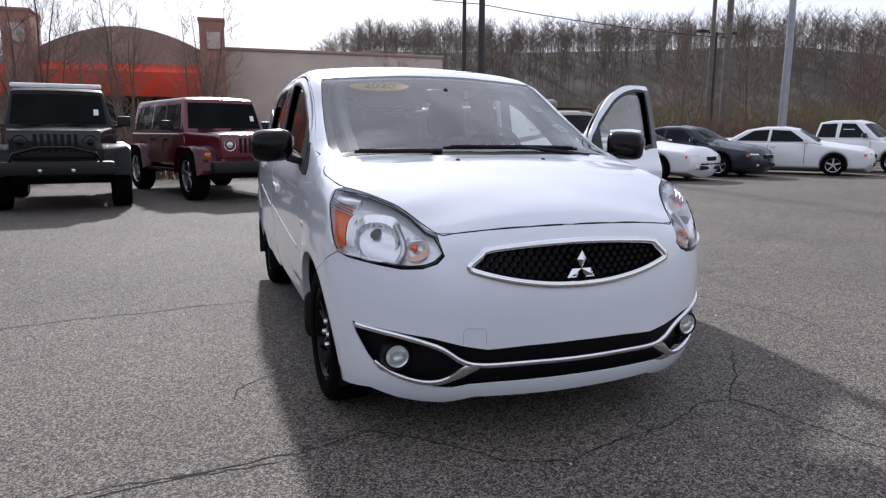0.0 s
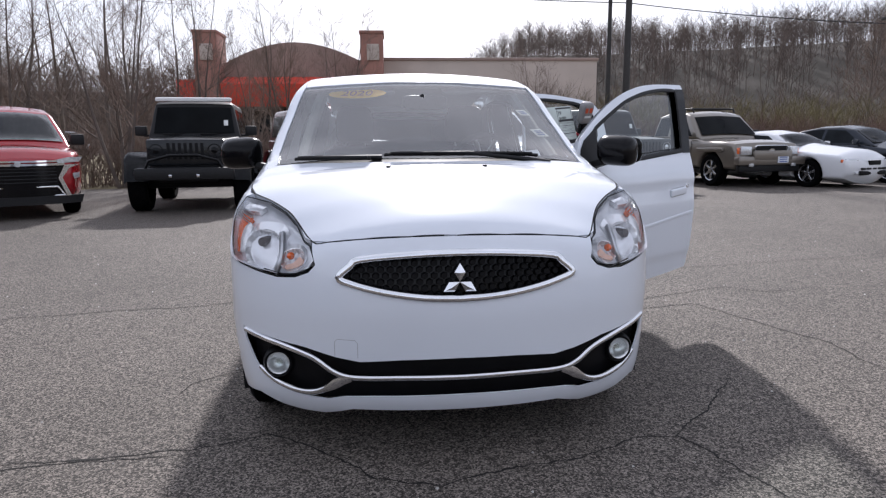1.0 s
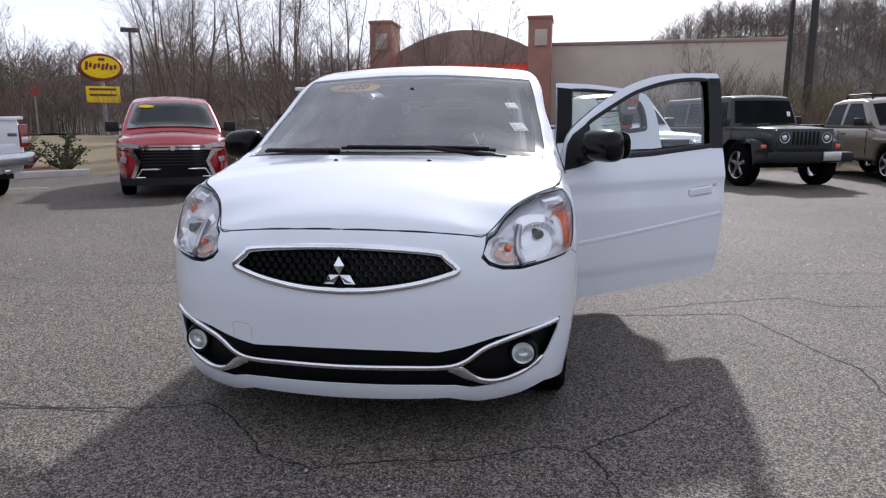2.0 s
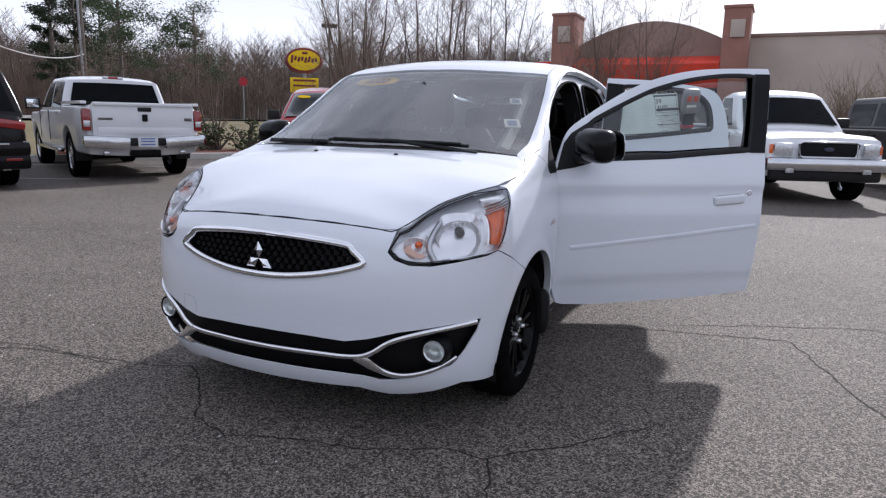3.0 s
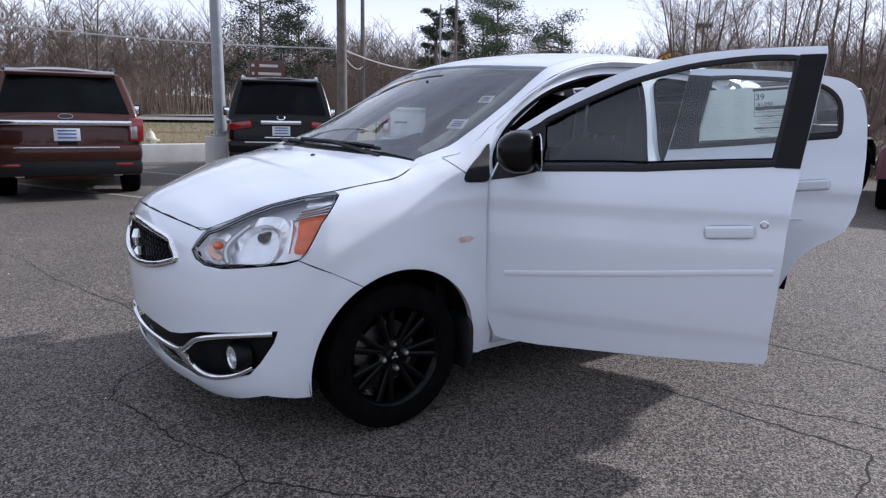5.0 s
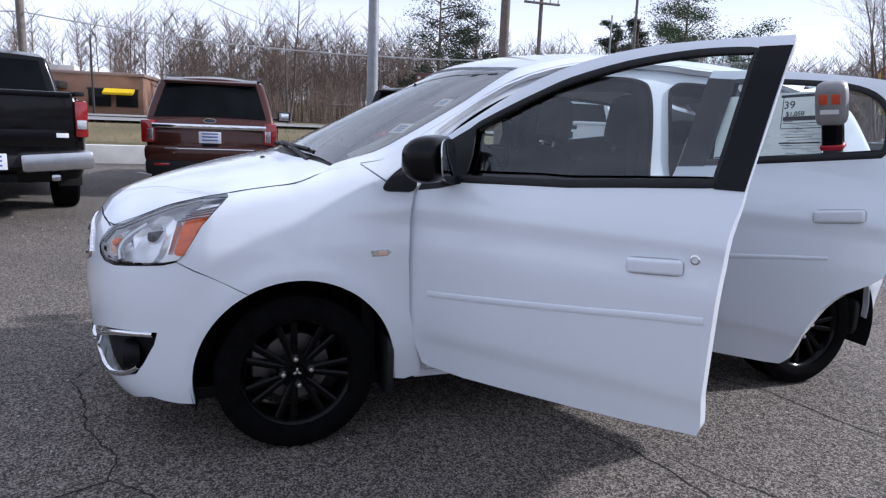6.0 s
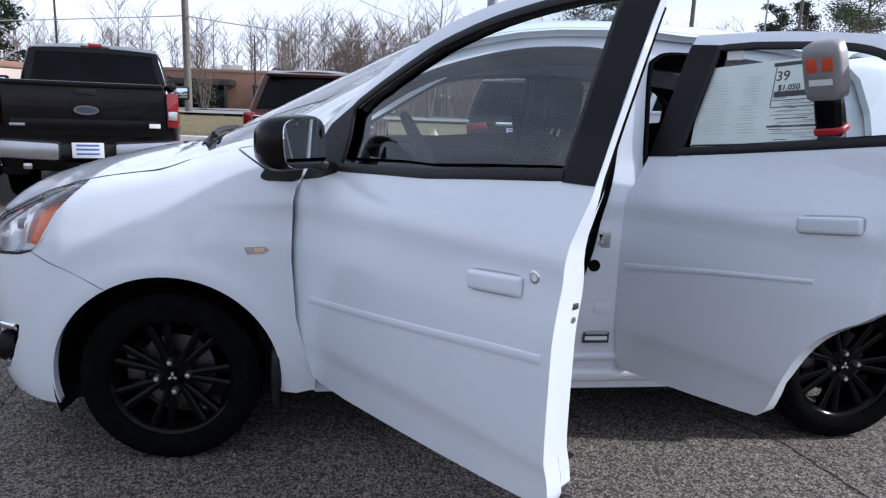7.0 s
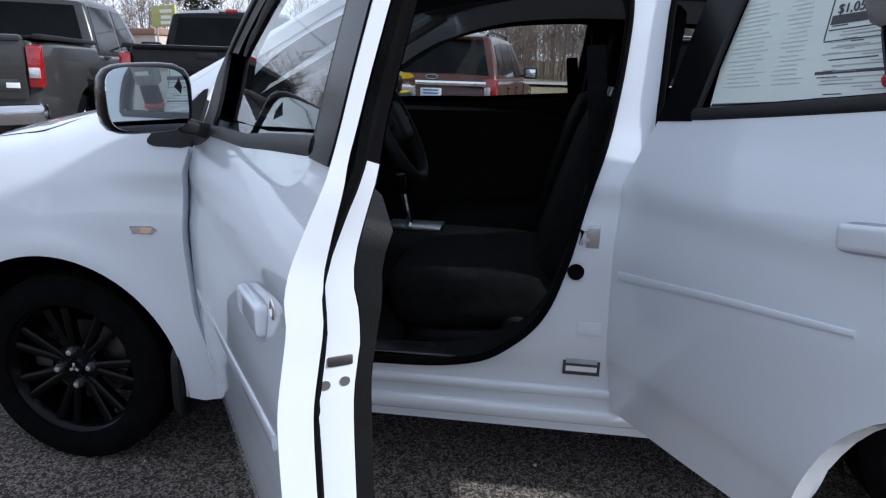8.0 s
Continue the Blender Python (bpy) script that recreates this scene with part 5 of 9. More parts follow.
kb = empty("key_box", "grey key box with red and black base hung on the window", "key box")
p = Vector(SIDE.hit(np.array([(2.10, 1.24)]), 0.0)[0])
n = Vector(body_normal(np.array([p]))[0])
kb.matrix_basis = to_world @ Matrix.Translation(p + n * 0.045) @ pose(0, 0, 0, 3, 20, 0)
M_BOXGREY = mat("grey_cast_box", (0.30, 0.29, 0.29), 0.5, 0.3, scale=30, vary=0.1, bump=0.1, bump_scale=200)
M_BOXRED = mat("red_plastic", (0.42, 0.015, 0.03), 0.4, scale=20, vary=0.1)
M_DARKFOOT = mat("dark_grey_plastic", (0.05, 0.045, 0.05), 0.45, scale=30, vary=0.15)
M_ORANGE = mat("orange_print", (0.62, 0.085, 0.03), 0.5, scale=20, vary=0.1)
soft_box("box_body", (0.058, 0.100, 0.155), (0, 0, 0.062), M_BOXGREY, kb, label="grey cast body")
soft_box("box_neck", (0.045, 0.068, 0.12), (0.004, 0.004, -0.055), M_GLOSS, kb, label="black neck", pinch=0.1)
soft_box("red_band", (0.052, 0.078, 0.022), (0.004, 0.004, -0.094), M_BOXRED, kb, label="red band", rot=(4, 0, 0))
soft_box("foot_cap", (0.046, 0.060, 0.034), (0.004, 0.004, -0.118), M_DARKFOOT, kb, label="dark grey foot")
for y in (-0.02, 0.02):
    bm = bmesh.new()
    box(bm, (0.002, 0.028, 0.036), (0.0285, y, 0.085), 0.0008)
    box(bm, (0.0022, 0.012, 0.016), (0.0285, y, 0.085), 0.0)
    part("painted_mark", bm, M_ORANGE, kb, "orange painted mark")
bm = bmesh.new()
box(bm, (0.002, 0.06, 0.016), (0.0285, 0, 0.040), 0.0)
part("label_strip", bm, M_PAPER, kb, "white label strip")

# ---- the other vehicles on the lot ----
M_CARGLASS = mat("dark_car_glass", (0.010, 0.012, 0.014), 0.05, scale=2, vary=0.3, spec=0.12)
M_SKYGLASS = mat("sky_reflecting_windscreen", (0.02, 0.024, 0.024), 0.05, scale=1.5, vary=0.3, spec=0.5, coat=0.4, ior=1.6)
M_STEEL = mat("bright_bumper", (0.62, 0.63, 0.65), 0.16, 1.0, scale=5, vary=0.08)
M_ALLOY = mat("silver_alloy", (0.52, 0.53, 0.55), 0.25, 1.0, scale=15, vary=0.1)
M_CLEARLAMP = mat("clear_lamp", (0.62, 0.64, 0.66), 0.12, 0.5, scale=30, vary=0.25, coat=1.0, bump=0.2, bump_scale=60)
M_BADGEBLUE = mat("blue_badge", (0.035, 0.045, 0.085), 0.2, scale=30, vary=0.2, coat=1.0)


def pillow(name, outline, width, r, material, parent, crown=0.05, nx=8, step=0.16, label=""):
    """A closed body from its side outline: rounded shoulders, sides at width(y, z), ends bowed outwards by crown."""
    lp = resample(np.array(outline, float), step * 0.6)
    if signed_area(lp) < 0:
        lp = lp[::-1]
    extra = [p for k in (0.12, 0.4, 0.75, 1.1) for p in inset(lp, r * k) if inside(np.array([p]), lp)[0]]
    extra = [p for p in extra if edge_distance(np.array([p]), lp)[0] > r * 0.1]
    q, tris, rings = flat_mesh(lp, (), step, extra)
    d = np.clip(edge_distance(q, lp) / r, 0, 1)
    x = width(q[:, 0], q[:, 1]) - r * (1 - np.sqrt(np.clip(1 - (1 - d) ** 2, 0, 1)))
    n = len(q)
    verts = [(x[i], q[i, 0], q[i, 1]) for i in range(n)] + [(-x[i], q[i, 0], q[i, 1]) for i in range(n)]
    faces = [tuple(t) for t in tris] + [tuple(t[::-1] + n) for t in tris]
    ring = rings[0]
    m = len(ring)
    pr = q[ring]
    e = np.roll(pr, -1, 0) - np.roll(pr, 1, 0)
    nrm = np.stack([e[:, 1], -e[:, 0]], 1) / np.maximum(np.linalg.norm(e, axis=1), 1e-9)[:, None]
    cols = [ring]
    for k in range(1, nx):
        u = 1 - 2 * k / nx
        b = len(verts)
        bow = crown * (1 - u * u)
        for i in range(m):
            verts.append((x[ring[i]] * u, pr[i, 0] + nrm[i, 0] * bow, pr[i, 1] + nrm[i, 1] * bow))
        cols.append(list(range(b, b + m)))
    cols.append([i + n for i in ring])
    for a, b in zip(cols, cols[1:]):
        for i in range(m):
            j = (i + 1) % m
            faces.append((a[i], a[j], b[j], b[i]))
    bm = bmesh.new()
    vs = [bm.verts.new(v) for v in verts]
    for f in faces:
        try:
            bm.faces.new([vs[i] for i in f])
        except ValueError:
            pass
    return part(name, bm, material, parent, label, 38)


def side_pane(name, poly, width, parent, sx, material=None, proud=0.006, label=""):
    lp = resample(np.array(poly, float), 0.15)
    q, tris, rings = flat_mesh(lp, (), 0.2)
    x = width(q[:, 0], q[:, 1]) + proud
    n = len(q)
    verts = [(sx * x[i], *q[i]) for i in range(n)] + [(sx * (x[i] - 0.03), *q[i]) for i in range(n)]
    faces = [tuple(t) for t in tris]
    r = rings[0]
    faces += [(r[i], r[(i + 1) % len(r)], r[(i + 1) % len(r)] + n, r[i] + n) for i in range(len(r))]
    bm = bmesh.new()
    vs = [bm.verts.new(v) for v in verts]
    for f in faces:
        bm.faces.new([vs[i] for i in f])
    return part(name, bm, material or M_CARGLASS, parent, label)


def end_pane(name, a, b, half_a, half_b, parent, crown, proud=0.008, material=None, label="", nx=8):
    """A windscreen or rear window from the side view's point a up to b, bowed like the body under it."""
    a, b = np.array(a, float), np.array(b, float)
    e = b - a
    nn = np.array([-e[1], e[0]]) / np.linalg.norm(e)
    bm = bmesh.new()
    grid = []
    for i in range(5):
        t = i / 4
        p = a + e * t
        h = half_a + (half_b - half_a) * t
        row = []
        for k in range(nx + 1):
            u = 1 - 2 * k / nx
            bow = crown * (1 - u * u) + proud
            row.append(bm.verts.new((h * u, p[0] + nn[0] * bow, p[1] + nn[1] * bow)))
        grid.append(row)
    for i in range(4):
        for k in range(nx):
            bm.faces.new((grid[i][k], grid[i][k + 1], grid[i + 1][k + 1], grid[i + 1][k]))
    bmesh.ops.solidify(bm, geom=bm.faces[:], thickness=0.006)
    return part(name, bm, material or M_CARGLASS, parent, label)


def bx(name, parent, material, size, at, bevel=0.012, label="", rot=(0, 0, 0)):
    bm = bmesh.new()
    box(bm, size, at, min(bevel, 0.45 * min(size)), rot)
    return part(name, bm, material, parent, label)


def oval(name, parent, material, at, w, h, depth=0.02, label="", rot=(90, 0, 0)):
    bm = bmesh.new()
    bmesh.ops.create_cone(bm, cap_ends=True, segments=28, radius1=0.5, radius2=0.46, depth=1, matrix=pose(*at, *rot) @ Matrix.Diagonal((w, h, depth, 1)))
    return part(name, bm, material, parent, label)


WHEEL_MESH = {}


def road_wheel(parent, x, y, r, sx, width=0.22, spokes=6, material=None):
    """A tyre with a spoked rim; alike wheels share their meshes."""
    material = material or M_ALLOY
    key = (round(r, 3), width, spokes, material.name)
    w = empty("wheel", "", "")
    w.parent = parent
    w.matrix_basis = pose(x, y, r, 0, 0, 0 if sx > 0 else 180)
    if key not in WHEEL_MESH:
        h, ri = width / 2, r * 0.64
        t = part("tyre", lathe([(-h * 0.85, ri), (-h, ri * 1.12), (-h * 0.97, r * 0.93), (-h * 0.75, r), (h * 0.75, r), (h * 0.97, r * 0.93), (h, ri * 1.12), (h * 0.85, ri)], 36), M_RUBBER, w)
        rim = part("rim", lathe([(-h * 0.7, ri * 0.93), (h * 0.2, ri * 0.9), (h * 0.8, ri * 0.95), (h * 0.88, ri * 1.01), (h * 0.7, ri * 1.02)], 36), material, w)
        sp = bmesh.new()
        for k in range(spokes):
            a = 2 * math.pi * k / spokes
            box(sp, (0.03, ri * 0.26, ri * 0.95), (h * 0.62, -math.sin(a) * ri * 0.5, math.cos(a) * ri * 0.5), 0.008, (math.degrees(a), 0, 0), 1)
        cyl(sp, ri * 0.27, ri * 0.24, 0.05, (h * 0.66, 0, 0), (0, 90, 0), 20)
        s = part("spokes", sp, material, w)
        bk = part("brake_disc", lathe([(0.0, 0.04), (0.0, ri * 0.8), (-0.02, ri * 0.8)], 24), M_TRIM, w)
        WHEEL_MESH[key] = [(o.name.split(".")[0], o.data) for o in (t, rim, s, bk)]
    else:
        for nm, me in WHEEL_MESH[key]:
            new(nm, me).parent = w
    return w


def plate(parent, at, w=0.36, h=0.19, rot=(0, 0, 0)):
    p = bx("plate", parent, M_PLATE, (w, 0.012, h), at, 0.004, "white dealer plate", rot)
    for dz in (0.055, 0.01, -0.04):
        bx("plate_line", p, M_PLATEBLUE, (w * 0.72, 0.016, 0.022), (at[0], at[1], at[2] + dz), 0.002, "blue line of print", rot)
    return p


def wheel_cut(y, r, z0, rev=False):
    """The outline of a wheel arch from the rear foot over the wheel to the front foot."""
    a0 = math.degrees(math.asin((z0 - r) / (r * 1.16)))
    pts = arc(y, r, r * 1.16, a0, 180 - a0, 12)
    return pts


def shell(name, label, spec, m, group="vehicles on the lot"):
    """Body, cabin, glass and wheels of a car; returns it with its width functions."""
    v = empty(name, label, spec.get("category", "car"), m, group)
    hw, L, r = spec["half"], spec["long"], spec["wheel"]
    z0 = spec.get("floor", 0.3)
    f, b = spec["axles"]
    upper = spec["upper"]
    outline = [(0.10, z0)] + [(0.0, z0 + 0.14)] + upper + [(L, z0 + 0.16), (L - 0.08, z0)] + wheel_cut(b, r, z0) + wheel_cut(f, r, z0)
    top = max(p[1] for p in upper)
    barrel = spec.get("barrel", 0.05)
    mid = (z0 + top) / 2

    def width(y, z):
        y, z = np.asarray(y, float), np.asarray(z, float)
        ends = spec.get("ends", 0.10) * (np.clip((0.7 - y) / 0.7, 0, 1) ** 2 + np.clip((y - L + 0.6) / 0.6, 0, 1) ** 2)
        return hw - barrel * ((z - mid) / (top - z0) * 2) ** 2 - ends
    body_part = pillow("body", outline, width, spec.get("round", 0.07), spec["paint"], v, spec.get("crown", 0.05), label=spec.get("body_label", ""))
    cab = spec["cabin"]
    zb, zt = min(p[1] for p in cab), max(p[1] for p in cab)
    ht, hb = spec.get("roof_half", hw - 0.2), spec.get("belt_half", hw - 0.05)

    def cabin_width(y, z):
        y, z = np.asarray(y, float), np.asarray(z, float)
        return hb + (ht - hb) * np.clip((z - zb) / (zt - zb), 0, 1) ** 1.3
    pillow("cabin", cab, cabin_width, spec.get("cab_round", 0.06), spec.get("cab_paint", spec["paint"]), v, spec.get("cab_crown", 0.04))
    for sx in (1, -1):
        for poly in spec.get("panes", ()):
            side_pane("side_window", poly, cabin_width, v, sx)
    for a, c, ha, hc, nm in spec.get("screens", ()):
        end_pane(nm, a, c, ha, hc, v, spec.get("cab_crown", 0.04))
    for sx in (1, -1):
        for y in (f, b):
            road_wheel(v, sx * (hw - spec.get("tyre", 0.22) / 2 - 0.03), y, r, sx, spec.get("tyre", 0.22), spec.get("spokes", 6), spec.get("rim"))
        # door seams and handles
        for y in spec.get("seams", ()):
            w0 = float(width(y, mid))
            bx("door_seam", v, M_TRIM, (0.012, 0.008, (top - z0) * 0.72), (sx * (w0 - 0.002), y, mid + 0.03), 0.002)
        for y in spec.get("handles", ()):
            bx("door_handle", v, spec.get("handle_paint", spec["paint"]), (0.05, 0.17, 0.035), (sx * (float(width(y, top - 0.13)) + 0.012), y, top - 0.13), 0.012)
        if "mirror" in spec:
            y, z, s = spec["mirror"]
            mb = bx("door_mirror", v, spec.get("mirror_paint", M_PLASTIC), (0.22 * s, 0.11 * s, 0.18 * s), (sx * (hb + 0.16 * s), y, z), 0.03)
            bx("mirror_glass", mb, M_MIRROR, (0.17 * s, 0.012, 0.13 * s), (sx * (hb + 0.16 * s), y + 0.056 * s, z), 0.004)
            bx("mirror_arm", v, M_PLASTIC, (0.14 * s, 0.06, 0.04), (sx * (hb + 0.02), y, z - 0.05), 0.012)
    pan = bx("underbody", v, M_TRIM, (hw * 1.5, L * 0.9, 0.12), (0, L / 2, z0 + 0.03), 0.03)
    return v, width, cabin_width


def facing(fx, fy):
    return math.degrees(math.atan2(fx, -fy))


def by_tail(x, y, fx, fy, L, size=1.0):
    n = math.hypot(fx, fy)
    return pose(x + fx / n * L * size, y + fy / n * L * size, 0, 0, 0, facing(fx, fy)) @ Matrix.Scale(size, 4)


def by_axle(x, y, head, axle, size=1.0):
    return pose(x, y, 0, 0, 0, head) @ Matrix.Scale(size, 4) @ pose(0, -axle, 0)


# -- off-road four-by-fours with flat fenders --
def jeep(label, color, m, lift=0.0, roof_light=False, long=True):
    v = empty("off_road_car", label, "car", m, "vehicles on the lot")
    P = color
    r, rise = 0.41 + lift * 0.4, lift
    L = 4.5 if long else 3.9
    f, b = 0.75, (0.75 + 2.95) if long else 0.75 + 2.42
    hw = 0.78
    tub = [(1.25, 0.55 + rise), (1.25, 1.12 + rise), (L - 0.12, 1.12 + rise), (L - 0.08, 0.6 + rise), (b + 0.55, 0.55 + rise)] + arc(b, r + rise * 0.4, 0.5, 15, 165, 8)
    one = lambda y, z: np.full(np.shape(y), hw)
    pillow("tub", tub, one, 0.04, P, v, 0.015)
    nose_w = lambda y, z: 0.56 + 0.2 * np.clip((np.asarray(y, float) - 0.1) / 1.2, 0, 1)
    pillow("hood", [(0.12, 0.66 + rise), (0.12, 1.07 + rise), (0.3, 1.11 + rise), (1.36, 1.15 + rise), (1.36, 0.6 + rise)], nose_w, 0.06, P, v, 0.03, label="ridged hood")
    zb = 1.12 + rise
    cabp = [(1.28, zb - 0.03), (1.50, zb + 0.58), (1.62, zb + 0.62), (L - 0.3, zb + 0.62), (L - 0.14, zb + 0.5), (L - 0.10, zb - 0.03)]
    cw = lambda y, z: 0.755 - 0.12 * np.clip((np.asarray(z, float) - zb) / 0.6, 0, 1)
    pillow("hard_top", cabp, cw, 0.05, M_PLASTIC if lift else P, v, 0.02, label="hard top")
    end_pane("windscreen", (1.315, zb + 0.08), (1.475, zb + 0.52), 0.66, 0.60, v, 0.02, 0.012)
    ys = [(1.62, 2.32), (2.42, 3.08), (3.2, L - 0.32)] if long else [(1.62, 2.45), (2.6, L - 0.32)]
    for sx in (1, -1):
        for k, (a, c) in enumerate(ys):
            a0 = a - 0.14 if k == 0 else a
            side_pane("side_window", [(a0, zb + 0.06), (a + 0.02, zb + 0.50), (c, zb + 0.50), (c, zb + 0.06)], cw, v, sx)
        # flat fenders
        for y0 in (f, b):
            pts = [(y0 - 0.56, r + 0.05), (y0 - 0.46, r + 0.42), (y0 - 0.3, r + 0.50), (y0 + 0.3, r + 0.50), (y0 + 0.50, r + 0.36), (y0 + 0.60, r + 0.02)]
            bm = bmesh.new()
            prev = None
            for y, z in pts:
                row = [bm.verts.new((sx * x, y, z + rise * 0.5 - (0.03 if x > 0.9 else 0))) for x in (0.58, 0.9, 0.95)]
                if prev:
                    for i in range(2):
                        bm.faces.new((prev[i], prev[i + 1], row[i + 1], row[i]))
                prev = row
            bmesh.ops.solidify(bm, geom=bm.faces[:], thickness=0.05)
            part("fender", bm, P, v, "flat wheel fender", 60)
            road_wheel(v, sx * 0.80, y0, r, sx, 0.28 + lift * 0.2, 5, M_GLOSS if lift else M_ALLOY)
        lamp = lathe([(0.02, 0.0), (0.015, 0.05), (0.0, 0.085), (0.02, 0.09), (0.025, 0.1), (-0.03, 0.105)], 24)
        bmesh.ops.transform(lamp, matrix=pose(sx * 0.43, 0.085, 0.93 + rise, 0, 0, -90), verts=lamp.verts)
        part("headlamp", lamp, M_GLOSS if lift else M_CLEARLAMP, v, "round dark headlamp" if lift else "round headlamp")
        if not lift:
            bx("turn_lamp", v, M_AMBER, (0.10, 0.03, 0.07), (sx * 0.76, f - 0.56, r + 0.36 + rise * 0.5), 0.01)
        mr = bx("door_mirror", v, M_PLASTIC, (0.20, 0.10, 0.17), (sx * 0.92, 1.62, zb + 0.13), 0.03)
        bx("mirror_arm", v, M_PLASTIC, (0.16, 0.05, 0.04), (sx * 0.80, 1.62, zb + 0.05), 0.01)
        for y in ((2.37, 3.14) if long else (2.5,)):
            bx("door_seam", v, M_TRIM, (0.01, 0.01, 0.5), (sx * (hw - 0.001), y, 0.85 + rise), 0.002)
        for y in ((2.22, 2.98) if long else (2.3,)):
            bx("door_handle", v, M_PLASTIC, (0.05, 0.16, 0.04), (sx * (hw + 0.01), y, 1.0 + rise), 0.01)
        bx("side_step", v, M_PLASTIC, (0.10, L * 0.42, 0.06), (sx * 0.80, L * 0.5, 0.46 + rise * 0.6), 0.02)
    pl = bx("grille_panel", v, P, (1.14, 0.06, 0.40), (0, 0.10, 0.90 + rise), 0.04, "slotted grille panel")
    for k in range(-3, 4):
        bx("grille_slot", pl, M_TRIM, (0.048, 0.03, 0.25), (k * 0.083, 0.075, 0.92 + rise), 0.012)
    bx("front_bumper", v, M_PLASTIC, (1.62 if not lift else 1.45, 0.22, 0.19), (0, -0.10, 0.58 + rise), 0.05, "black front bumper")
    if lift:
        part("bull_bar", tube([(-0.56, -0.16, 0.66 + rise), (-0.5, -0.18, 0.78 + rise), (-0.2, -0.19, 0.86 + rise), (0.2, -0.19, 0.86 + rise), (0.5, -0.18, 0.78 + rise), (0.56, -0.16, 0.66 + rise)], 0.022, 10), M_GLOSS, v, "black bent tube bull bar")
        for x in (-0.2, 0.2):
            bx("tow_hook", v, M_STEEL, (0.05, 0.06, 0.05), (x, -0.20, 0.55 + rise), 0.012)
    else:
        bx("plate_bracket", v, M_SATIN, (0.36, 0.03, 0.16), (0.34, -0.225, 0.60 + rise), 0.01, "silver bumper plate")
    if roof_light:
        bx("roof_bar", v, M_PAPER, (1.25, 0.10, 0.07), (0, 1.46, zb + 0.66), 0.03, "pale roof light bar")
    for x in (-0.3, 0.3):
        bx("wiper", v, M_PLASTIC, (0.42, 0.02, 0.02), (x, 1.29, zb + 0.07), 0.006, "", (20, 0, 8))
    bx("sticker", v, M_PAPER, (0.07, 0.01, 0.10), (0.52, 1.345, zb + 0.26), 0.002, "white paper sticker", (-20, 0, 0))
    bx("chassis", v, M_TRIM, (0.9, L * 0.9, 0.16), (0, L / 2, 0.52 + rise * 0.8), 0.03)
    bx("axle_beam", v, M_TRIM, (1.4, 0.14, 0.14), (0, f, r), 0.05)
    bx("axle_beam", v, M_TRIM, (1.4, 0.14, 0.14), (0, b, r), 0.05)
    return v


P_BLACK = paint("black_paint", (0.010, 0.011, 0.013), 0.25, coat=0.45)
P_BLACK2 = paint("deep_black_paint", (0.004, 0.0035, 0.004), 0.2, coat=0.14)
P_MAROON = paint("maroon_paint", (0.12, 0.008, 0.018), 0.3, 0.2)
P_RED = paint("bright_red_paint", (0.36, 0.012, 0.018), 0.25, 0.2)
P_BROWN = paint("red_brown_paint", (0.058, 0.017, 0.011), 0.28, 0.3, coat=0.6)
P_DARKGREEN = paint("dark_grey_paint", (0.03, 0.032, 0.034), 0.3, coat=0.45)
P_TAUPE = paint("taupe_metallic_paint", (0.20, 0.175, 0.145), 0.35, 0.5)
P_GREY = paint("graphite_paint", (0.050, 0.050, 0.050), 0.3, 0.4, coat=0.45)
P_OLDWHITE = paint("plain_white_paint", (0.76, 0.77, 0.79), 0.35)
P_NAVY = paint("dark_blue_grey_paint", (0.025, 0.03, 0.04), 0.25, 0.3, coat=0.45)

jeep("lifted black off-road car with bull bar and roof light", P_BLACK, by_axle(-3.12, 8.70, 6, 0.75), 0.05, True, False)
jeep("maroon four-door off-road car with silver wheels", P_MAROON, by_axle(-0.50, 9.60, 19, 0.75))
jeep("dark grey off-road car parked beside a white pickup", P_DARKGREEN, by_axle(5.35, 11.10, 17, 0.75))

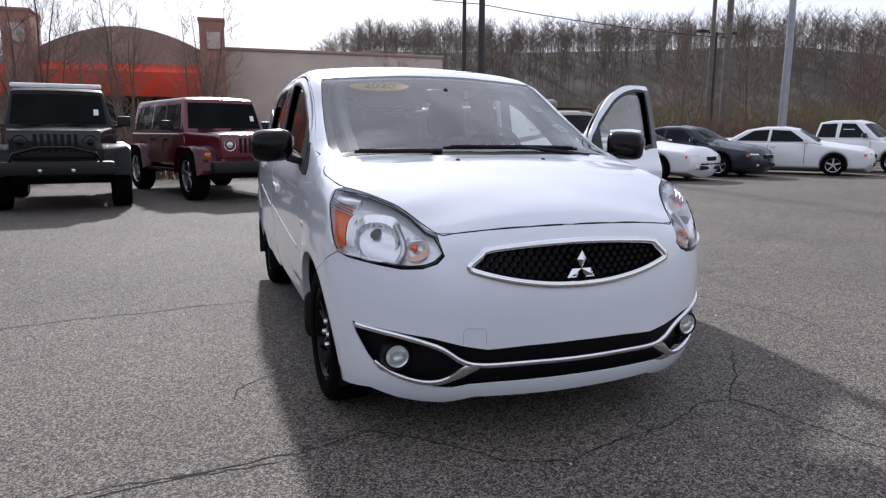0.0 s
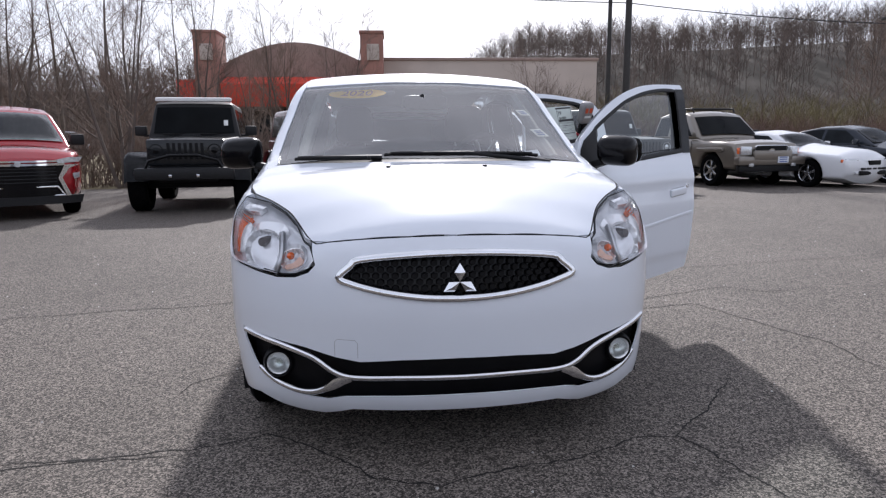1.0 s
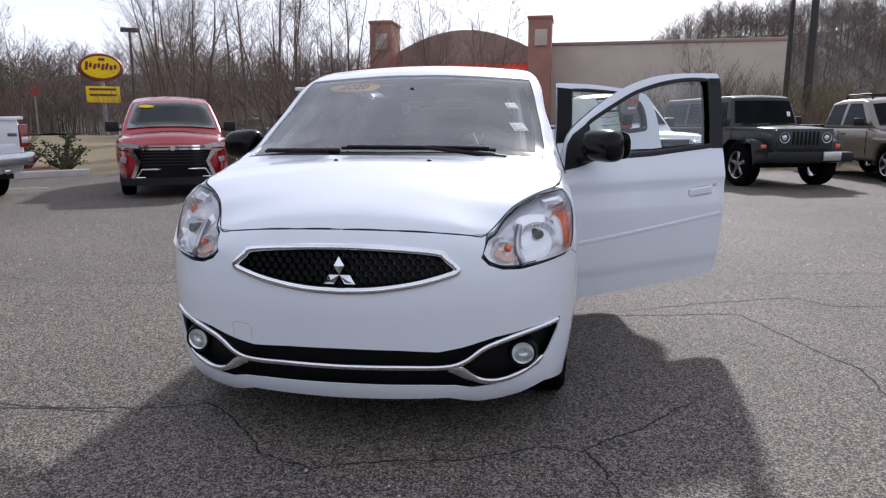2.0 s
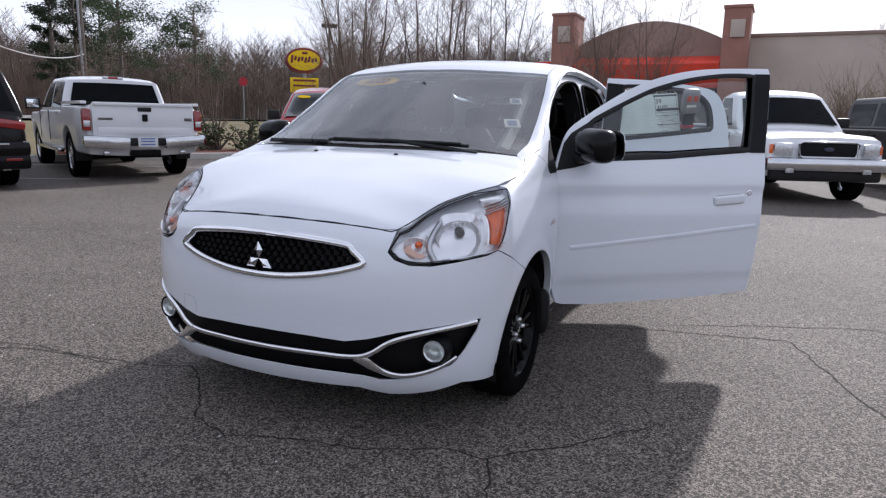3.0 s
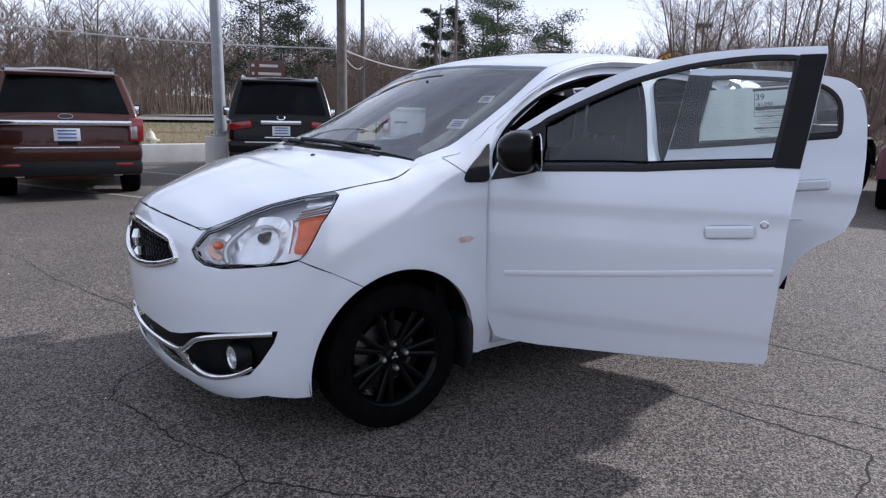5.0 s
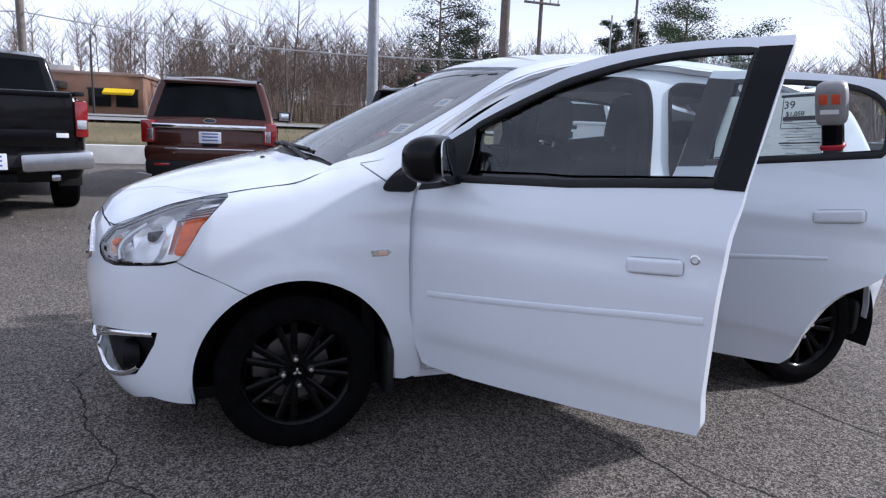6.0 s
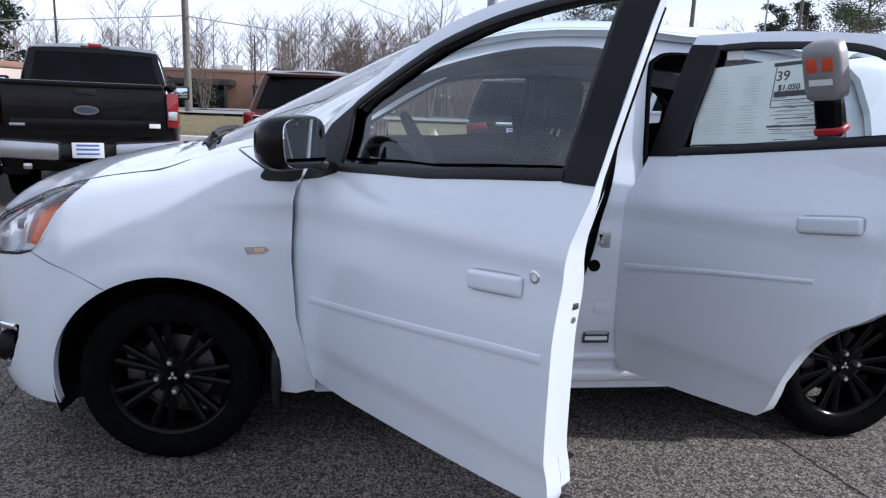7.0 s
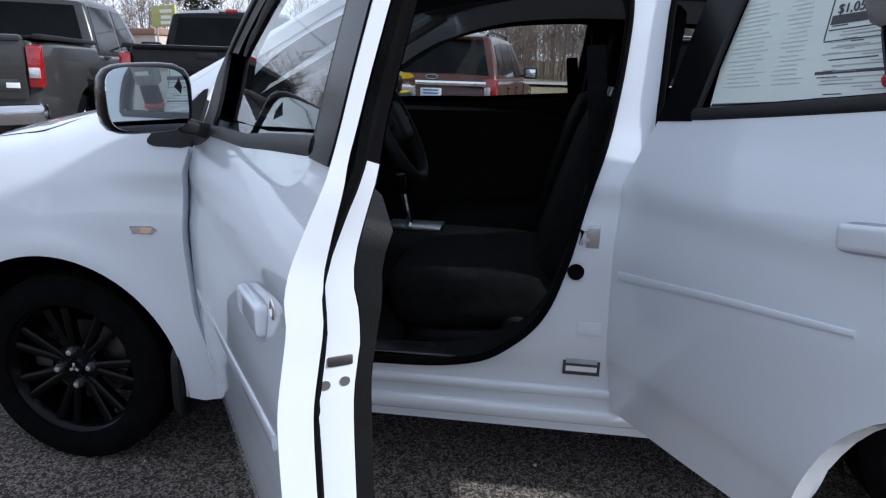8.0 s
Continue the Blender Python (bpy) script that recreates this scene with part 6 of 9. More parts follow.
# -- pickups --
def pickup(label, P, m, kind):
    """kind: 'chrome' and 'dark' show their tails, 'old' and 'crew' their noses."""
    big = kind in ("chrome", "dark", "grey")
    L = 5.75 if big else 5.1
    hw = 1.0 if big else 0.92
    zb = 1.26 if big else 1.10
    zr = 1.94 if big else 1.72
    hood = 1.20 if big else 1.02
    bed = 1.36 if big else 1.10
    if kind == "chrome":
        zb, zr, hood, bed = 1.17, 1.78, 1.12, 1.26
    f, b = (0.98, 4.55) if big else (0.85, 3.95)
    cab0, cab1 = (1.55, 3.95) if big else (1.30, 3.35)
    if kind == "old":
        cab1 = 2.75
    spec = dict(half=hw, long=L, wheel=0.41 if big else 0.37, axles=(f, b), floor=0.45 if big else 0.40, tyre=0.27 if big else 0.25, paint=P, category="pickup",
                upper=[(0.02, hood - 0.22), (0.12, hood - 0.05), (0.35, hood), (cab0 - 0.1, zb - 0.06), (cab0 + 0.1, zb), (cab1 + 0.03, zb), (cab1 + 0.05, bed), (L - 0.03, bed), (L, bed - 0.06)],
                cabin=[(cab0, zb - 0.03), (cab0 + 0.62, zr - 0.07), (cab0 + 0.85, zr), (cab1 - 0.45, zr), (cab1 - 0.12, zr - 0.06), (cab1, zb - 0.03)],
                belt_half=hw - 0.06, roof_half=hw - 0.22, seams=(cab0 + 0.25, cab0 + 1.3), handles=(cab0 + 1.15, cab1 - 0.25), crown=0.04,
                mirror=(cab0 + 0.42, zb + 0.12, 1.25 if big else 0.9), spokes=6, rim=M_GLOSS if kind == "dark" else M_ALLOY,
                panes=[[(cab0 + 0.35, zb + 0.05), (cab0 + 0.80, zr - 0.10), (cab0 + 1.22, zr - 0.09), (cab0 + 1.25, zb + 0.05)]] + ([[(cab0 + 1.36, zb + 0.05), (cab0 + 1.36, zr - 0.09), (cab1 - 0.2, zr - 0.11), (cab1 - 0.1, zb + 0.05)]] if kind != "old" else []),
                screens=[((cab0 + 0.07, zb + 0.07), (cab0 + 0.57, zr - 0.12), hw - 0.16, hw - 0.27, "windscreen"), ((cab1 - 0.10, zr - 0.11), (cab1 + 0.0, zb + 0.10), hw - 0.30, hw - 0.20, "rear_window")])
    if big:
        spec["round"] = 0.05
    v, width, cw = shell("pickup_truck", label, spec, m)
    bx("bed_well", v, M_TRIM, (hw * 2 - 0.22, L - cab1 - 0.25, 0.03), (0, (L + cab1) / 2 + 0.02, bed + 0.035), 0.01, "dark open load bed")
    for sx in (1, -1):
        bx("bed_rail", v, M_PLASTIC if kind in ("dark", "grey", "crew") else P, (0.10, L - cab1 - 0.12, 0.05), (sx * (hw - 0.09), (L + cab1) / 2, bed + 0.04), 0.015)
    if big:
        tg = bx("tailgate", v, P, (hw * 2 - 0.36, 0.05, 0.58), (0, L + 0.045, bed - 0.26), 0.02, "painted tailgate")
        bx("tailgate_spoiler", tg, P if kind != "dark" else M_GLOSS, (hw * 2 - 0.40, 0.10, 0.06), (0, L + 0.05, bed + 0.02), 0.02)
        bx("tailgate_handle", tg, M_PLASTIC, (0.22, 0.03, 0.07), (0, L + 0.075, bed - 0.06), 0.015)
        bx("tailgate_crease", tg, M_GLOSS if kind == "dark" else P, (hw * 2 - 0.5, 0.03, 0.12), (0, L + 0.062, bed - 0.42), 0.014)
        for sx in (1, -1):
            tl = bx("tail_lamp", v, M_REDLENS, (0.135, 0.10, 0.40 if kind != "chrome" else 0.36), (sx * (hw - 0.10), L + 0.01, bed - 0.24), 0.03, "red tail lamp")
            bx("reverse_lens", tl, M_CLEARLAMP, (0.10, 0.02, 0.10), (sx * (hw - 0.10), L + 0.062, bed - 0.30), 0.01, "clear reversing lens")
            bx("bumper_end", v, M_STEEL if kind != "dark" else M_SATIN, (0.72, 0.20, 0.20), (sx * (hw - 0.37), L + 0.10, 0.66), 0.05, "bright bumper end", (0, sx * -3, sx * -4))
            bx("exhaust", v, M_STEEL, (0.10, 0.16, 0.08), (sx * 0.62, L - 0.05, 0.47), 0.03)
        bx("bumper_step", v, M_PLASTIC, (0.9, 0.16, 0.13), (0, L + 0.10, 0.66), 0.03, "black bumper step")
        plate(v, (0, L + 0.185, 0.66), 0.32, 0.17)
        bx("tow_hitch", v, M_TRIM, (0.5, 0.12, 0.10), (0, L - 0.03, 0.47), 0.02)
        ob = {"chrome": M_TRIM, "dark": M_BADGEBLUE, "grey": M_BADGEBLUE}[kind]
        if kind == "chrome":
            bx("badge", tg, ob, (0.09, 0.03, 0.12), (0, L + 0.075, bed - 0.2), 0.03, "dark shield badge")
            bx("lettering", tg, M_DARKMETAL, (0.22, 0.012, 0.035), (0.62, L + 0.072, bed - 0.22), 0.003, "illegible badge bar")
            bx("lettering", tg, M_DARKMETAL, (0.13, 0.012, 0.05), (-0.72, L + 0.072, bed - 0.22), 0.003, "illegible badge bar")
        else:
            oval("badge_rim", tg, M_CHROME, (0, L + 0.078, bed - 0.26), 0.25, 0.10, 0.02, "chrome badge rim")
            oval("badge", tg, ob, (0, L + 0.086, bed - 0.26), 0.225, 0.08, 0.02, "blue oval badge")
            bx("lettering", tg, M_SATIN, (0.15, 0.012, 0.03), (0.68, L + 0.072, bed - 0.43), 0.003, "illegible badge bar")
            bx("lettering", tg, M_PAPER, (0.12, 0.012, 0.05), (-0.70, L + 0.072, bed - 0.42), 0.003, "illegible white sticker")
        lb = bx("brake_light", v, M_REDLENS, (0.36, 0.05, 0.05), (0, cab1 - 0.18, zr + 0.005), 0.015, "high brake light")
        for sx in (1, -1):
            bx("cargo_lens", lb, M_CLEARLAMP, (0.10, 0.055, 0.045), (sx * 0.13, cab1 - 0.175, zr + 0.008), 0.012)
        bx("sticker", v, M_PAPER, (0.08, 0.01, 0.05), (-0.55, cab1 - 0.085, zr - 0.20), 0.002, "white window sticker", (10, 0, 0))
        for sx in (1, -1):
            bx("mud_guard", v, M_PLASTIC, (0.26, 0.03, 0.22), (sx * (hw - 0.16), b + 0.52, 0.42), 0.01)
            bx("side_step", v, M_STEEL if kind == "chrome" else M_PLASTIC, (0.12, 2.2, 0.07), (sx * (hw - 0.02), 2.75, 0.44), 0.03)
        bx("rear_axle", v, M_TRIM, (1.5, 0.2, 0.2), (0, b, 0.41), 0.08)
        if kind == "grey":
            for sx in (1, -1):
                bx("lettering", v, M_REDLENS, (0.012, 0.22, 0.06), (sx * (hw - 0.045), L - 0.45, bed - 0.20), 0.003, "red side badge bar")
                bx("lettering", v, M_PAPER, (0.012, 0.20, 0.03), (sx * (hw - 0.045), L - 0.45, bed - 0.26), 0.003, "white side badge bar")
    else:
        zf = hood - 0.20
        g = bx("grille", v, M_TRIM, (0.82, 0.05, 0.20), (0, -0.045, zf), 0.04, "black grille")
        part("grille_surround", tube([(x, -0.075, zf + z) for x, z in ((-0.43, 0.08), (-0.38, 0.11), (0.38, 0.11), (0.43, 0.08), (0.40, -0.09), (0.36, -0.11), (-0.36, -0.11), (-0.40, -0.09))], 0.018, 8, True), M_STEEL, v, "chrome grille surround")
        oval("badge", g, M_BADGEBLUE if kind == "old" else M_STEEL, (0, -0.085, zf + 0.01), 0.15, 0.07, 0.02, "oval badge")
        for sx in (1, -1):
            hl = bx("headlamp", v, M_CLEARLAMP, (0.26, 0.10, 0.19), (sx * 0.62, -0.005, zf), 0.03, "clear headlamp", (0, 0, sx * 12))
            bx("turn_lens", hl, M_AMBER, (0.06, 0.09, 0.14), (sx * 0.77, 0.05, zf), 0.02, "amber lens", (0, 0, sx * 30))
            bx("fog_lamp", v, M_CLEARLAMP, (0.12, 0.03, 0.09), (sx * 0.55, -0.13, 0.52), 0.03)
        fb = bx("front_bumper", v, M_STEEL if kind == "old" else P, (1.78, 0.20, 0.20), (0, -0.05, 0.60), 0.06, "front bumper")
        bx("lower_valance", v, M_PLASTIC, (1.6, 0.14, 0.18), (0, 0.0, 0.44), 0.05)
        if kind == "crew":
            plate(v, (0.25, -0.165, 0.62), 0.28, 0.14)
            bx("brush_guard", v, P, (1.0, 0.08, 0.22), (0, -0.12, 0.72), 0.04, "bumper over-rider")
            for sx in (1, -1):
                bx("fender_flare", v, P, (0.10, 0.95, 0.10), (sx * (hw - 0.01), f, 0.84), 0.04)
                part("roof_rail", tube([(sx * 0.58, 2.0, zr + 0.0), (sx * 0.58, 2.05, zr + 0.10), (sx * 0.58, 2.9, zr + 0.10), (sx * 0.58, 2.98, zr)], 0.022, 8), M_PLASTIC, v, "roof rail")
            for y in (2.1, 2.5, 2.85):
                part("roof_bar", tube([(-0.58, y, zr + 0.10), (0.58, y, zr + 0.10)], 0.018, 8), M_PLASTIC, v)
        else:
            bx("sticker", v, M_PAPER, (0.35, 0.008, 0.24), (-(hw - 0.13), cab0 + 0.98, zb + 0.22), 0.002, "white window sticker", (0, 0, 90))
    return v


pickup("white pickup truck with chrome rear bumper, tailgate shut", P_OLDWHITE, by_tail(-7.83, 6.02, -0.88, 0.47, 5.75), "chrome")
pickup("black pickup truck with bright bumper ends", P_BLACK2, by_tail(-4.88, -2.34, -0.96, -0.28, 5.75, 0.955), "dark")
pickup("graphite grey pickup truck beside a black pickup", P_GREY, by_tail(-3.28, -4.22, -0.95, -0.31, 5.75, 0.97), "grey")
pickup("older white pickup truck with chrome front bumper", P_OLDWHITE, by_axle(2.48, 9.62, 19, 0.85), "old")
pickup("taupe crew-cab pickup truck with roof rack", P_TAUPE, by_axle(8.58, 12.14, 8, 0.85), "crew")
pickup("white crew-cab pickup truck at the end of the row", P_OLDWHITE, by_axle(19.40, 12.05, 20.6, 0.85, 0.93), "plain")


# -- sport utility cars seen from behind --
def suv_rear(label, P, m, kind):
    L, hw, zb, zr = (5.2, 1.0, 1.16, 1.90) if kind == "large" else (5.0, 0.99, 1.13, 1.80)
    spec = dict(half=hw, long=L, wheel=0.40, axles=(0.95, 4.02), floor=0.34, paint=P, category="sport utility car", tyre=0.26,
                upper=[(0.02, 0.82), (0.2, 1.0), (1.45, zb - 0.04), (1.7, zb), (L - 0.10, zb), (L - 0.02, zb - 0.10), (L, 0.78)],
                cabin=[(1.45, zb - 0.03), (2.15, zr - 0.10), (2.5, zr), (4.0, zr), (L - 0.45, zr - 0.05), (L - 0.12, zb - 0.03)],
                belt_half=hw - 0.05, roof_half=hw - 0.24, seams=(1.95, 3.0, 3.95), handles=(2.8, 3.75), mirror=(2.0, zb + 0.12, 1.1), crown=0.07, cab_crown=0.06,
                panes=[[(1.95, zb + 0.05), (2.45, zr - 0.1), (2.95, zr - 0.09), (2.95, zb + 0.05)], [(3.05, zb + 0.05), (3.05, zr - 0.09), (3.85, zr - 0.10), (3.9, zb + 0.05)], [(4.0, zb + 0.06), (3.97, zr - 0.12), (L - 0.62, zr - 0.15), (L - 0.42, zb + 0.08)]],
                screens=[((1.55, zb + 0.06), (2.1, zr - 0.14), hw - 0.15, hw - 0.28, "windscreen"), ((L - 0.42, zr - 0.10), (L - 0.16, zb + 0.06), hw - 0.32, hw - 0.17, "rear_window")])
    v, width, cw = shell("sport_utility_car", label, spec, m)
    bx("rear_spoiler", v, P, (hw * 2 - 0.62, 0.28, 0.05), (0, L - 0.44, zr - 0.045), 0.02, "roof spoiler", (-12, 0, 0))
    bx("rear_wiper", v, M_PLASTIC, (0.42, 0.02, 0.02), (0.18, L - 0.135, zb + 0.12), 0.006, "", (0, 5, 0))
    for sx in (1, -1):
        if kind == "large":
            tl = bx("tail_lamp", v, M_REDLENS, (0.40, 0.10, 0.135), (sx * (hw - 0.28), L - 0.005, zb - 0.13), 0.04, "red tail lamp", (0, sx * 8, sx * -14))
            bx("wheel_arch", v, M_PLASTIC, (0.06, 0.9, 0.05), (sx * (hw - 0.04), 4.02, 0.83), 0.02)
        else:
            tl = bx("tail_lamp", v, M_REDLENS, (0.20, 0.20, 0.34), (sx * (hw - 0.115), L - 0.05, zb - 0.15), 0.04, "red tail lamp")
            bx("clear_lens", tl, M_CLEARLAMP, (0.10, 0.03, 0.20), (sx * (hw - 0.14), L + 0.035, zb - 0.19), 0.02, "clear lens")
        part("roof_rail", tube([(sx * (hw - 0.30), 2.4, zr), (sx * (hw - 0.30), 2.5, zr + 0.06), (sx * (hw - 0.30), 4.1, zr + 0.055), (sx * (hw - 0.30), 4.35, zr - 0.02)], 0.022, 8), M_SATIN if kind == "large" else M_PLASTIC, v, "roof rail")
        bx("reflector", v, M_REDLENS, (0.22, 0.02, 0.04), (sx * (hw - 0.30), L + 0.10, 0.50), 0.008, "red reflector")
        bx("exhaust", v, M_STEEL, (0.12, 0.08, 0.06), (sx * 0.6, L + 0.02, 0.36), 0.02)
    bx("rear_bumper", v, P, (hw * 2 - 0.10, 0.26, 0.24), (0, L - 0.02, 0.66), 0.08, "painted rear bumper")
    bx("bumper_base", v, M_PLASTIC if kind != "large" else M_GLOSS, (hw * 2 - 0.12, 0.25, 0.24), (0, L - 0.03, 0.46), 0.07, "black lower bumper")
    bx("bumper_strip", v, M_STEEL, (hw * 1.3, 0.02, 0.025), (0, L + 0.115, 0.735), 0.008)
    plate(v, (0, L + 0.075, zb - 0.22), 0.32, 0.17)
    if kind == "large":
        bx("chrome_bar", v, M_CHROME, (0.72, 0.06, 0.075), (0, L + 0.06, zb - 0.07), 0.02, "chrome tailgate bar")
        part("badge", tube([(0.07 * math.cos(a) * (1 + 0.25 * math.sin(a)), L + 0.03, zb + 0.015 + 0.035 * math.sin(a)) for a in np.linspace(0.6, 2 * math.pi - 0.6, 20) - math.pi / 2 + math.pi], 0.008, 6), M_CHROME, v, "chrome ring badge")
        bx("plate_bar", v, M_CHROME, (0.60, 0.02, 0.025), (0, L + 0.08, zb - 0.34), 0.008)
    else:
        bx("chrome_bar", v, M_CHROME, (hw * 2 - 0.34, 0.06, 0.07), (0, L + 0.035, zb - 0.06), 0.015, "chrome tailgate bar")
        oval("badge_rim", v, M_CHROME, (0, L + 0.02, zb + 0.03), 0.19, 0.075, 0.03, "chrome badge rim")
        oval("badge", v, M_BADGEBLUE, (0, L + 0.03, zb + 0.03), 0.165, 0.055, 0.03, "blue oval badge")
        bx("tailgate_pull", v, M_TRIM, (0.24, 0.03, 0.06), (0, L + 0.06, 0.80), 0.015)
        bx("lettering", v, M_SATIN, (0.16, 0.012, 0.025), (0.68, L + 0.0, 0.86), 0.003, "illegible badge bar", (0, 0, -8))
    return v


suv_rear("black sport utility car with chrome tailgate bar", P_BLACK2, by_tail(-8.2, 3.15, -0.93, 0.37, 5.2, 0.925), "large")
suv_rear("red-brown sport utility car with roof rails", P_BROWN, by_tail(-7.12, -0.18, -0.985, 0.10, 5.0, 0.935), "family")

# -- red crossover seen from the front --
def crossover(label, P, m):
    L, hw, zb, zr = 4.69, 0.90, 1.06, 1.68
    spec = dict(half=hw, long=L, wheel=0.355, axles=(0.95, 3.62), floor=0.30, paint=P, category="crossover car",
                upper=[(0.0, 0.70), (0.03, 0.86), (0.18, 0.97), (1.2, zb - 0.02), (1.5, zb), (L - 0.12, zb), (L - 0.02, zb - 0.1), (L, 0.7)],
                cabin=[(1.15, zb - 0.03), (1.95, zr - 0.08), (2.35, zr), (3.6, zr - 0.01), (L - 0.5, zr - 0.08), (L - 0.14, zb - 0.03)],
                belt_half=hw - 0.05, roof_half=hw - 0.25, seams=(1.65, 2.6), handles=(2.45, 3.4), mirror=(1.62, zb + 0.1, 1.0), mirror_paint=M_PLASTIC, crown=0.07, ends=0.20, cab_crown=0.05,
                panes=[[(1.62, zb + 0.05), (2.2, zr - 0.1), (2.55, zr - 0.09), (2.55, zb + 0.05)], [(2.65, zb + 0.05), (2.65, zr - 0.09), (3.4, zr - 0.10), (3.55, zb + 0.05)]],
                screens=[((1.25, zb + 0.06), (1.90, zr - 0.11), hw - 0.14, hw - 0.28, "windscreen"), ((L - 0.5, zr - 0.12), (L - 0.18, zb + 0.06), hw - 0.3, hw - 0.18, "rear_window")])
    v, width, cw = shell("crossover_car", label, spec, m)
    for ob in v.children:
        if ob.name.startswith("windscreen"):
            ob.data.materials[0] = M_SKYGLASS

    def plate_on_nose(name, poly, proud, material, parent, label="", thick=0.05):
        """A plate given by x and z that follows the bowed nose."""
        lp = resample(np.array(poly, float), 0.06)
        if signed_area(lp) < 0:
            lp = lp[::-1]
        q, tris, rings = flat_mesh(lp, (), 0.08)
        y = -0.075 - proud + 0.27 * np.abs(q[:, 0]) ** 2.6
        n = len(q)
        vs = [(a, b, c) for (a, c), b in zip(q, y)] + [(a, b + thick, c) for (a, c), b in zip(q, y)]
        r = rings[0]
        fs = [tuple(t) for t in tris] + [(r[i], r[(i + 1) % len(r)], r[(i + 1) % len(r)] + n, r[i] + n) for i in range(len(r))]
        bm = bmesh.new()
        bv = [bm.verts.new(p) for p in vs]
        for f in fs:
            bm.faces.new([bv[k] for k in f])
        return part(name, bm, material, parent, label)
    mask = plate_on_nose("grille", [(-0.60, 0.81), (0.60, 0.81), (0.52, 0.60), (0.62, 0.33), (-0.62, 0.33), (-0.52, 0.60)], 0.02, M_GLOSS, v, "black grille mask")
    for z0, z1, w in ((0.835, 0.86, 0.50), (0.785, 0.815, 0.60)):
        plate_on_nose("grille_bar", [(-w, z0), (w, z0), (w, z1), (-w, z1)], 0.035, M_CHROME, mask, "chrome grille bar")
    frame_line = [(-0.58, 0.345), (-0.48, 0.475), (0.48, 0.475), (0.58, 0.345)]
    part("intake_bar", tube([(x, -0.115 + 0.27 * abs(x) ** 2.6, z) for x, z in frame_line], 0.016, 8, True), M_CHROME, mask, "chrome intake frame")
    for k in range(5):
        z = 0.54 + 0.05 * k
        plate_on_nose("grille_slat", [(-0.48, z), (0.48, z), (0.48, z + 0.014), (-0.48, z + 0.014)], 0.028, M_PLASTIC, mask)
    oval("badge", mask, M_SATIN, (0, -0.12, 0.81), 0.09, 0.08, 0.02, "chrome badge")
    for sx in (1, -1):
        plate_on_nose("headlamp", [(sx * 0.46, 0.86), (sx * 0.52, 0.815), (sx * 0.80, 0.83), (sx * 0.86, 0.90), (sx * 0.66, 0.90)], 0.02, M_CLEARLAMP, v, "slim clear headlamp", 0.09)
        plate_on_nose("chrome_blade", [(sx * 0.84, 0.80), (sx * 0.66, 0.745), (sx * 0.555, 0.60), (sx * 0.66, 0.34), (sx * 0.60, 0.33), (sx * 0.50, 0.60), (sx * 0.60, 0.79)], 0.03, M_CHROME, v, "chrome front blade")
        plate_on_nose("fog_lamp", [(sx * 0.70, 0.66), (sx * 0.80, 0.68), (sx * 0.80, 0.60), (sx * 0.72, 0.58)], 0.02, M_CLEARLAMP, v)
    plate_on_nose("bumper_base", [(-0.84, 0.34), (0.84, 0.34), (0.80, 0.22), (-0.80, 0.22)], 0.03, M_PLASTIC, v, "black lower bumper", 0.12)
    bx("dash_top", v, M_TRIM, (1.3, 0.3, 0.03), (0, 1.45, zb + 0.03), 0.01)
    oval("windscreen_sticker", v, M_YELLOW, (-0.42, 1.735, zr - 0.155), 0.26, 0.07, 0.006, "yellow oval sticker", (50, 0, 0))
    return v


crossover("bright red crossover car with chrome front blades", P_RED, by_axle(-5.72, 8.30, 29, 0.95))

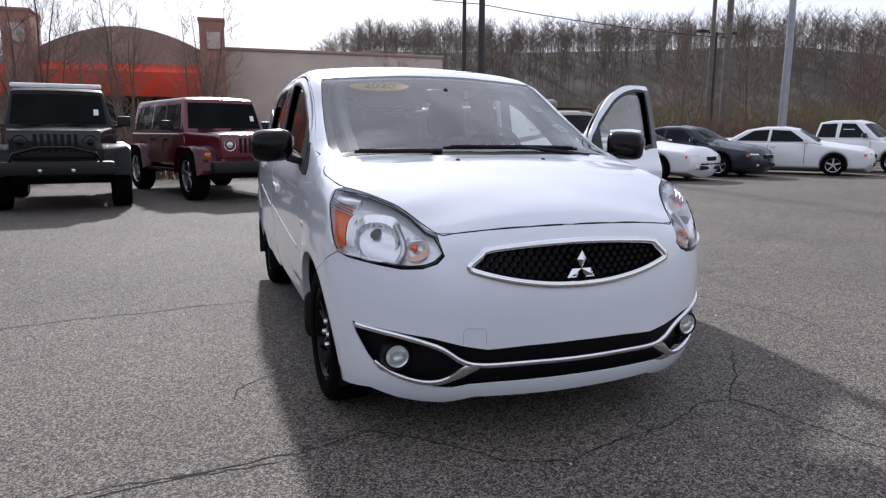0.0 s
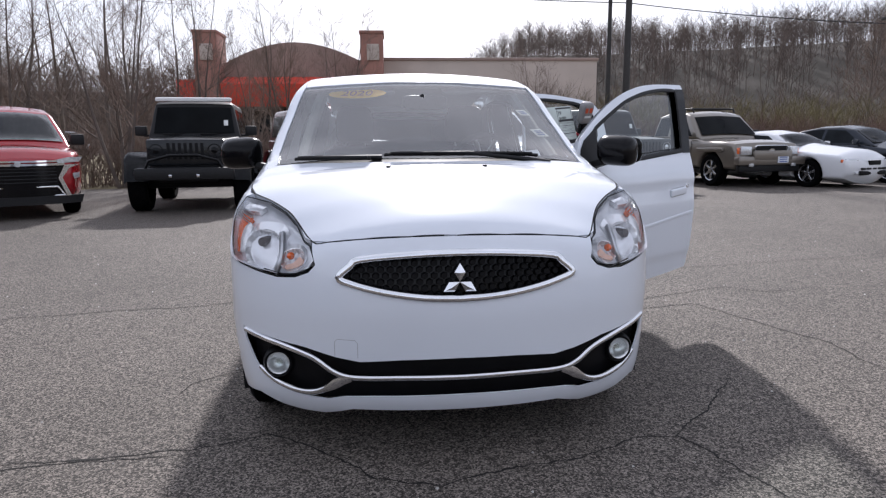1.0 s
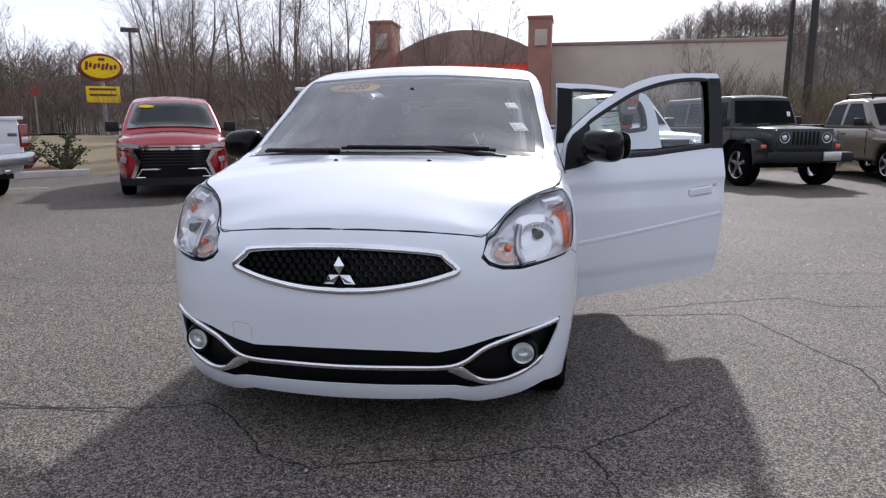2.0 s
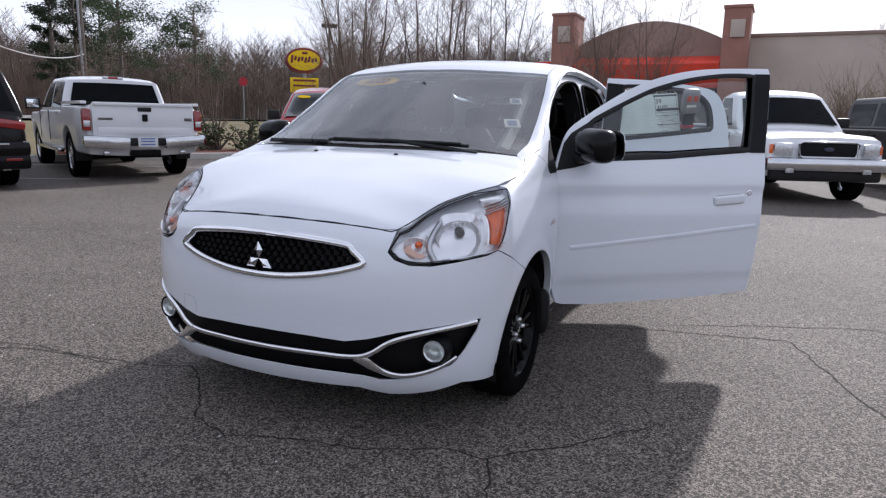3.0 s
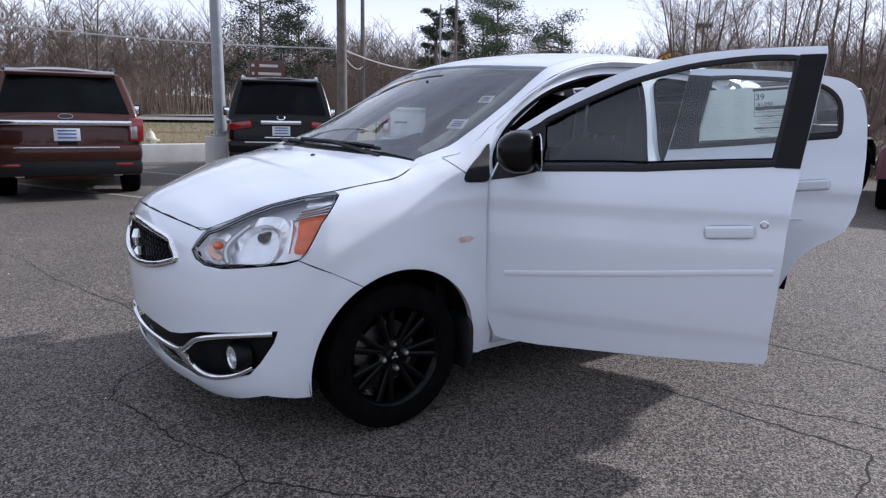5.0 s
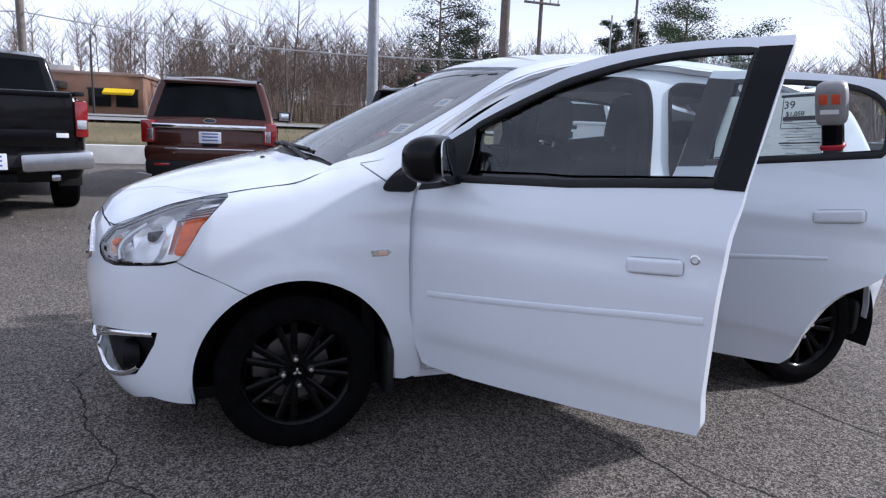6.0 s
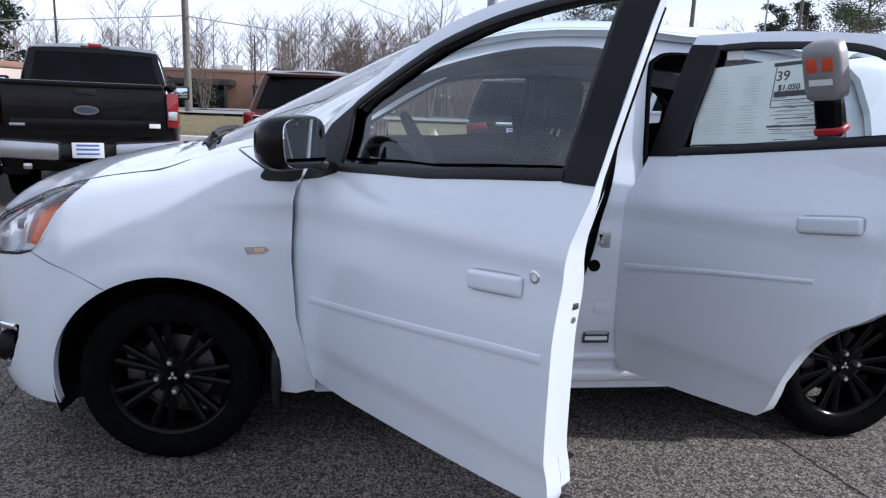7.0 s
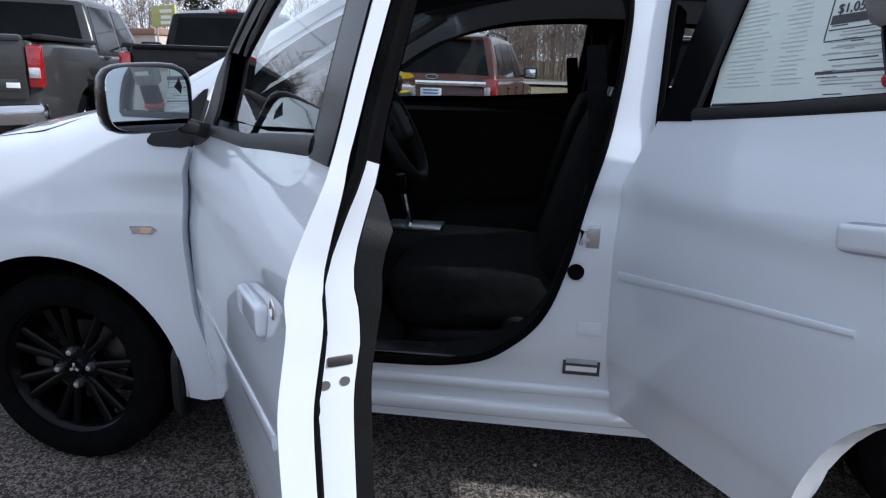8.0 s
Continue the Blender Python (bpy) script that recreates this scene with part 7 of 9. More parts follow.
# -- low cars in the far part of the row --
def sedan(label, P, m, kind):
    L, hw, zr = (4.65, 0.93, 1.33) if kind == "coupe" else (5.0, 0.92, 1.46)
    zb = 0.93 if kind == "coupe" else 0.98
    spec = dict(half=hw, long=L, wheel=0.33, axles=(0.95, 3.75), floor=0.22, paint=P, crown=0.14, ends=0.14, tyre=0.22, spokes=5,
                upper=[(0.0, 0.55), (0.04, 0.68), (0.2, 0.77), (1.3, zb - 0.05), (1.6, zb), (3.9, zb + 0.02), (4.2, zb + 0.01), (L - 0.08, zb - 0.04), (L, 0.72)],
                cabin=[(1.30, zb - 0.04), (2.0, zr - 0.07), (2.4, zr), (3.0, zr - 0.01), (3.5, zr - 0.10), (4.15, zb - 0.02)],
                belt_half=hw - 0.06, roof_half=hw - 0.28, seams=(1.75, 2.8), handles=(2.65, 3.5) if kind != "coupe" else (2.65,), mirror=(1.75, zb + 0.08, 0.85), mirror_paint=P, cab_crown=0.05,
                panes=[[(1.72, zb + 0.04), (2.2, zr - 0.1), (2.72, zr - 0.07), (2.75, zb + 0.04)], [(2.83, zb + 0.05), (2.80, zr - 0.07), (3.25, zr - 0.10), (3.75, zb + 0.06)]],
                screens=[((1.40, zb + 0.04), (1.96, zr - 0.09), hw - 0.15, hw - 0.30, "windscreen"), ((3.48, zr - 0.13), (4.0, zb + 0.05), hw - 0.32, hw - 0.2, "rear_window")])
    v, width, cw = shell("saloon_car" if kind != "coupe" else "coupe_car", label, spec, m)
    for sx in (1, -1):
        hl = bx("headlamp", v, M_CLEARLAMP, (0.34, 0.16, 0.12), (sx * 0.62, 0.08, 0.64), 0.03, "clear headlamp", (0, 0, sx * 20))
        bx("turn_lens", hl, M_AMBER, (0.07, 0.12, 0.08), (sx * 0.80, 0.16, 0.64), 0.02, "amber lens", (0, 0, sx * 35))
        bx("tail_lamp", v, M_REDLENS, (0.3, 0.08, 0.14), (sx * 0.6, L + 0.02, 0.78), 0.03)
        bx("fog_lamp", v, M_CLEARLAMP, (0.12, 0.06, 0.07), (sx * 0.55, -0.06, 0.36), 0.02)
    bx("grille", v, M_TRIM, (0.55 if kind != "coupe" else 0.45, 0.08, 0.12), (0, -0.11, 0.60), 0.03, "black grille")
    bx("grille_bar", v, M_CHROME, (0.58, 0.03, 0.02), (0, -0.15, 0.655), 0.008)
    bx("intake", v, M_TRIM, (1.0, 0.08, 0.10), (0, -0.09, 0.36), 0.03, "black intake")
    if kind == "coupe":
        for k in (-2, -1, 0, 1, 2):
            bx("intake_slot", v, M_PLASTIC, (0.16, 0.05, 0.05), (k * 0.2, -0.12, 0.46), 0.02)
    return v


sedan("white coupe parked between a taupe pickup and a dark saloon", P_OLDWHITE, by_axle(10.37, 11.53, 20.6, 0.95, 0.93), "coupe")
sedan("dark blue-grey saloon car", P_NAVY, by_axle(12.96, 12.30, 22.6, 0.95, 0.93), "saloon")
sedan("white four-door saloon car", P_OLDWHITE, by_axle(16.36, 11.85, 36.6, 0.95, 0.93), "saloon")

# ---- ground, kerbs, road, buildings ----
def asphalt(name, dark, light, scale=140.0):
    """Worn asphalt: pale stone chips in dark binder, with broad stains."""
    m = bpy.data.materials.new(name)
    m.use_nodes = True
    nt = m.node_tree
    b = nt.nodes["Principled BSDF"]
    tc = nt.nodes.new("ShaderNodeTexCoord")
    vor = nt.nodes.new("ShaderNodeTexVoronoi")
    vor.inputs["Scale"].default_value = scale
    fine = nt.nodes.new("ShaderNodeTexNoise")
    fine.inputs["Scale"].default_value = scale * 0.55
    fine.inputs["Detail"].default_value = 6
    fine.inputs["Roughness"].default_value = 0.7
    broad = nt.nodes.new("ShaderNodeTexNoise")
    broad.inputs["Scale"].default_value = 0.55
    broad.inputs["Detail"].default_value = 7
    broad.inputs["Roughness"].default_value = 0.62
    for n in (vor, fine, broad):
        nt.links.new(tc.outputs["Object"], n.inputs["Vector"])
    sep = nt.nodes.new("ShaderNodeSeparateColor")
    nt.links.new(vor.outputs["Color"], sep.inputs[0])
    pits = nt.nodes.new("ShaderNodeTexVoronoi")
    pits.inputs["Scale"].default_value = scale * 0.6
    nt.links.new(tc.outputs["Object"], pits.inputs["Vector"])
    pit_sep = nt.nodes.new("ShaderNodeSeparateColor")
    nt.links.new(pits.outputs["Color"], pit_sep.inputs[0])
    pit = nt.nodes.new("ShaderNodeMapRange")
    pit.inputs["From Min"].default_value, pit.inputs["From Max"].default_value = 0.12, 0.30
    pit.inputs["To Min"].default_value = 0.15
    nt.links.new(pit_sep.outputs[1], pit.inputs["Value"])
    curve = nt.nodes.new("ShaderNodeMath")
    curve.operation = "POWER"
    curve.inputs[1].default_value = 1.5
    nt.links.new(sep.outputs[0], curve.inputs[0])
    add = nt.nodes.new("ShaderNodeMath")
    add.operation = "MULTIPLY"
    nt.links.new(curve.outputs[0], add.inputs[0])
    nt.links.new(pit.outputs[0], add.inputs[1])
    r1 = nt.nodes.new("ShaderNodeMapRange")
    r1.inputs["From Min"].default_value, r1.inputs["From Max"].default_value = 0.0, 1.0
    nt.links.new(add.outputs[0], r1.inputs["Value"])
    mix = nt.nodes.new("ShaderNodeMix")
    mix.data_type = "RGBA"
    mix.inputs[6].default_value, mix.inputs[7].default_value = (*dark, 1), (*light, 1)
    nt.links.new(r1.outputs[0], mix.inputs[0])
    r2 = nt.nodes.new("ShaderNodeMapRange")
    r2.inputs["From Min"].default_value, r2.inputs["From Max"].default_value = 0.3, 0.7
    r2.inputs["To Min"].default_value, r2.inputs["To Max"].default_value = 0.82, 1.16
    nt.links.new(broad.outputs["Fac"], r2.inputs["Value"])
    mul = nt.nodes.new("ShaderNodeMix")
    mul.data_type, mul.blend_type = "RGBA", "MULTIPLY"
    mul.inputs[0].default_value = 1
    nt.links.new(mix.outputs[2], mul.inputs[6])
    nt.links.new(r2.outputs[0], mul.inputs[7])
    nt.links.new(mul.outputs[2], b.inputs["Base Color"])
    bp = nt.nodes.new("ShaderNodeBump")
    bp.inputs["Strength"].default_value = 0.8
    bp.inputs["Distance"].default_value = 0.004
    nt.links.new(add.outputs[0], bp.inputs["Height"])
    nt.links.new(bp.outputs[0], b.inputs["Normal"])
    b.inputs["Roughness"].default_value = 0.80
    b.inputs["Specular IOR Level"].default_value = 0.32
    return m


M_ASPHALT = asphalt("worn_asphalt", (0.0225, 0.0192, 0.0165), (0.342, 0.298, 0.258), 185)
M_ROAD = asphalt("road_asphalt", (0.16, 0.155, 0.15), (0.40, 0.39, 0.37), 60)
M_CRACK = mat("open_crack", (0.012, 0.011, 0.010), 0.95, scale=30, vary=0.3)
M_EARTH = mat("winter_grass", (0.19, 0.145, 0.075), 0.95, scale=0.35, vary=0.2, color2=(0.11, 0.095, 0.042), bump=0.6, bump_scale=25, fine=0.35)
M_HILL = mat("leaf_litter", (0.044, 0.034, 0.026), 0.95, scale=0.08, vary=0.2, color2=(0.033, 0.028, 0.019), bump=0.5, bump_scale=4, fine=0.3)
M_CONCRETE = mat("pale_concrete", (0.56, 0.55, 0.52), 0.85, scale=2.5, vary=0.10, bump=0.2, bump_scale=60, fine=0.08)
M_LINE = mat("worn_line_paint", (0.30, 0.29, 0.275), 0.8, scale=18, vary=0.3)
M_GALV = mat("galvanised_pole", (0.30, 0.31, 0.33), 0.5, 0.5, scale=6, vary=0.12, bump=0.03, bump_scale=60)
M_WOODPOLE = mat("weathered_wood_pole", (0.15, 0.13, 0.115), 0.85, scale=5, vary=0.25, bump=0.3, bump_scale=60)
M_DARKPOLE = mat("dark_bronze_pole", (0.035, 0.032, 0.03), 0.5, 0.2, scale=6, vary=0.15)
M_STUCCO = mat("tan_stucco", (0.52, 0.44, 0.385), 0.9, scale=0.5, vary=0.08, bump=0.15, bump_scale=30, fine=0.06)
M_BRICKRED = mat("red_brown_masonry", (0.33, 0.165, 0.13), 0.9, scale=0.8, vary=0.14, bump=0.2, bump_scale=30, fine=0.12)
M_ROOFBROWN = mat("brown_roof_metal", (0.30, 0.215, 0.18), 0.7, scale=0.5, vary=0.12, fine=0.06)
M_ORANGEWALL = mat("orange_red_awning", (0.72, 0.06, 0.03), 0.6, scale=0.5, vary=0.12, fine=0.06)
M_BRICKORANGE = mat("orange_brown_brick", (0.27, 0.155, 0.11), 0.9, scale=0.6, vary=0.15, fine=0.12)
M_WIRE = mat("dark_cable", (0.03, 0.03, 0.032), 0.6, scale=5, vary=0.2)
M_PALEWIRE = mat("pale_cable", (0.42, 0.42, 0.42), 0.5, scale=5, vary=0.15)
M_MULCH = mat("red_mulch", (0.16, 0.06, 0.04), 0.95, scale=9, vary=0.35, bump=0.6, bump_scale=50)


def smooth(a, b, v):
    t = np.clip((np.asarray(v, float) - a) / (b - a), 0, 1)
    return t * t * (3 - 2 * t)


def land(x, y):
    """The height of the ground round the lot."""
    x, y = np.asarray(x, float), np.asarray(y, float)
    d = np.hypot(x, y)
    bearing = np.degrees(np.arctan2(x, y))
    hill = 16.6 * smooth(58, 140, d) * smooth(2, 14, bearing) * (1 - 0.75 * smooth(44, 75, bearing))
    west = 0.75 * smooth(-14.2, -24, x) + 3.0 * smooth(-60, -130, x)
    north = 0.5 * smooth(17, 26, y) * (1 - smooth(-14, -20, x)) - 1.0 * smooth(30, 45, y) * (1 - smooth(5, 25, x))
    south = 1.0 * smooth(-60, -120, y)
    ridge = 10.5 * smooth(86, 150, d) * smooth(-50, -34, bearing) * (1 - smooth(-2, 6, bearing))
    bump = 0.05 * np.sin(x * 0.31 + 1) * np.sin(y * 0.27) * smooth(16, 30, d)
    return hill + ridge + west + np.maximum(north, -0.6) + south + bump - 0.03


def axis_steps(lo, hi):
    v = [0.0]
    while v[-1] < hi:
        v.append(v[-1] + max(1.2, abs(v[-1]) * 0.07))
    w = [0.0]
    while w[-1] > lo:
        w.append(w[-1] - max(1.2, abs(w[-1]) * 0.07))
    return sorted(set(v + w))


xs, ys = axis_steps(-900, 900), axis_steps(-900, 900)
gx, gy = np.meshgrid(xs, ys)
gz = land(gx, gy)
nx_, ny_ = len(xs), len(ys)
gv = [(float(a), float(b), float(c)) for a, b, c in zip(gx.ravel(), gy.ravel(), gz.ravel())]
gf = [(j * nx_ + i, j * nx_ + i + 1, (j + 1) * nx_ + i + 1, (j + 1) * nx_ + i) for j in range(ny_ - 1) for i in range(nx_ - 1)]
ground = link("ground", gv, gf, M_EARTH, sharp=0)
ground.data.materials.append(M_HILL)
for f in ground.data.polygons:
    if math.hypot(f.center.x, f.center.y) > 60 and -48 < math.degrees(math.atan2(f.center.x, f.center.y)) < 75:
        f.material_index = 1
tagged(ground, "dormant brown winter grass rising to a hill", "ground", kind="structure")

# the lot: one sheet of asphalt, its edge a real step above the earth
lot = [(-13.6, -60), (60, -60), (60, 17.2), (24, 16.6), (3, 15.4), (-7, 13.9), (-10.2, 12.2), (-11.6, 10.3), (-13.3, 7.5), (-13.6, 3)]
bm = bmesh.new()
top = [bm.verts.new((x, y, 0.0)) for x, y in lot]
low = [bm.verts.new((x, y, -0.3)) for x, y in lot]
bm.faces.new(top)
for i in range(len(lot)):
    j = (i + 1) % len(lot)
    bm.faces.new((top[j], top[i], low[i], low[j]))
pavement = part("pavement", bm, M_ASPHALT)
tagged(pavement, "grey worn asphalt car park with cracks", "car park", kind="structure")

# cracks
CRACKS = [
    [(-1.95, -0.62), (-1.67, -0.54), (-1.42, -0.52), (-1.19, -0.50), (-0.95, -0.49), (-0.71, -0.40), (-0.46, -0.60), (-0.30, -0.80), (-0.08, -0.86), (0.19, -0.79), (0.43, -0.74), (0.70, -0.61), (0.86, -0.61), (0.93, -0.82), (0.98, -0.98), (1.05, -1.18), (1.1, -1.5)],
    [(-2.9, 1.55), (-2.37, 1.64), (-2.03, 1.72), (-1.63, 1.75), (-1.26, 1.82), (-0.74, 1.83)],
    [(-1.17, 0.05), (-1.15, 0.22), (-1.01, 0.33), (-0.80, 0.41)],
    [(0.86, -0.61), (1.02, -0.45), (1.18, -0.30), (1.39, -0.04)],
    [(1.25, 1.33), (1.81, 1.60), (2.42, 1.82), (2.6, 1.62), (3.1, 1.7)],
    [(2.27, 2.58), (3.15, 2.69), (4.07, 2.86), (5.2, 3.1)],
    [(-3.9, -1.15), (-3.18, -0.96), (-2.49, -0.84), (-1.93, -0.68), (-1.50, -0.55), (-1.13, -0.53), (-0.93, -0.52)],
    [(0.66, 0.97), (0.84, 1.11), (1.05, 1.17), (1.27, 1.24), (1.50, 1.27), (1.94, 1.35), (2.02, 1.05), (2.13, 0.70), (2.23, 0.40), (2.2, 0.05), (2.25, -0.4)],
    [(0.40, 1.90), (0.47, 1.98), (0.78, 2.18), (1.04, 2.22), (1.31, 2.28), (1.8, 2.35)],
    [(3.69, 2.83), (4.26, 2.71), (5.12, 3.07), (5.75, 3.2)],
    [(-5.4, 1.6), (-4.4, 1.9), (-3.6, 1.75), (-2.9, 1.55)],
    [(-5.0, -2.4), (-4.4, -1.8), (-3.9, -1.15)],
]
rng = random.Random(11)
for line in CRACKS:
    pts = []
    for a, b in zip(line, line[1:]):
        k = max(2, int(math.dist(a, b) / 0.022))
        for i in range(k):
            t = i / k
            pts.append((a[0] + (b[0] - a[0]) * t, a[1] + (b[1] - a[1]) * t))
    pts.append(line[-1])
    vs, fs = [], []
    ox = oy = 0.0
    for i, (x, y) in enumerate(pts):
        ox = ox * 0.8 + rng.uniform(-0.008, 0.008)
        oy = oy * 0.8 + rng.uniform(-0.008, 0.008)
        j, l = max(0, i - 1), min(len(pts) - 1, i + 1)
        d = Vector((pts[l][0] - pts[j][0], pts[l][1] - pts[j][1])).normalized()
        w = (0.0025 + 0.004 * rng.random() ** 2) * min(1, 0.3 + 4 * min(i, len(pts) - 1 - i) / len(pts))
        vs += [(x + ox - d.y * w, y + oy + d.x * w, 0.0015), (x + ox + d.y * w, y + oy - d.x * w, 0.0015)]
        if i:
            n = 2 * i
            fs.append((n - 2, n - 1, n + 1, n))
    ck = link("crack", vs, fs, M_CRACK, pavement, smooth=False)
# loose grit and litter specks
vs, fs = [], []
for _ in range(420):
    x, y = rng.uniform(-6, 7), rng.uniform(-2.6, 7)
    s = rng.uniform(0.003, 0.009)
    b = len(vs)
    a = rng.uniform(0, 6.28)
    vs += [(x + s * math.cos(a + k * 2.1), y + s * math.sin(a + k * 2.1), 0.0) for k in range(3)] + [(x, y, s * 0.9)]
    fs += [(b, b + 1, b + 3), (b + 1, b + 2, b + 3), (b + 2, b, b + 3)]
tagged(link("grit", vs, fs, M_CONCRETE, smooth=False), "loose pale grit on the asphalt", "grit", kind="stuff")
# parking lines
for x, y, a, l in ((-9.1, -0.38, 116, 5.0), (-10.9, 1.6, 116, 4.2), (-10.6, 4.6, 116, 4.2), (-10.5, 8.0, 116, 4.0)):
    bm = bmesh.new()
    box(bm, (0.10, l, 0.006), (0, 0, 0.001))
    o = part("parking_line", bm, M_LINE, pavement)
    o.matrix_basis = pose(x, y, 0, 0, 0, a)

# low concrete wall along the west edge
bm = bmesh.new()
for (x0, y0), (x1, y1) in (((-13.75, -26), (-13.75, -7.6)), ((-13.75, -7.55), (-13.75, -1.2)), ((-13.75, -1.15), (-13.7, 5.2))):
    L = math.hypot(x1 - x0, y1 - y0)
    box(bm, (0.26, L, 0.75), ((x0 + x1) / 2, (y0 + y1) / 2, 0.03), 0.025)
tagged(part("wall_west", bm, M_CONCRETE), "low pale concrete retaining wall", "wall", kind="structure")
bm = bmesh.new()
kpts = [(-13.55, 5.3), (-13.2, 7.4), (-11.5, 10.2), (-10.1, 12.1)]
for a, b in zip(kpts, kpts[1:]):
    d = Vector((b[0] - a[0], b[1] - a[1]))
    box(bm, (d.length, 0.16, 0.36), ((a[0] + b[0]) / 2, (a[1] + b[1]) / 2, -0.03), 0.02, (0, 0, math.degrees(math.atan2(d.y, d.x))))
tagged(part("kerb", bm, M_CONCRETE), "worn concrete kerb round the lot", "kerb", kind="structure")
# road beyond the verge
def ribbon(name, pts, width, lift, material, label, category):
    vs, fs = [], []
    p = curve2(pts, 12)
    for i, (x, y) in enumerate(p):
        a, b = p[max(0, i - 1)], p[min(len(p) - 1, i + 1)]
        d = Vector((b[0] - a[0], b[1] - a[1])).normalized()
        for s in (-1, -0.33, 0.33, 1):
            q = (x - d.y * s * width / 2, y + d.x * s * width / 2)
            vs.append((*q, float(land(*q)) + lift))
        if i:
            for k in range(3):
                n = 4 * i + k
                fs.append((n - 4, n - 3, n + 1, n))
    return tagged(link(name, vs, fs, material), label, category, kind="structure")


ribbon("road", [(-29, -80), (-29, -30), (-28.5, 0), (-29, 20), (-33, 45), (-45, 80)], 10.0, 0.10, M_ROAD, "pale worn road past the lot", "road")
ribbon("road_far", [(-46, -80), (-46, -30), (-45.5, 0), (-46, 22), (-52, 50)], 7.0, 0.10, M_ROAD, "far carriageway", "road")
ribbon("road_north", [(8, 34), (30, 33), (60, 30), (110, 20)], 6.0, 0.12, M_ROAD, "road at the foot of the hill", "road")
# planting bed at the corner
bm = bmesh.new()
bmesh.ops.create_circle(bm, cap_ends=True, segments=24, radius=1, matrix=pose(-13.6, 11.6, 0.10) @ Matrix.Diagonal((2.6, 2.2, 1, 1)))
bmesh.ops.solidify(bm, geom=bm.faces[:], thickness=0.12)
tagged(part("planting_bed", bm, M_MULCH), "red mulch planting bed", "planting bed", kind="structure")

# guard wall along the hill road
bm = bmesh.new()
box(bm, (46, 0.3, 1.1), (46, 29.5, 0.9), 0.03, (0, 0, -8))
tagged(part("wall_north", bm, M_CONCRETE), "long pale concrete wall by the hill road", "wall", kind="structure")

# ---- the big store ----
store = empty("store_building", "tan store with brick towers and orange awning", "building")
B = pose(0, 51.6, -0.6, 0, 0, -2.5)
store.matrix_basis = B


def sbox(name, size, at, material, bevel=0.05, label="", rot=(0, 0, 0), parent=None):
    bm = bmesh.new()
    box(bm, size, at, bevel, rot)
    return part(name, bm, material, parent or store, label)


sbox("side_wall", (17.5, 40, 8.0), (10.2, 21.5, 4.0), M_STUCCO, label="tan stucco wall")
sbox("coping", (17.7, 40.2, 0.25), (10.2, 21.5, 8.05), M_ROOFBROWN)
sbox("front_wall", (12.6, 30, 7.8), (-5.6, 17.5, 3.9), M_ROOFBROWN, label="brown front block")
prof = [(x, 7.6 + 1.7 * max(0.0, math.cos((x + 5.5) / 5.6 * math.pi / 2)) ** 0.9) for x in np.linspace(-11.1, 0.1, 25)]
bm = bmesh.new()
f = [bm.verts.new((x, 1.2, z)) for x, z in prof]
k = [bm.verts.new((x, 14, z)) for x, z in prof]
f0 = [bm.verts.new((x, 1.2, 5.0)) for x, z in prof]
k0 = [bm.verts.new((x, 14, 5.0)) for x, z in prof]
for i in range(len(prof) - 1):
    bm.faces.new((f0[i], f0[i + 1], f[i + 1], f[i]))
    bm.faces.new((f[i], f[i + 1], k[i + 1], k[i]))
    bm.faces.new((k[i], k[i + 1], k0[i + 1], k0[i]))
part("arched_gable", bm, M_ROOFBROWN, store, "brown arched gable", 60)
for x in (-11.9, 0.6):
    t = sbox("tower", (1.75, 3.0, 9.8), (x, 0.6, 4.9), M_BRICKRED, label="red-brown brick tower")
    sbox("tower_cap", (1.9, 3.15, 0.22), (x, 0.6, 9.8), M_BRICKRED, parent=t)
    sbox("tower_panel", (0.95, 0.2, 1.2), (x + 0.1, -0.95, 8.3), M_STUCCO, parent=t, label="tan panel")
sbox("awning", (10.6, 2.2, 1.8), (-5.6, 0.3, 5.45), M_ORANGEWALL, 0.04, "orange-red awning", (18, 0, 0))
sbox("awning_side", (1.4, 2.0, 2.0), (-13.6, 0.5, 5.3), M_ORANGEWALL, 0.04)
sbox("shop_front", (10.4, 0.3, 4.2), (-5.6, 2.0, 2.1), M_CARGLASS, label="dark glazed shop front")
for x in np.linspace(-10.5, -0.7, 8):
    sbox("mullion", (0.14, 0.5, 4.2), (x, 1.9, 2.1), M_CONCRETE, 0.01)
sbox("shop_sill", (10.6, 0.6, 0.5), (-5.6, 1.85, 0.25), M_CONCRETE)

# ---- restaurant across the road ----
diner = empty("restaurant_building", "low orange-brown brick restaurant with dark porch", "building", pose(-58, -15.5, float(land(-58, -15)) - 0.3, 0, 0, 84))


def dbox(name, size, at, material, bevel=0.04, label="", rot=(0, 0, 0), parent=None):
    bm = bmesh.new()
    box(bm, size, at, bevel, rot)
    return part(name, bm, material, parent or diner, label)


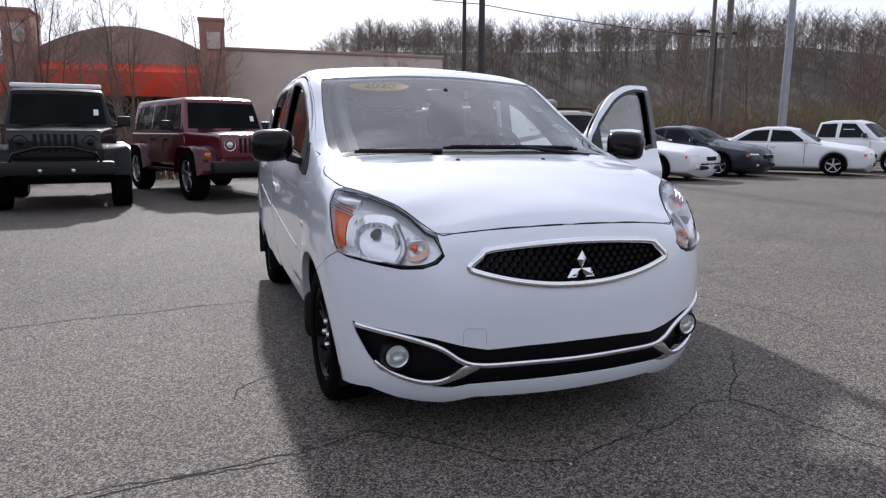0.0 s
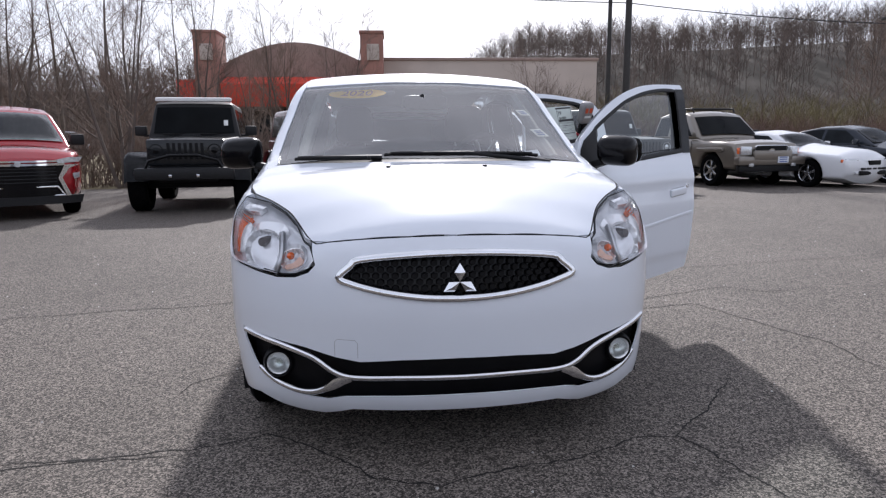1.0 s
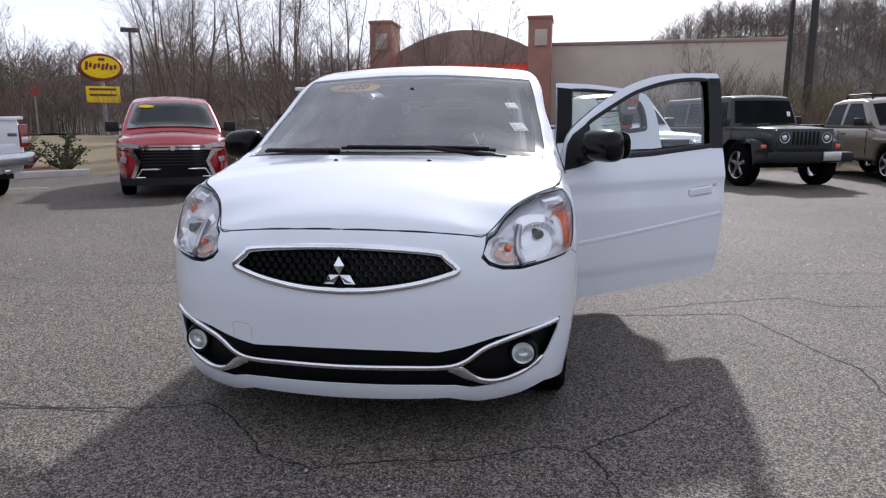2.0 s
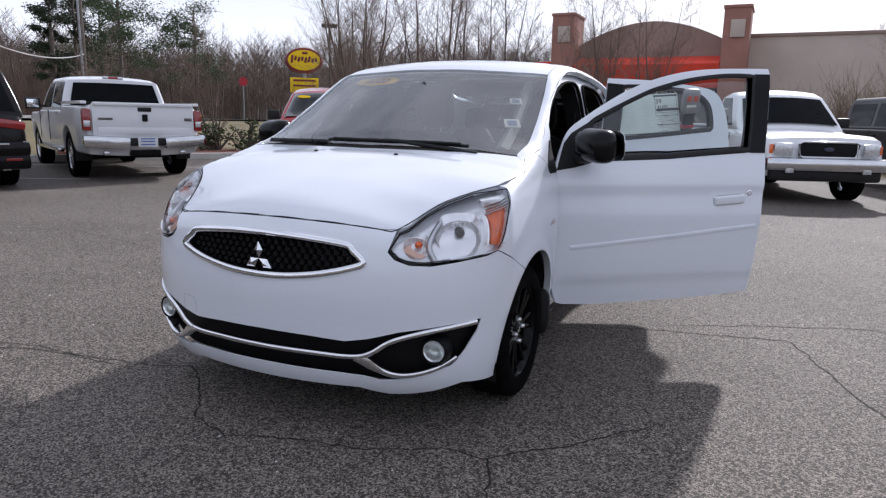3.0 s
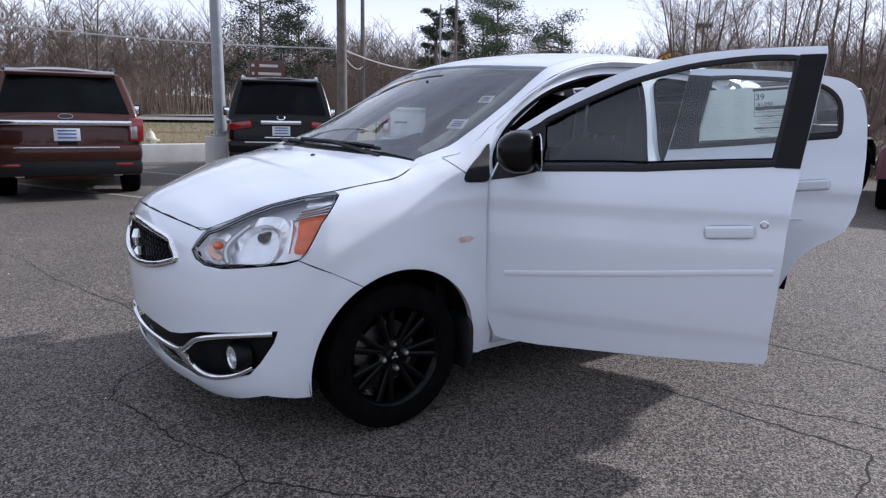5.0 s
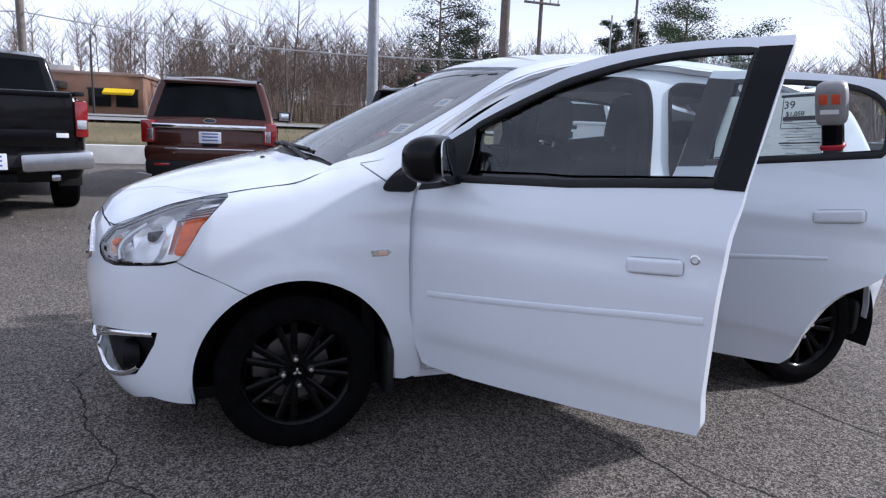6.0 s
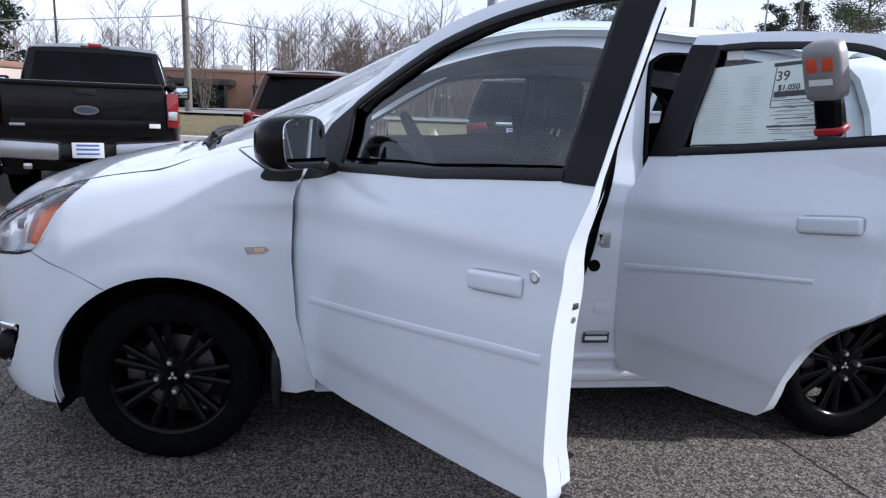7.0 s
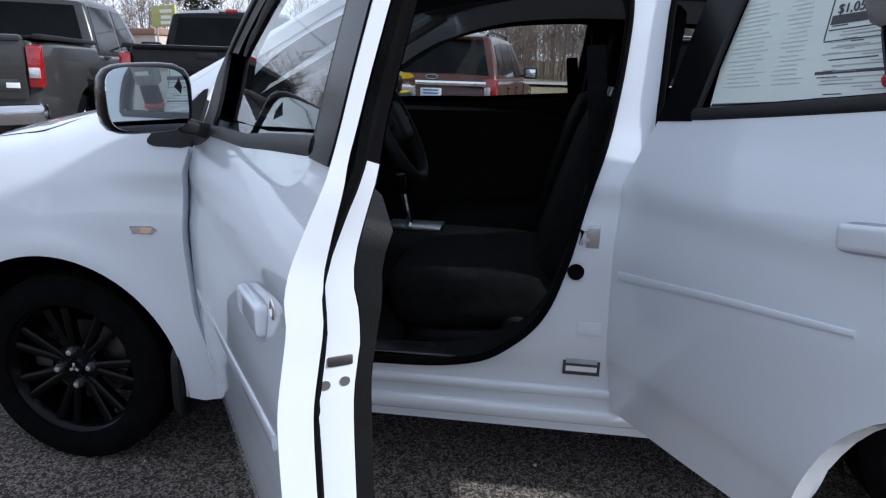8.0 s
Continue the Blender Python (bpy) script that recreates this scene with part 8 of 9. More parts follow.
dbox("wall", (22, 12, 3.4), (0, 6, 1.7), M_BRICKORANGE, label="orange-brown brick wall")
dbox("coping", (22.3, 12.3, 0.25), (0, 6, 3.45), M_ROOFBROWN)
dbox("porch", (7.0, 2.2, 0.5), (2.0, -0.9, 2.45), M_DARKPOLE, label="dark porch roof")
for x in (-1.2, 2.0, 5.2):
    dbox("porch_post", (0.25, 0.25, 2.3), (x, -1.8, 1.15), M_DARKPOLE)
dbox("porch_doors", (5.4, 0.2, 2.2), (2.0, -0.08, 1.1), M_CARGLASS)
for x in (-8.5, -6.0, 7.8, 9.8):
    w = dbox("window", (1.6, 0.2, 1.3), (x, -0.08, 1.6), M_CARGLASS)
    dbox("window_frame", (1.8, 0.12, 0.12), (x, -0.12, 2.3), M_DARKPOLE, parent=w)
dbox("yellow_awning", (2.2, 1.0, 0.20), (9.3, -0.6, 2.1), M_YELLOW, label="yellow awning", rot=(20, 0, 0))
M_MAROONSIGN = mat("maroon_letters", (0.20, 0.02, 0.02), 0.5, scale=10, vary=0.1)
for x, w, h in ((-5.5, 3.2, 0.5), (-5.5, 2.8, 0.28)):
    dbox("sign_bar", (w, 0.15, h), (x, -0.12, 2.85 if h > 0.4 else 2.4), M_MAROONSIGN if h > 0.4 else M_PAPER, 0.02, "illegible sign bar")
dbox("roof_unit", (2.0, 1.6, 0.6), (4, 5, 3.9), M_CONCRETE)

# second low building behind the grey pickup
shop2 = empty("shop_building", "pale low shop behind the road", "building", pose(-56, -38, float(land(-56, -38)) - 0.3, 0, 0, 66))
bm = bmesh.new()
box(bm, (16, 9, 3.2), (0, 4.5, 1.6), 0.05)
part("wall", bm, M_STUCCO, shop2)
bm = bmesh.new()
box(bm, (16.4, 9.4, 0.5), (0, 4.5, 3.3), 0.08)
part("roof", bm, M_BRICKORANGE, shop2)
for x in (-5, -2, 1, 4):
    bm = bmesh.new()
    box(bm, (1.6, 0.2, 1.5), (x, -0.05, 1.4), 0.02)
    part("window", bm, M_CARGLASS, shop2)

# ---- poles, wires, signs ----
def lamp_pole(label, x, y, height, r, material, base=0.0, head=True, z=None, lean=0.0):
    p = empty("street_lamp", label, "street lamp", pose(x, y, float(land(x, y)) if z is None else z, 0, lean, 0))
    bm = bmesh.new()
    between(bm, (0, 0, base), (0, 0, height), r, r * 0.62, 18)
    part("pole", bm, material, p)
    if base:
        bm = bmesh.new()
        cyl(bm, 0.36, 0.34, base + 0.3, (0, 0, (base - 0.3) / 2), seg=28)
        part("footing", bm, M_CONCRETE, p, "round concrete footing")
        bm = bmesh.new()
        box(bm, (0.40, 0.40, 0.04), (0, 0, base + 0.02), 0.01)
        part("base_plate", bm, material, p)
        for sx in (1, -1):
            for sy in (1, -1):
                bm = bmesh.new()
                cyl(bm, 0.018, 0.018, 0.09, (sx * 0.15, sy * 0.15, base + 0.08), seg=8)
                part("bolt", bm, material, p)
    if head:
        for sx in (1, -1):
            bm = bmesh.new()
            between(bm, (0, 0, height - 0.1), (sx * 0.7, 0, height), 0.035)
            part("arm", bm, material, p)
            bm = bmesh.new()
            box(bm, (0.55, 0.32, 0.14), (sx * 0.85, 0, height), 0.04)
            part("lamp_head", bm, M_DARKPOLE, p)
    return p


lamp_pole("grey steel lot lamp on a round concrete footing", -12.52, 3.45, 9.0, 0.135, M_GALV, 0.62, True, 0.0)
lamp_pole("pale steel lot lamp behind white cars", 20.3, 17.6, 10.0, 0.16, M_GALV, 0.4, True, 0.0)
lamp_pole("dark lot lamp by the hill road", 22.95, 24.5, 5.6, 0.09, M_DARKPOLE, 0, True)
lamp_pole("dark lot lamp beside a dark pole", 10.1, 25.4, 9.5, 0.11, M_DARKPOLE, 0, False)
lamp_pole("dark tall sign pole behind the row", 10.75, 25.0, 13.0, 0.16, M_DARKPOLE, 0, False)
lamp_pole("thin flag pole on the far verge", -18.6, 13.6, 4.9, 0.045, M_GALV, 0, False)
lamp_pole("twin-headed lamp by the restaurant", -45.0, -19.0, 8.5, 0.09, M_DARKPOLE, 0, True)
lamp_pole("dark lamp by the restaurant", -48.0, -7.0, 5.2, 0.08, M_DARKPOLE, 0, False)


def wood_pole(label, x, y, height, r=0.15, arms=1, lean=0.0):
    p = empty("utility_pole", label, "utility pole", pose(x, y, float(land(x, y)), 0, lean, 0))
    bm = bmesh.new()
    between(bm, (0, 0, -0.2), (0, 0, height), r, r * 0.7, 14)
    part("pole", bm, M_WOODPOLE, p)
    for k in range(arms):
        bm = bmesh.new()
        box(bm, (0.12, 2.2, 0.12), (0.1, 0, height - 0.5 - k * 0.9), 0.02)
        a = part("crossarm", bm, M_WOODPOLE, p)
        for y2 in (-1.0, -0.5, 0.5, 1.0):
            bm = bmesh.new()
            cyl(bm, 0.05, 0.03, 0.18, (0.1, y2, height - 0.35 - k * 0.9), seg=10)
            part("insulator", bm, M_GALV, a)
    return p


wood_pole("weathered wooden utility pole on the verge", -16.85, 8.65, 10.5, 0.165, 0)
wood_pole("distant wooden utility pole with crossarms", -32.4, 17.8, 8.6, 0.14, 2)
wood_pole("wooden utility pole across the road", -25.3, -6.2, 11.0, 0.15, 1)
wood_pole("tall wooden utility pole by the hill road", 22.5, 23.2, 14.0, 0.17, 1)
wood_pole("second wooden utility pole by the hill road", 22.2, 23.9, 7.0, 0.13, 0)
wood_pole("thin wooden utility pole far to the north-west", -25.6, 19.4, 9.5, 0.08, 0)


def cable(a, b, sag, r=0.018, material=None, label="slack dark overhead cable"):
    a, b = Vector(a), Vector(b)
    pts = [a.lerp(b, t) - Vector((0, 0, 4 * sag * t * (1 - t))) for t in np.linspace(0, 1, 25)]
    return tagged(part("overhead_cable", tube(pts, r, 5), material or M_WIRE), label, "cable")


W = (-16.85, 8.65)
cable((*W, 3.15), (-25.3, -6.2, 4.45), 0.35, 0.022, M_PALEWIRE, "pale overhead cable over the verge")
cable((-25.3, -6.2, 4.45), (-40, -60, 5.0), 0.8, 0.022, M_PALEWIRE, "pale overhead cable over the verge")
cable((*W, 3.15), (-25.6, 19.4, 3.6), 0.4, 0.022, M_PALEWIRE, "pale overhead cable over the verge")
cable((*W, 3.05), (-32.4, 17.8, 3.8), 0.3, 0.018, M_PALEWIRE, "pale overhead cable over the verge")
for z, s in ((9.6, 0.8), (9.9, 1.0)):
    cable((*W, z), (-25.3, -6.2, z + 0.6), s, 0.014)
    cable((-25.3, -6.2, z + 0.6), (-44, -60, z + 1), s, 0.014)
    cable((*W, z), (-25.6, 19.4, z - 0.8), s, 0.012)
cable((-25.3, -6.2, 8.6), (-60, 10, 8.0), 0.9, 0.016)
cable((-25.3, -6.2, 6.5), (-10.0, 40, 9.0), 1.2, 0.014)
cable((10.75, 25.0, 6.6), (22.5, 23.2, 5.6), 0.15, 0.02)
cable((10.75, 25.0, 6.6), (-20, 40, 12.5), 0.7, 0.02)
cable((22.5, 23.2, 12.0), (-20, 34, 14.0), 0.9, 0.018)
cable((22.5, 23.2, 12.0), (70, 18, 12.5), 0.9, 0.018)

sign = empty("road_sign", "brown guide sign on two posts", "sign", pose(-19.7, 7.3, float(land(-19.7, 7.3)), 0, 0, 72))
M_BROWNSIGN = mat("brown_sign_sheet", (0.105, 0.045, 0.035), 0.5, scale=5, vary=0.1)
for x in (-0.35, 0.35):
    bm = bmesh.new()
    between(bm, (x, 0.05, 0), (x, 0.05, 2.2), 0.035)
    part("post", bm, M_GALV, sign)
bm = bmesh.new()
box(bm, (1.15, 0.03, 0.62), (0, 0, 2.12), 0.01)
face = part("sign_face", bm, M_BROWNSIGN, sign, "brown sign face")
for x, z, w in ((0.05, 2.26, 0.6), (0.08, 2.0, 0.75), (-0.46, 2.26, 0.1), (-0.46, 2.0, 0.08)):
    bm = bmesh.new()
    box(bm, (w, 0.012, 0.09), (x, -0.02, z), 0.002)
    part("sign_line", bm, M_CONCRETE, face, "illegible pale line")
sign = empty("restaurant_sign", "yellow and red oval sign on a pole", "sign", pose(-36.26, 51.39, -0.41, 0, 0, 35) @ Matrix.Scale(1.58, 4))
bm = bmesh.new()
between(bm, (0, 0.1, 0), (0, 0.1, 3.7), 0.12)
part("post", bm, M_GALV, sign)
oval("rim", sign, M_MAROONSIGN, (0, 0, 4.1), 2.25, 1.5, 0.30, "dark red rim")
oval("face", sign, M_YELLOW, (0, -0.05, 4.1), 2.0, 1.25, 0.32, "yellow oval face")
bm = bmesh.new()
for k, hgt in enumerate((0.46, 0.26, 0.30, 0.26, 0.34, 0.36, 0.26, 0.24)):
    box(bm, (0.15, 0.3, hgt), (-0.68 + 0.195 * k, -0.08, 4.16 - 0.012 * k + 0.05 * (k % 2)), 0.04, (0, 8 + 5 * (k % 3), 0))
box(bm, (0.34, 0.3, 0.16), (0.05, -0.08, 4.50), 0.06)
part("logo_shape", bm, M_MAROONSIGN, sign, "dark red lettering shape")
bm = bmesh.new()
box(bm, (1.65, 0.25, 0.85), (0, 0, 2.68), 0.04)
brd = part("message_board", bm, M_YELLOW, sign, "yellow message board")
for z, c in ((2.95, M_MAROONSIGN), (2.65, M_MAROONSIGN)):
    bm = bmesh.new()
    box(bm, (1.3, 0.28, 0.11), (0, -0.01, z), 0.01)
    part("message_bar", bm, c, brd, "illegible message bar")
sign = empty("shop_sign", "yellow-green shop sign board on posts", "sign", pose(-49.8, -28.1, float(land(-49.8, -28.1)), 0, 0, 62))
for x in (-1.2, 1.2):
    bm = bmesh.new()
    between(bm, (x, 0.1, 0), (x, 0.1, 4.6), 0.08)
    part("post", bm, M_GALV, sign)
M_OLIVE = mat("yellow_green_board", (0.42, 0.40, 0.12), 0.5, scale=4, vary=0.15)
bm = bmesh.new()
box(bm, (3.2, 0.2, 1.6), (0, 0, 4.0), 0.04)
brd = part("board", bm, M_OLIVE, sign)
for z, w in ((4.35, 1.6), (3.9, 1.3), (3.5, 1.5)):
    bm = bmesh.new()
    box(bm, (w, 0.24, 0.25), (0.4, -0.01, z), 0.02)
    part("board_bar", bm, M_PAPER, brd, "illegible white bar")
stop = empty("stop_sign", "red stop sign on a thin post", "sign", pose(-26.2, 30.7, float(land(-26.2, 30.7)), 0, 0, 40))
bm = bmesh.new()
between(bm, (0, 0.02, 0), (0, 0.02, 2.6), 0.03)
part("post", bm, M_GALV, stop)
bm = bmesh.new()
cyl(bm, 0.27, 0.27, 0.02, (0, 0, 2.35), (90, 0, 0), 8)
part("plate", bm, M_BOXRED, stop)
# small oval sign by the planting bed, and a lamp on a pole far off
mini = empty("entrance_sign", "small yellow and red oval sign by the shrubs", "sign", pose(-16.3, 16.2, float(land(-16.3, 16.2)), 0, 0, 40))
bm = bmesh.new()
between(bm, (0, 0.03, 0), (0, 0.03, 0.9), 0.03)
part("post", bm, M_GALV, mini)
oval("rim", mini, M_MAROONSIGN, (0, 0, 0.97), 0.56, 0.40, 0.06, "dark red rim")
oval("face", mini, M_YELLOW, (0, -0.012, 0.97), 0.48, 0.32, 0.06, "yellow face")
lot_lamp = empty("lot_lamp", "dark box lamp on a tall pole among the trees", "street lamp", pose(-31.0, 47.6, -0.5, 0, 0, 33))
bm = bmesh.new()
between(bm, (0, 0, 0), (0, 0, 9.0), 0.09)
part("pole", bm, M_DARKPOLE, lot_lamp)
bm = bmesh.new()
box(bm, (1.3, 0.45, 0.32), (0, 0, 9.0), 0.05)
part("lamp_head", bm, M_DARKPOLE, lot_lamp)
# fire hydrant behind the wall
hyd = empty("fire_hydrant", "cream fire hydrant on the grass behind the wall", "hydrant", pose(-15.3, 2.55, float(land(-15.3, 2.55)), 0, 0, 0))
M_CREAM = mat("cream_hydrant_paint", (0.52, 0.50, 0.36), 0.5, scale=12, vary=0.1)
bm = lathe([(0, 0.0), (0, 0.17), (0.05, 0.17), (0.05, 0.11), (0.42, 0.11), (0.44, 0.14), (0.48, 0.14), (0.50, 0.12), (0.60, 0.09), (0.65, 0.05), (0.66, 0.03), (0.72, 0.03), (0.72, 0)], 20)
bmesh.ops.rotate(bm, verts=bm.verts, matrix=Matrix.Rotation(radians(-90), 3, "Y"))
part("barrel", bm, M_CREAM, hyd)
for a in (0, 90, 180):
    bm = bmesh.new()
    cyl(bm, 0.06, 0.055, 0.12, (0.15 * math.cos(radians(a)), 0.15 * math.sin(radians(a)), 0.40), (0, 90, a), 12)
    part("outlet", bm, M_CREAM, hyd)
# distant cars on the road corner
for label, P, x, y, h in (("small pale car far off at the road corner", P_OLDWHITE, -19.5, 33.0, 60), ("small dark car far off at the road corner", P_NAVY, -15.5, 35.0, 30)):
    sedan(label, P, pose(x, y, float(land(x, y)), 0, 0, h), "saloon")

# ---- trees and brush ----
M_BARK = mat("grey_brown_bark", (0.125, 0.10, 0.085), 0.9, scale=3, vary=0.25, bump=0.3, bump_scale=40)
M_TWIG = mat("bare_twigs", (0.16, 0.115, 0.092), 0.9, scale=1.2, vary=0.22, island=0.25)
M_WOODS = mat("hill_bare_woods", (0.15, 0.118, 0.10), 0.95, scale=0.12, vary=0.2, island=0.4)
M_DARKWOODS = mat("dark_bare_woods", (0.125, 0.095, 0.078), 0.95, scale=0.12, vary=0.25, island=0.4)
M_PINE = mat("pine_needles", (0.055, 0.085, 0.035), 0.8, scale=0.8, vary=0.3, island=0.35)
M_IVY = mat("dark_ivy", (0.022, 0.034, 0.014), 0.8, scale=1.0, vary=0.3, island=0.4)
M_SHRUB = mat("green_shrub_leaves", (0.06, 0.085, 0.03), 0.7, scale=2, vary=0.3, island=0.4)
M_BUDS = mat("yellow_green_brush", (0.15, 0.125, 0.055), 0.9, scale=0.6, vary=0.25, island=0.4)
M_REDBUD = mat("russet_brush", (0.14, 0.088, 0.068), 0.9, scale=0.6, vary=0.25, island=0.4)


class Twigs:
    """Collects tapered sticks as one cheap mesh."""

    def __init__(self):
        self.v, self.f = [], []

    def stick(self, a, b, r0, r1, n=3):
        d = (b - a)
        if d.length < 1e-4:
            return
        q = d.to_track_quat("Z", "Y")
        base = len(self.v)
        for p, r in ((a, r0), (b, r1)):
            for k in range(n):
                t = 2 * math.pi * k / n
                self.v.append(p + q @ Vector((r * math.cos(t), r * math.sin(t), 0)))
        for k in range(n):
            self.f.append((base + k, base + (k + 1) % n, base + n + (k + 1) % n, base + n + k))

    def leaf(self, p, s, rng):
        n = Vector((rng.gauss(0, 1), rng.gauss(0, 1), rng.gauss(0, 1))).normalized()
        q = n.to_track_quat("Z", "Y")
        base = len(self.v)
        for x, y in ((-0.5, 0), (0, -0.35), (0.5, 0), (0, 0.35)):
            self.v.append(p + q @ Vector((x * s, y * s, 0)))
        self.f.append((base, base + 1, base + 2, base + 3))

    def mesh(self, name, material):
        me = bpy.data.meshes.new(name)
        me.from_pydata([tuple(p) for p in self.v], [], self.f)
        me.materials.append(material)
        me.shade_smooth()
        return me


def leader(limbs, twigs, base, way, height, r, rng, fine=0.0030):
    """One upright stem with thin side branches that fork twice and turn up."""
    n = 14
    pts = [base.copy()]
    d = way.copy()
    for i in range(n):
        d = (d + Vector((rng.gauss(0, 0.05), rng.gauss(0, 0.05), 0.06))).normalized()
        pts.append(pts[-1] + d * height / n)
    for i, (a, b) in enumerate(zip(pts, pts[1:])):
        r0, r1 = r * (1 - i / n) + 0.006, r * (1 - (i + 1) / n) + 0.006
        limbs.stick(a, b, r0, r1, 6 if i < 7 else 4)
        if i < 3:
            continue
        for _ in range(rng.choice((1, 2, 2))):
            t = rng.uniform(0, 6.28)
            side = Vector((math.cos(t), math.sin(t), rng.uniform(0.5, 1.2))).normalized()
            branch(limbs, twigs, a.lerp(b, rng.random()), side, (0.10 + 0.30 * (1 - i / n)) * height * rng.uniform(0.55, 1.1), r1 * 0.42, 2, rng, fine)


def branch(limbs, twigs, p, way, length, r, depth, rng, fine):
    steps = 4 if depth == 2 else 3
    a, d = p.copy(), way.copy()
    for i in range(steps):
        d = (d + Vector((rng.gauss(0, 0.13), rng.gauss(0, 0.13), 0.10 + rng.gauss(0, 0.06)))).normalized()
        b = a + d * length / steps
        r0, r1 = max(r * (1 - 0.7 * i / steps), fine * 1.1), max(r * (1 - 0.7 * (i + 1) / steps), fine * 0.85)
        (limbs if r > 0.02 else twigs).stick(a, b, r0, r1, 4 if r > 0.02 else 3)
        if depth:
            for _ in range(2 if depth == 2 else rng.choice((1, 2))):
                side = Vector((rng.gauss(0, 1), rng.gauss(0, 1), rng.gauss(0.2, 0.5)))
                side = (side - d * side.dot(d)).normalized()
                branch(limbs, twigs, b, (d + side * rng.uniform(0.45, 1.0)).normalized(), length * rng.uniform(0.28, 0.5), r1 * 0.6, depth - 1, rng, fine)
        a = b


TREES = []
for seed, (h, r, stems) in enumerate(((8.5, 0.085, 3), (7.6, 0.06, 4), (9.5, 0.105, 2), (6.4, 0.05, 5))):
    rng = random.Random(70 + seed)
    limbs, twigs = Twigs(), Twigs()
    for k in range(stems):
        t = 2 * math.pi * (k + rng.random() * 0.6) / stems
        lean = rng.uniform(0.08, 0.30)
        leader(limbs, twigs, Vector((0.12 * math.cos(t), 0.12 * math.sin(t), -0.2)), Vector((math.cos(t) * lean, math.sin(t) * lean, 1)).normalized(), h * rng.uniform(0.75, 1.05), r * rng.uniform(0.75, 1.1), rng)
    TREES.append((limbs.mesh("trunk", M_BARK), twigs.mesh("crown", M_TWIG)))
for seed, (h, r, stems) in enumerate(((9.0, 0.10, 2), (8.0, 0.08, 2), (10.5, 0.13, 1), (7.0, 0.07, 3))):
    rng = random.Random(90 + seed)
    limbs, twigs = Twigs(), Twigs()
    for k in range(stems):
        t = 2 * math.pi * (k + rng.random() * 0.6) / stems
        lean = rng.uniform(0.05, 0.22)
        leader(limbs, twigs, Vector((0.15 * math.cos(t), 0.15 * math.sin(t), -0.2)), Vector((math.cos(t) * lean, math.sin(t) * lean, 1)).normalized(), h * rng.uniform(0.8, 1.0), r * rng.uniform(0.8, 1.1), rng, 0.0065)
    TREES.append((limbs.mesh("trunk", M_BARK), twigs.mesh("crown", M_TWIG)))


def bare_tree(x, y, kind, scale=1.0, turn=0.0, label="bare deciduous tree with fine grey-brown twigs", group="bare trees round the lot", z=None):
    t = empty("bare_tree", label, "tree", pose(x, y, float(land(x, y)) if z is None else z, 0, 0, turn) @ Matrix.Scale(scale, 4), group)
    for nm, me in zip(("trunk", "crown"), TREES[kind]):
        new(nm, me).parent = t
    return t


rng = random.Random(7)
# row along the north edge of the lot
for x, y, k, s in ((-6.2, 14.7, 1, 0.86), (-4.5, 15.4, 3, 0.85), (-9.3, 16.0, 0, 0.80), (-11.2, 18.5, 1, 0.95), (-8.4, 21.0, 2, 0.85), (-13.6, 21.5, 0, 0.9), (-12.5, 26.0, 2, 0.85), (-16.8, 27.5, 1, 1.0),
                   (-3.4, 24.0, 3, 0.95), (-1.0, 17.4, 3, 0.75), (-5.5, 30.5, 1, 0.9), (-19.5, 34.0, 0, 1.0), (-22.5, 38.5, 2, 1.0), (-14.0, 38.0, 0, 1.05), (-9.0, 42.0, 1, 1.0), (-12.6, 12.9, 3, 0.62), (-14.9, 10.9, 3, 0.55),
                   (6.2, 22.0, 3, 0.62), (27.0, 26.0, 5, 1.0), (33.5, 24.5, 7, 1.1), (38.0, 22.0, 5, 1.2), (31.0, 36.0, 7, 1.2), (42.0, 28.0, 5, 1.2)):
    bare_tree(x, y, k, s, rng.uniform(0, 360))
# woods beyond the road
for i in range(46):
    x = rng.uniform(-78, -50)
    y = rng.uniform(-2, 60)
    bare_tree(x, y, 4 + rng.randrange(4), rng.uniform(0.55, 0.85), rng.uniform(0, 360), "bare tree in the woods across the road", "woods across the road")
for i in range(26):
    y = rng.uniform(18, 62)
    x = -36 - (y - 18) * 0.25 - rng.uniform(0, 12)
    bare_tree(x, y, 4 + rng.randrange(4), rng.uniform(0.5, 0.78), rng.uniform(0, 360), "bare tree in the woods across the road", "woods across the road")
for i in range(22):
    bare_tree(rng.uniform(-95, -68), rng.uniform(-75, -5), 4 + rng.randrange(4), rng.uniform(0.7, 1.0), rng.uniform(0, 360), "bare tree behind the restaurant", "trees behind the restaurant")
bare_tree(-43.0, -9.5, 3, 0.72, 40, "slim bare tree in front of the restaurant")
bare_tree(-38.5, 4.6, 2, 0.95, 120, "tall broken bare tree across the road")

